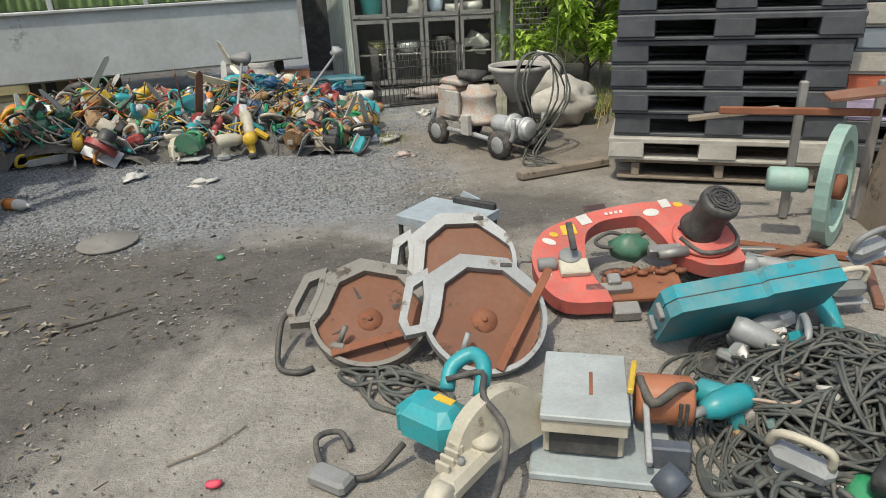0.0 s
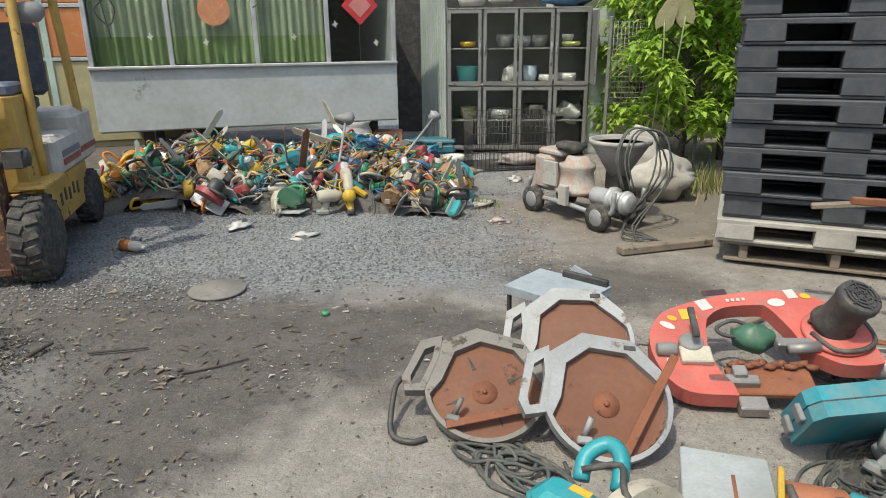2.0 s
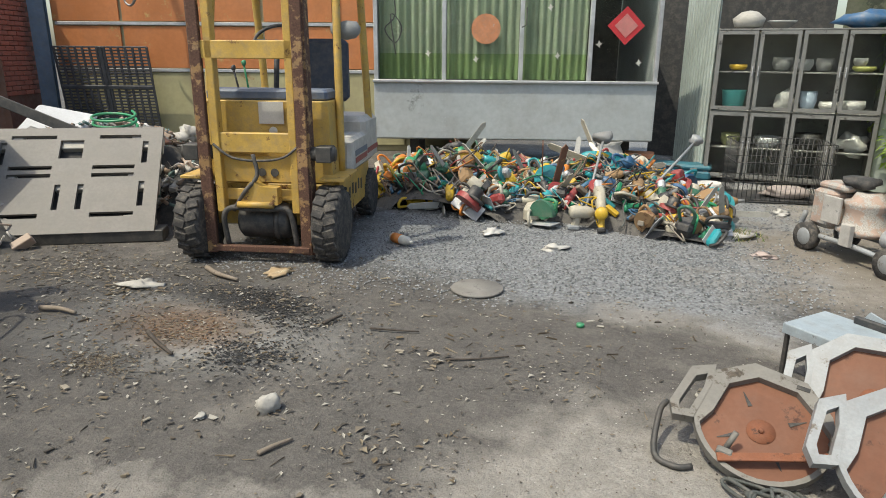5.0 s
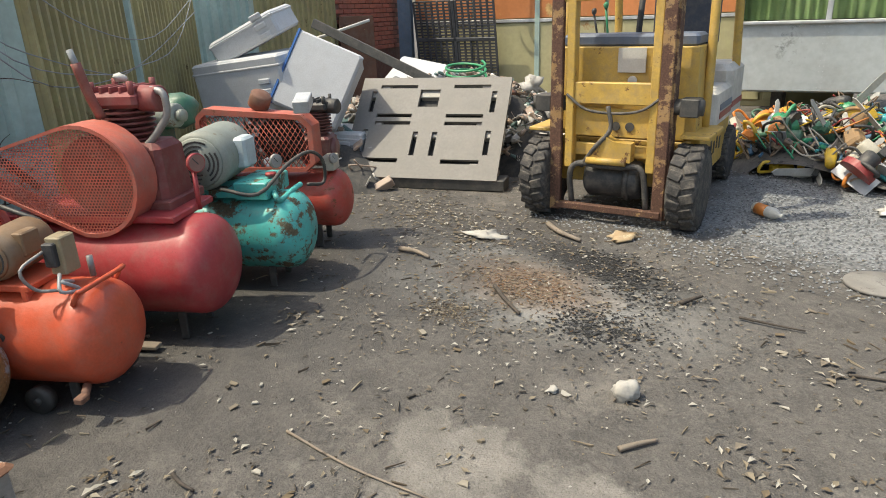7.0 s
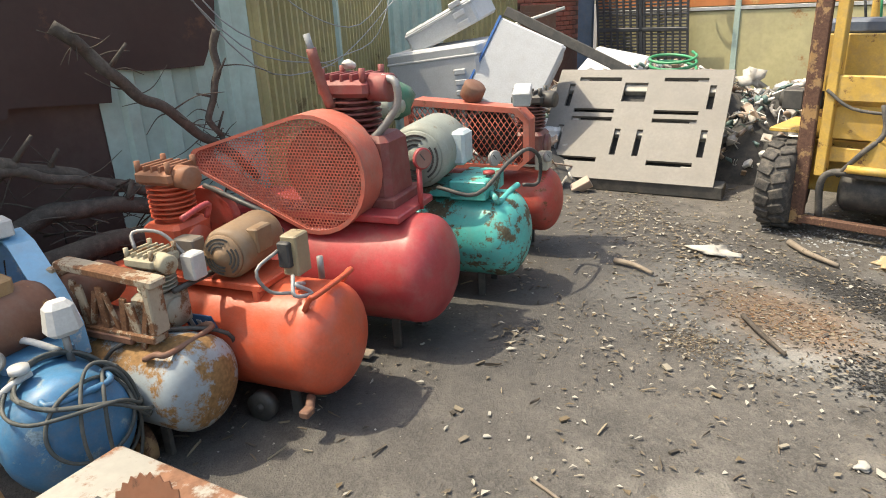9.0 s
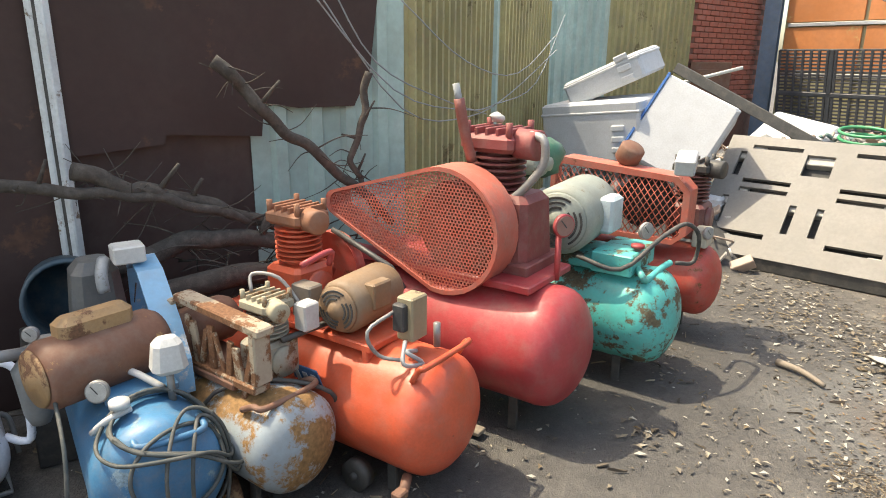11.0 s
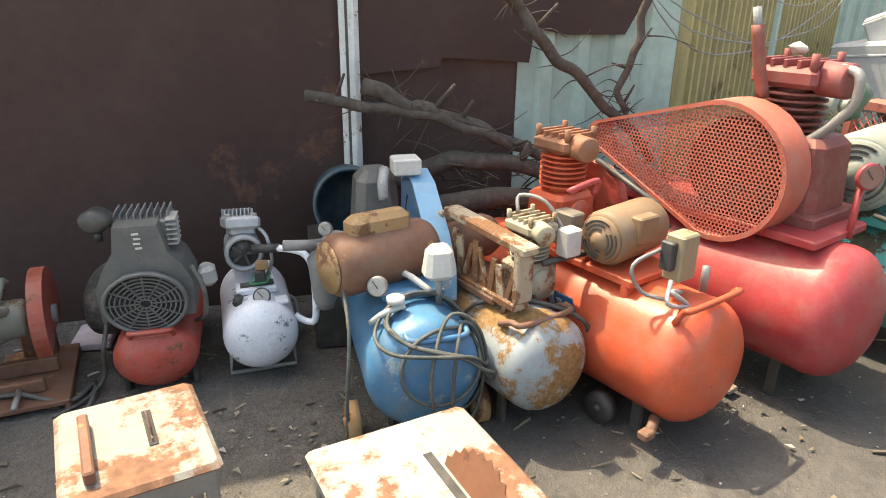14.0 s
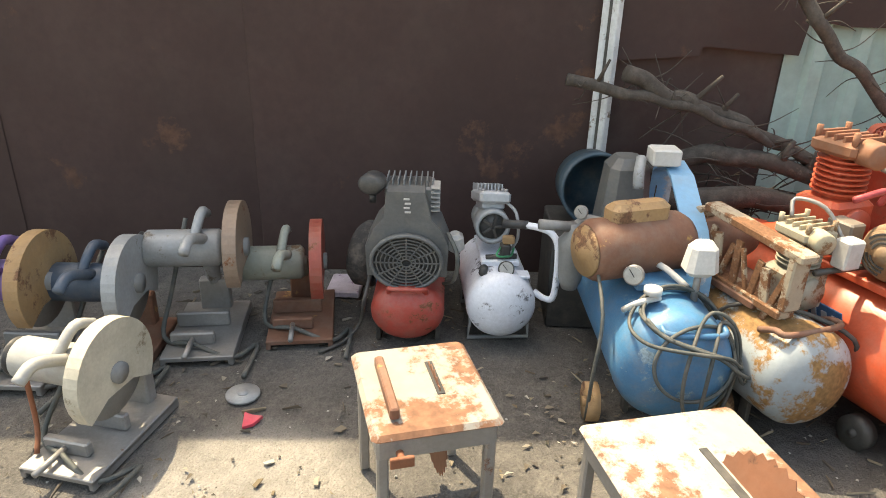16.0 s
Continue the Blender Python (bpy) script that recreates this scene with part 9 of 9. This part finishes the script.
def chip(lo, hi, thin=0.25):
    def make(rr, x, y, vs, fs):
        L, o = rr.uniform(lo, hi), len(vs)
        w, a, h = L * rr.uniform(thin * 0.6, thin * 2), rr.uniform(0, 6.3), min(L * 0.22, rr.uniform(0.002, 0.008))
        c, s = math.cos(a), math.sin(a)
        t1, t2 = rr.uniform(0, 0.4) * L, rr.uniform(-0.2, 0.2) * L
        for z in (0.0, h):
            for px, py in ((-L / 2, -w / 2), (L / 2, -w / 2 + t2 * 0.3), (L / 2 - t1, w / 2), (-L / 2 + t1 * 0.5, w / 2)):
                vs.append((x + px * c - py * s, y + px * s + py * c, z + (L * 0.18 if px > 0 else 0.0) * rr.random()))
        fs.extend([(o + 4, o + 5, o + 6, o + 7), (o, o + 1, o + 5, o + 4), (o + 1, o + 2, o + 6, o + 5), (o + 2, o + 3, o + 7, o + 6), (o + 3, o, o + 4, o + 7)])
    return make


def leaf_bit(lo, hi):
    """A curled dry leaf or a flake of bark."""
    def make(rr, x, y, vs, fs):
        L, o, a = rr.uniform(lo, hi), len(vs), rr.uniform(0, 6.3)
        w, lift, z = L * rr.uniform(0.12, 0.32), L * rr.uniform(0.05, 0.3), rr.uniform(0.001, 0.006)
        c, q, bend = math.cos(a), math.sin(a), rr.uniform(-0.25, 0.25) * L
        for px, py, pz in ((-L / 2, 0, 0), (-L * 0.1, w + bend, lift), (-L * 0.05, bend, lift * 0.4), (-L * 0.1, -w + bend, lift * 0.9), (L / 2, 0, lift * rr.uniform(0, 0.8))):
            vs.append((x + px * c - py * q, y + px * q + py * c, z + pz))
        fs.extend([(o, o + 2, o + 1), (o, o + 3, o + 2), (o + 1, o + 2, o + 4), (o + 2, o + 3, o + 4)])
    return make


def drifted(place, scale=1.6, cut=0.06, seed=0.0):
    """Keeps only the places that lie in drifts."""
    def pick(rr):
        while True:
            x, y = place(rr)
            if noise.noise(Vector((x * scale, y * scale, seed))) + 0.5 * noise.noise(Vector((x * scale * 3, y * scale * 3, seed))) > cut + rr.uniform(-0.25, 0.1):
                return x, y
    return pick


def gravel_place(rr):
    while True:
        x, y = rr.uniform(-4.6, 0.6), rr.uniform(3.5, 9.4)
        e = min(y - 4.05 - 0.25 * (x + 2), (-0.35 - x) * 0.6, x + 4.2) + 0.7 * noise.noise(Vector((x * 0.9, y * 0.9, 3)))
        if e > rr.uniform(-0.45, 0.25):
            return x, y


def soil_place(rr):
    while True:
        x, y = rr.uniform(-5.6, -0.6), rr.uniform(-2.8, 4.3)
        if x < -1.2 + 0.6 * noise.noise(Vector((x, y, 5))) or (y > 2.6 and x < -0.4):
            return x, y


def yard_place(rr):
    return rr.uniform(-1.6, 2.4), rr.uniform(0.8, 6.5)


def clumped(cx, cy, sx, sy):
    return lambda rr: (rr.gauss(cx, sx), rr.gauss(cy, sy))


def ring_place(rr):
    """Round the rim of the burnt patch, thickest along its far side."""
    a = rr.uniform(0, 6.3) if rr.random() < 0.45 else rr.uniform(0.4, 2.8)
    k = rr.gauss(0.92, 0.22)
    return -3.52 + 0.95 * k * math.cos(a), 2.62 + 0.62 * k * math.sin(a)


def coal_place(rr):
    """Two broken arcs of charcoal, behind and beside the ashes."""
    a = rr.gauss(1.5, 0.55) if rr.random() < 0.75 else rr.gauss(-0.5, 0.25)
    k = rr.gauss(0.8, 0.17)
    return -3.5 + 0.85 * k * math.cos(a), 2.62 + 0.58 * k * math.sin(a)


scatter("gravel", "loose blue-grey crushed stone gravel", "gravel", 30000, gravel_place, stone(0.005, 0.013), gravel_mat, 51)
scatter("gravel", "scattered small stones and grit", "gravel", 5200, yard_place, stone(0.002, 0.007), litter_mat, 52)
scatter("gravel", "small stones on dark soil", "gravel", 2400, soil_place, stone(0.002, 0.007), litter_mat, 53)
scatter("litter", "dead leaf and bark litter drifted on soil", "litter", 3000, drifted(soil_place, 1.5, 0.12, 2.0), leaf_bit(0.01, 0.042), leaf_mat, 54)
scatter("litter", "wood chips on the soil", "litter", 320, drifted(soil_place, 2.0, 0.0, 7.0), chip(0.012, 0.05, 0.3), leaf_mat, 62)
scatter("litter", "pale scraps and dry leaves on the concrete", "litter", 420, yard_place, leaf_bit(0.008, 0.03), leaf_mat, 55)
scatter("ash_litter", "charred bits round the burnt patch", "ash", 1500, ring_place, chip(0.003, 0.014, 0.5), char_mat, 56)
scatter("ash_litter", "black charcoal along the rim of the burnt patch", "ash", 3600, coal_place, chip(0.004, 0.016, 0.6), coal_mat, 63)
scatter("litter", "leaves and bark round the burnt patch", "litter", 1500, clumped(-3.55, 2.6, 0.85, 0.6), leaf_bit(0.01, 0.04), leaf_mat, 57)
scatter("litter", "thin brown fuzz of burnt wood wool", "litter", 1500, clumped(-3.55, 2.55, 0.24, 0.15), chip(0.006, 0.022, 0.12), wool_mat, 64)
scatter("litter", "fine wood wool at the edge of the ashes", "litter", 700, clumped(-3.55, 1.98, 0.13, 0.07), chip(0.006, 0.02, 0.12), straw_mat, 65)
scatter("litter", "dry leaves and twigs in front of the pallet", "litter", 1100, clumped(-4.95, 3.05, 0.6, 0.28), leaf_bit(0.012, 0.05), leaf_mat, 58)
scatter("straw", "thin twigs strewn over the soil", "straw", 500, drifted(soil_place, 1.4, 0.05, 4.0), chip(0.02, 0.09, 0.05), straw_mat, 59)
rr = random.Random(60)
for k in range(7):
    x, y = soil_place(rr)
    cx, cy = x, max(0.2, y)
    scatter("straw", "small clump of dry leaves and twigs", "straw", 36, clumped(min(cx, -1.9), cy, 0.1, 0.06), leaf_bit(0.015, 0.06), leaf_mat, 71 + k)


def sticks():
    rr = random.Random(71)
    for k, (x, y, L, a, r) in enumerate(((-3.45, 2.28, 0.4, -25, 0.014), (-4.0, 3.35, 0.42, -20, 0.022), (-2.75, 3.0, 0.16, 70, 0.014), (-2.2, 1.75, 0.16, 75, 0.012), (-2.35, 3.05, 0.3, 20, 0.008), (-2.8, 0.9, 0.7, 15, 0.006), (-1.75, 2.9, 0.35, 30, 0.007), (-4.4, 2.35, 0.28, 10, 0.02), (-3.1, 0.4, 0.14, 15, 0.009), (-0.9, 1.9, 0.3, 40, 0.004))):
        solid("stick", Mesh().tube([(-L / 2, 0, r), (0, rr.uniform(-0.02, 0.02), r * 1.3), (L / 2, rr.uniform(-0.03, 0.03), r)], r, 6, r_end=r * 0.6), wood if k % 2 else bark, "dry stick lying on the soil", "stick", pose(x, y, 0, 0, 0, a), "sticks on the soil")


sticks()


def flat_scrap(x, y, s, mat, label, seed, name="paper_scrap"):
    solid(name, Mesh().lump((0, 0, s * 0.06), (s * 0.75, s * 0.55, s * 0.16), seed, 1.3, 16), mat, label, "scrap", pose(x, y, 0.002, 0, 0, seed * 50))


flat_scrap(-1.98, 5.2, 0.13, paper_white, "torn sheet of white paper on the gravel", 1)
flat_scrap(-2.65, 5.45, 0.16, white_plastic, "white plastic lid on the gravel", 2)
solid("paper_ball", Mesh().lump((0, 0, 0.034), (0.058, 0.044, 0.044), 3, 0.5, 18), sack, "crumpled pale paper ball on the soil", "paper", pose(-2.42, 1.98, 0, 0, 0, 60))
flat_scrap(-4.35, 2.95, 0.15, sack, "crumpled pale cloth by the ashes", 4)
flat_scrap(-3.65, 3.6, 0.14, leaf_dry, "torn brown cardboard by the ashes", 5)
flat_scrap(-2.66, 1.80, 0.04, sack, "small pale paper scrap on the soil", 6)
flat_scrap(-0.35, 5.75, 0.12, paint("pale_pink_rag", (0.5, 0.4, 0.36)), "pinkish rag on the ground", 7)
flat_scrap(-0.62, 6.3, 0.2, cement, "pale crust of cement on the ground", 8)
flat_scrap(-0.2, 7.6, 0.14, paper_white, "white crumpled bag near the crate", 9)
flat_scrap(-1.6, 1.45, 0.04, paper_white, "small white scrap on the concrete", 10)
solid("red_scrap", Mesh().lump((0, 0, 0.008), (0.03, 0.02, 0.01), 3, 0.6, 8), paint("pink_red_plastic", (0.70, 0.07, 0.12)), "small red scrap on the concrete", "scrap", pose(-0.82, 1.7, 0.003))
vessel("bottle_cap", -1.36, 3.6, 0.002, [(0, 0), (0, 0.026), (0.02, 0.024), (0.022, 0)], tool_green, "green plastic bottle cap on the ground", "cap", 14)
bt = thing("plastic_bottle", pose(-3.22, 4.72, 0.045, 0, 0, -20), "clear plastic bottle with an orange label", "bottle")
part("body", Mesh().lathe([(0, 0), (0, 0.035), (0.01, 0.042), (0.2, 0.042), (0.25, 0.016), (0.27, 0.016), (0.27, 0)], (-0.13, 0, 0), (1, 0, 0), 16), paint("cloudy_plastic", (0.5, 0.5, 0.47), None, 0, 0.25), bt)
part("label_band", Mesh().cyl((-0.1, 0, 0), (0.0, 0, 0), 0.0435, seg=16), tool_orange, bt)
mh = solid("manhole_cover", Mesh().cyl((0, 0, 0), (0, 0, 0.018), 0.185, seg=36, ch=0.005), paint("worn_manhole", (0.21, 0.20, 0.185), (0.14, 0.13, 0.12), 0.35, 0.85, scale=12), "round grey concrete manhole cover in the gravel", "manhole cover", pose(-2.18, 3.93, 0.004))


# ---- bricks of the painted wall ----
def bricks():
    A, B = Vector((*W3, 0)), Vector((*W4, 0))
    d = (B - A).normalized()
    L = (B - A).length
    data = Mesh().box((0, 0, 0), (0.225, 0.03, 0.066), ch=0.006).data("brick", brick_mat)
    rz = math.degrees(math.atan2(d.y, d.x))
    n = Vector((d.y, -d.x, 0))
    rr = random.Random(5)
    count = 0
    for row in range(34):
        z = 0.95 + row * 0.078
        if z > 3.15:
            break
        s = 0.12 + (0.12 if row % 2 else 0)
        while s < L - 0.12 and count < 300:
            p = A + d * s + n * (0.004 + rr.uniform(0, 0.004))
            ob = new("brick", data)
            ob.parent = WB
            ob.matrix_world = pose(p.x, p.y, z, 0, 0, rz)
            count += 1
            s += 0.24


bricks()


# ---- cords trailing over the tool mound and hook above the forklift ----
def mound_cords():
    rr = random.Random(91)
    for k in range(26):
        x, y = rr.uniform(-4.4, -1.0), rr.uniform(6.2, 7.3)
        pts = []
        a = rr.uniform(0, 6.3)
        for q in range(8):
            x += 0.09 * math.cos(a)
            y += 0.09 * math.sin(a)
            a += rr.uniform(-0.9, 0.9)
            pts.append((x, y, pile_height(x, y) * 0.8 + rr.uniform(0.02, 0.13)))
        mt = rr.choice((cable_grey, hose_rubber, cable_grey, tool_yellow, tool_red))
        solid("power_cord", Mesh().tube(pts, 0.008, 5), mt, "loose power cord trailing over the tool mound", "cord", group="cords on the mound")


mound_cords()


def crane_hook():
    p = along(D0, D1, 0.22)
    t = thing("crane_hook", pose(p[0] + 0.25, p[1] - 0.45, 0), "rusty steel crane hook hanging by the boards", "hook")
    part("hook", Mesh().tube([(0.0, 0, 2.75), (0.0, 0, 2.62), (0.09, 0, 2.5), (0.1, 0, 2.4), (0.0, 0, 2.32), (-0.11, 0, 2.37), (-0.13, 0, 2.46)], 0.03, 8, r_end=0.014), steel, t)
    part("chain", Mesh().tube([(0, 0, 2.75), (0, 0, 3.38)], 0.018, 6, False), steel, t)
    part("beam", Mesh().box((0, 0.2, 3.42), (0.1, 0.75, 0.1)), post_blue, t)


crane_hook()


def rags():
    rr = random.Random(93)
    for k in range(16):
        x, y = rr.uniform(-7.4, -5.9), rr.uniform(4.2, 5.1)
        mt = rr.choice((machine_grey, cement, cab_grey, tool_dkgreen, rust_brown))
        solid("rag", Mesh().lump((0, 0, 0.04), (rr.uniform(0.07, 0.15), rr.uniform(0.06, 0.12), rr.uniform(0.03, 0.07)), k, 1.5, 14), mt, "crumpled rag or bag on the scrap heap", "rag", pose(x, y, 0.72, rr.uniform(-15, 15), rr.uniform(-15, 15), rr.uniform(0, 360)), "rags on the heap")
    solid("hose_coil", Mesh().tube([(0.25 * math.cos(a), 0.18 * math.sin(a), 0.01 * a) for a in [k * 0.6 for k in range(24)]], 0.014, 6), tool_green, "green garden hose on the scrap heap", "hose", pose(-6.6, 4.7, 0.85, 10, 5, 0))


rags()


def ground_rods():
    for x, y, L, a, mt in ((1.75, 3.25, 0.8, 20, rust_brown), (1.55, 3.35, 0.5, -10, steel), (1.1, 3.62, 0.3, 40, wood), (2.1, 2.95, 0.7, 65, rust_brown)):
        solid("steel_bar", Mesh().box((0, 0, 0.02), (L, 0.04, 0.03)), mt, "rusty flat bar lying on the concrete", "bar", pose(x, y, 0.003, 0, 0, a), "bars on the concrete")


ground_rods()
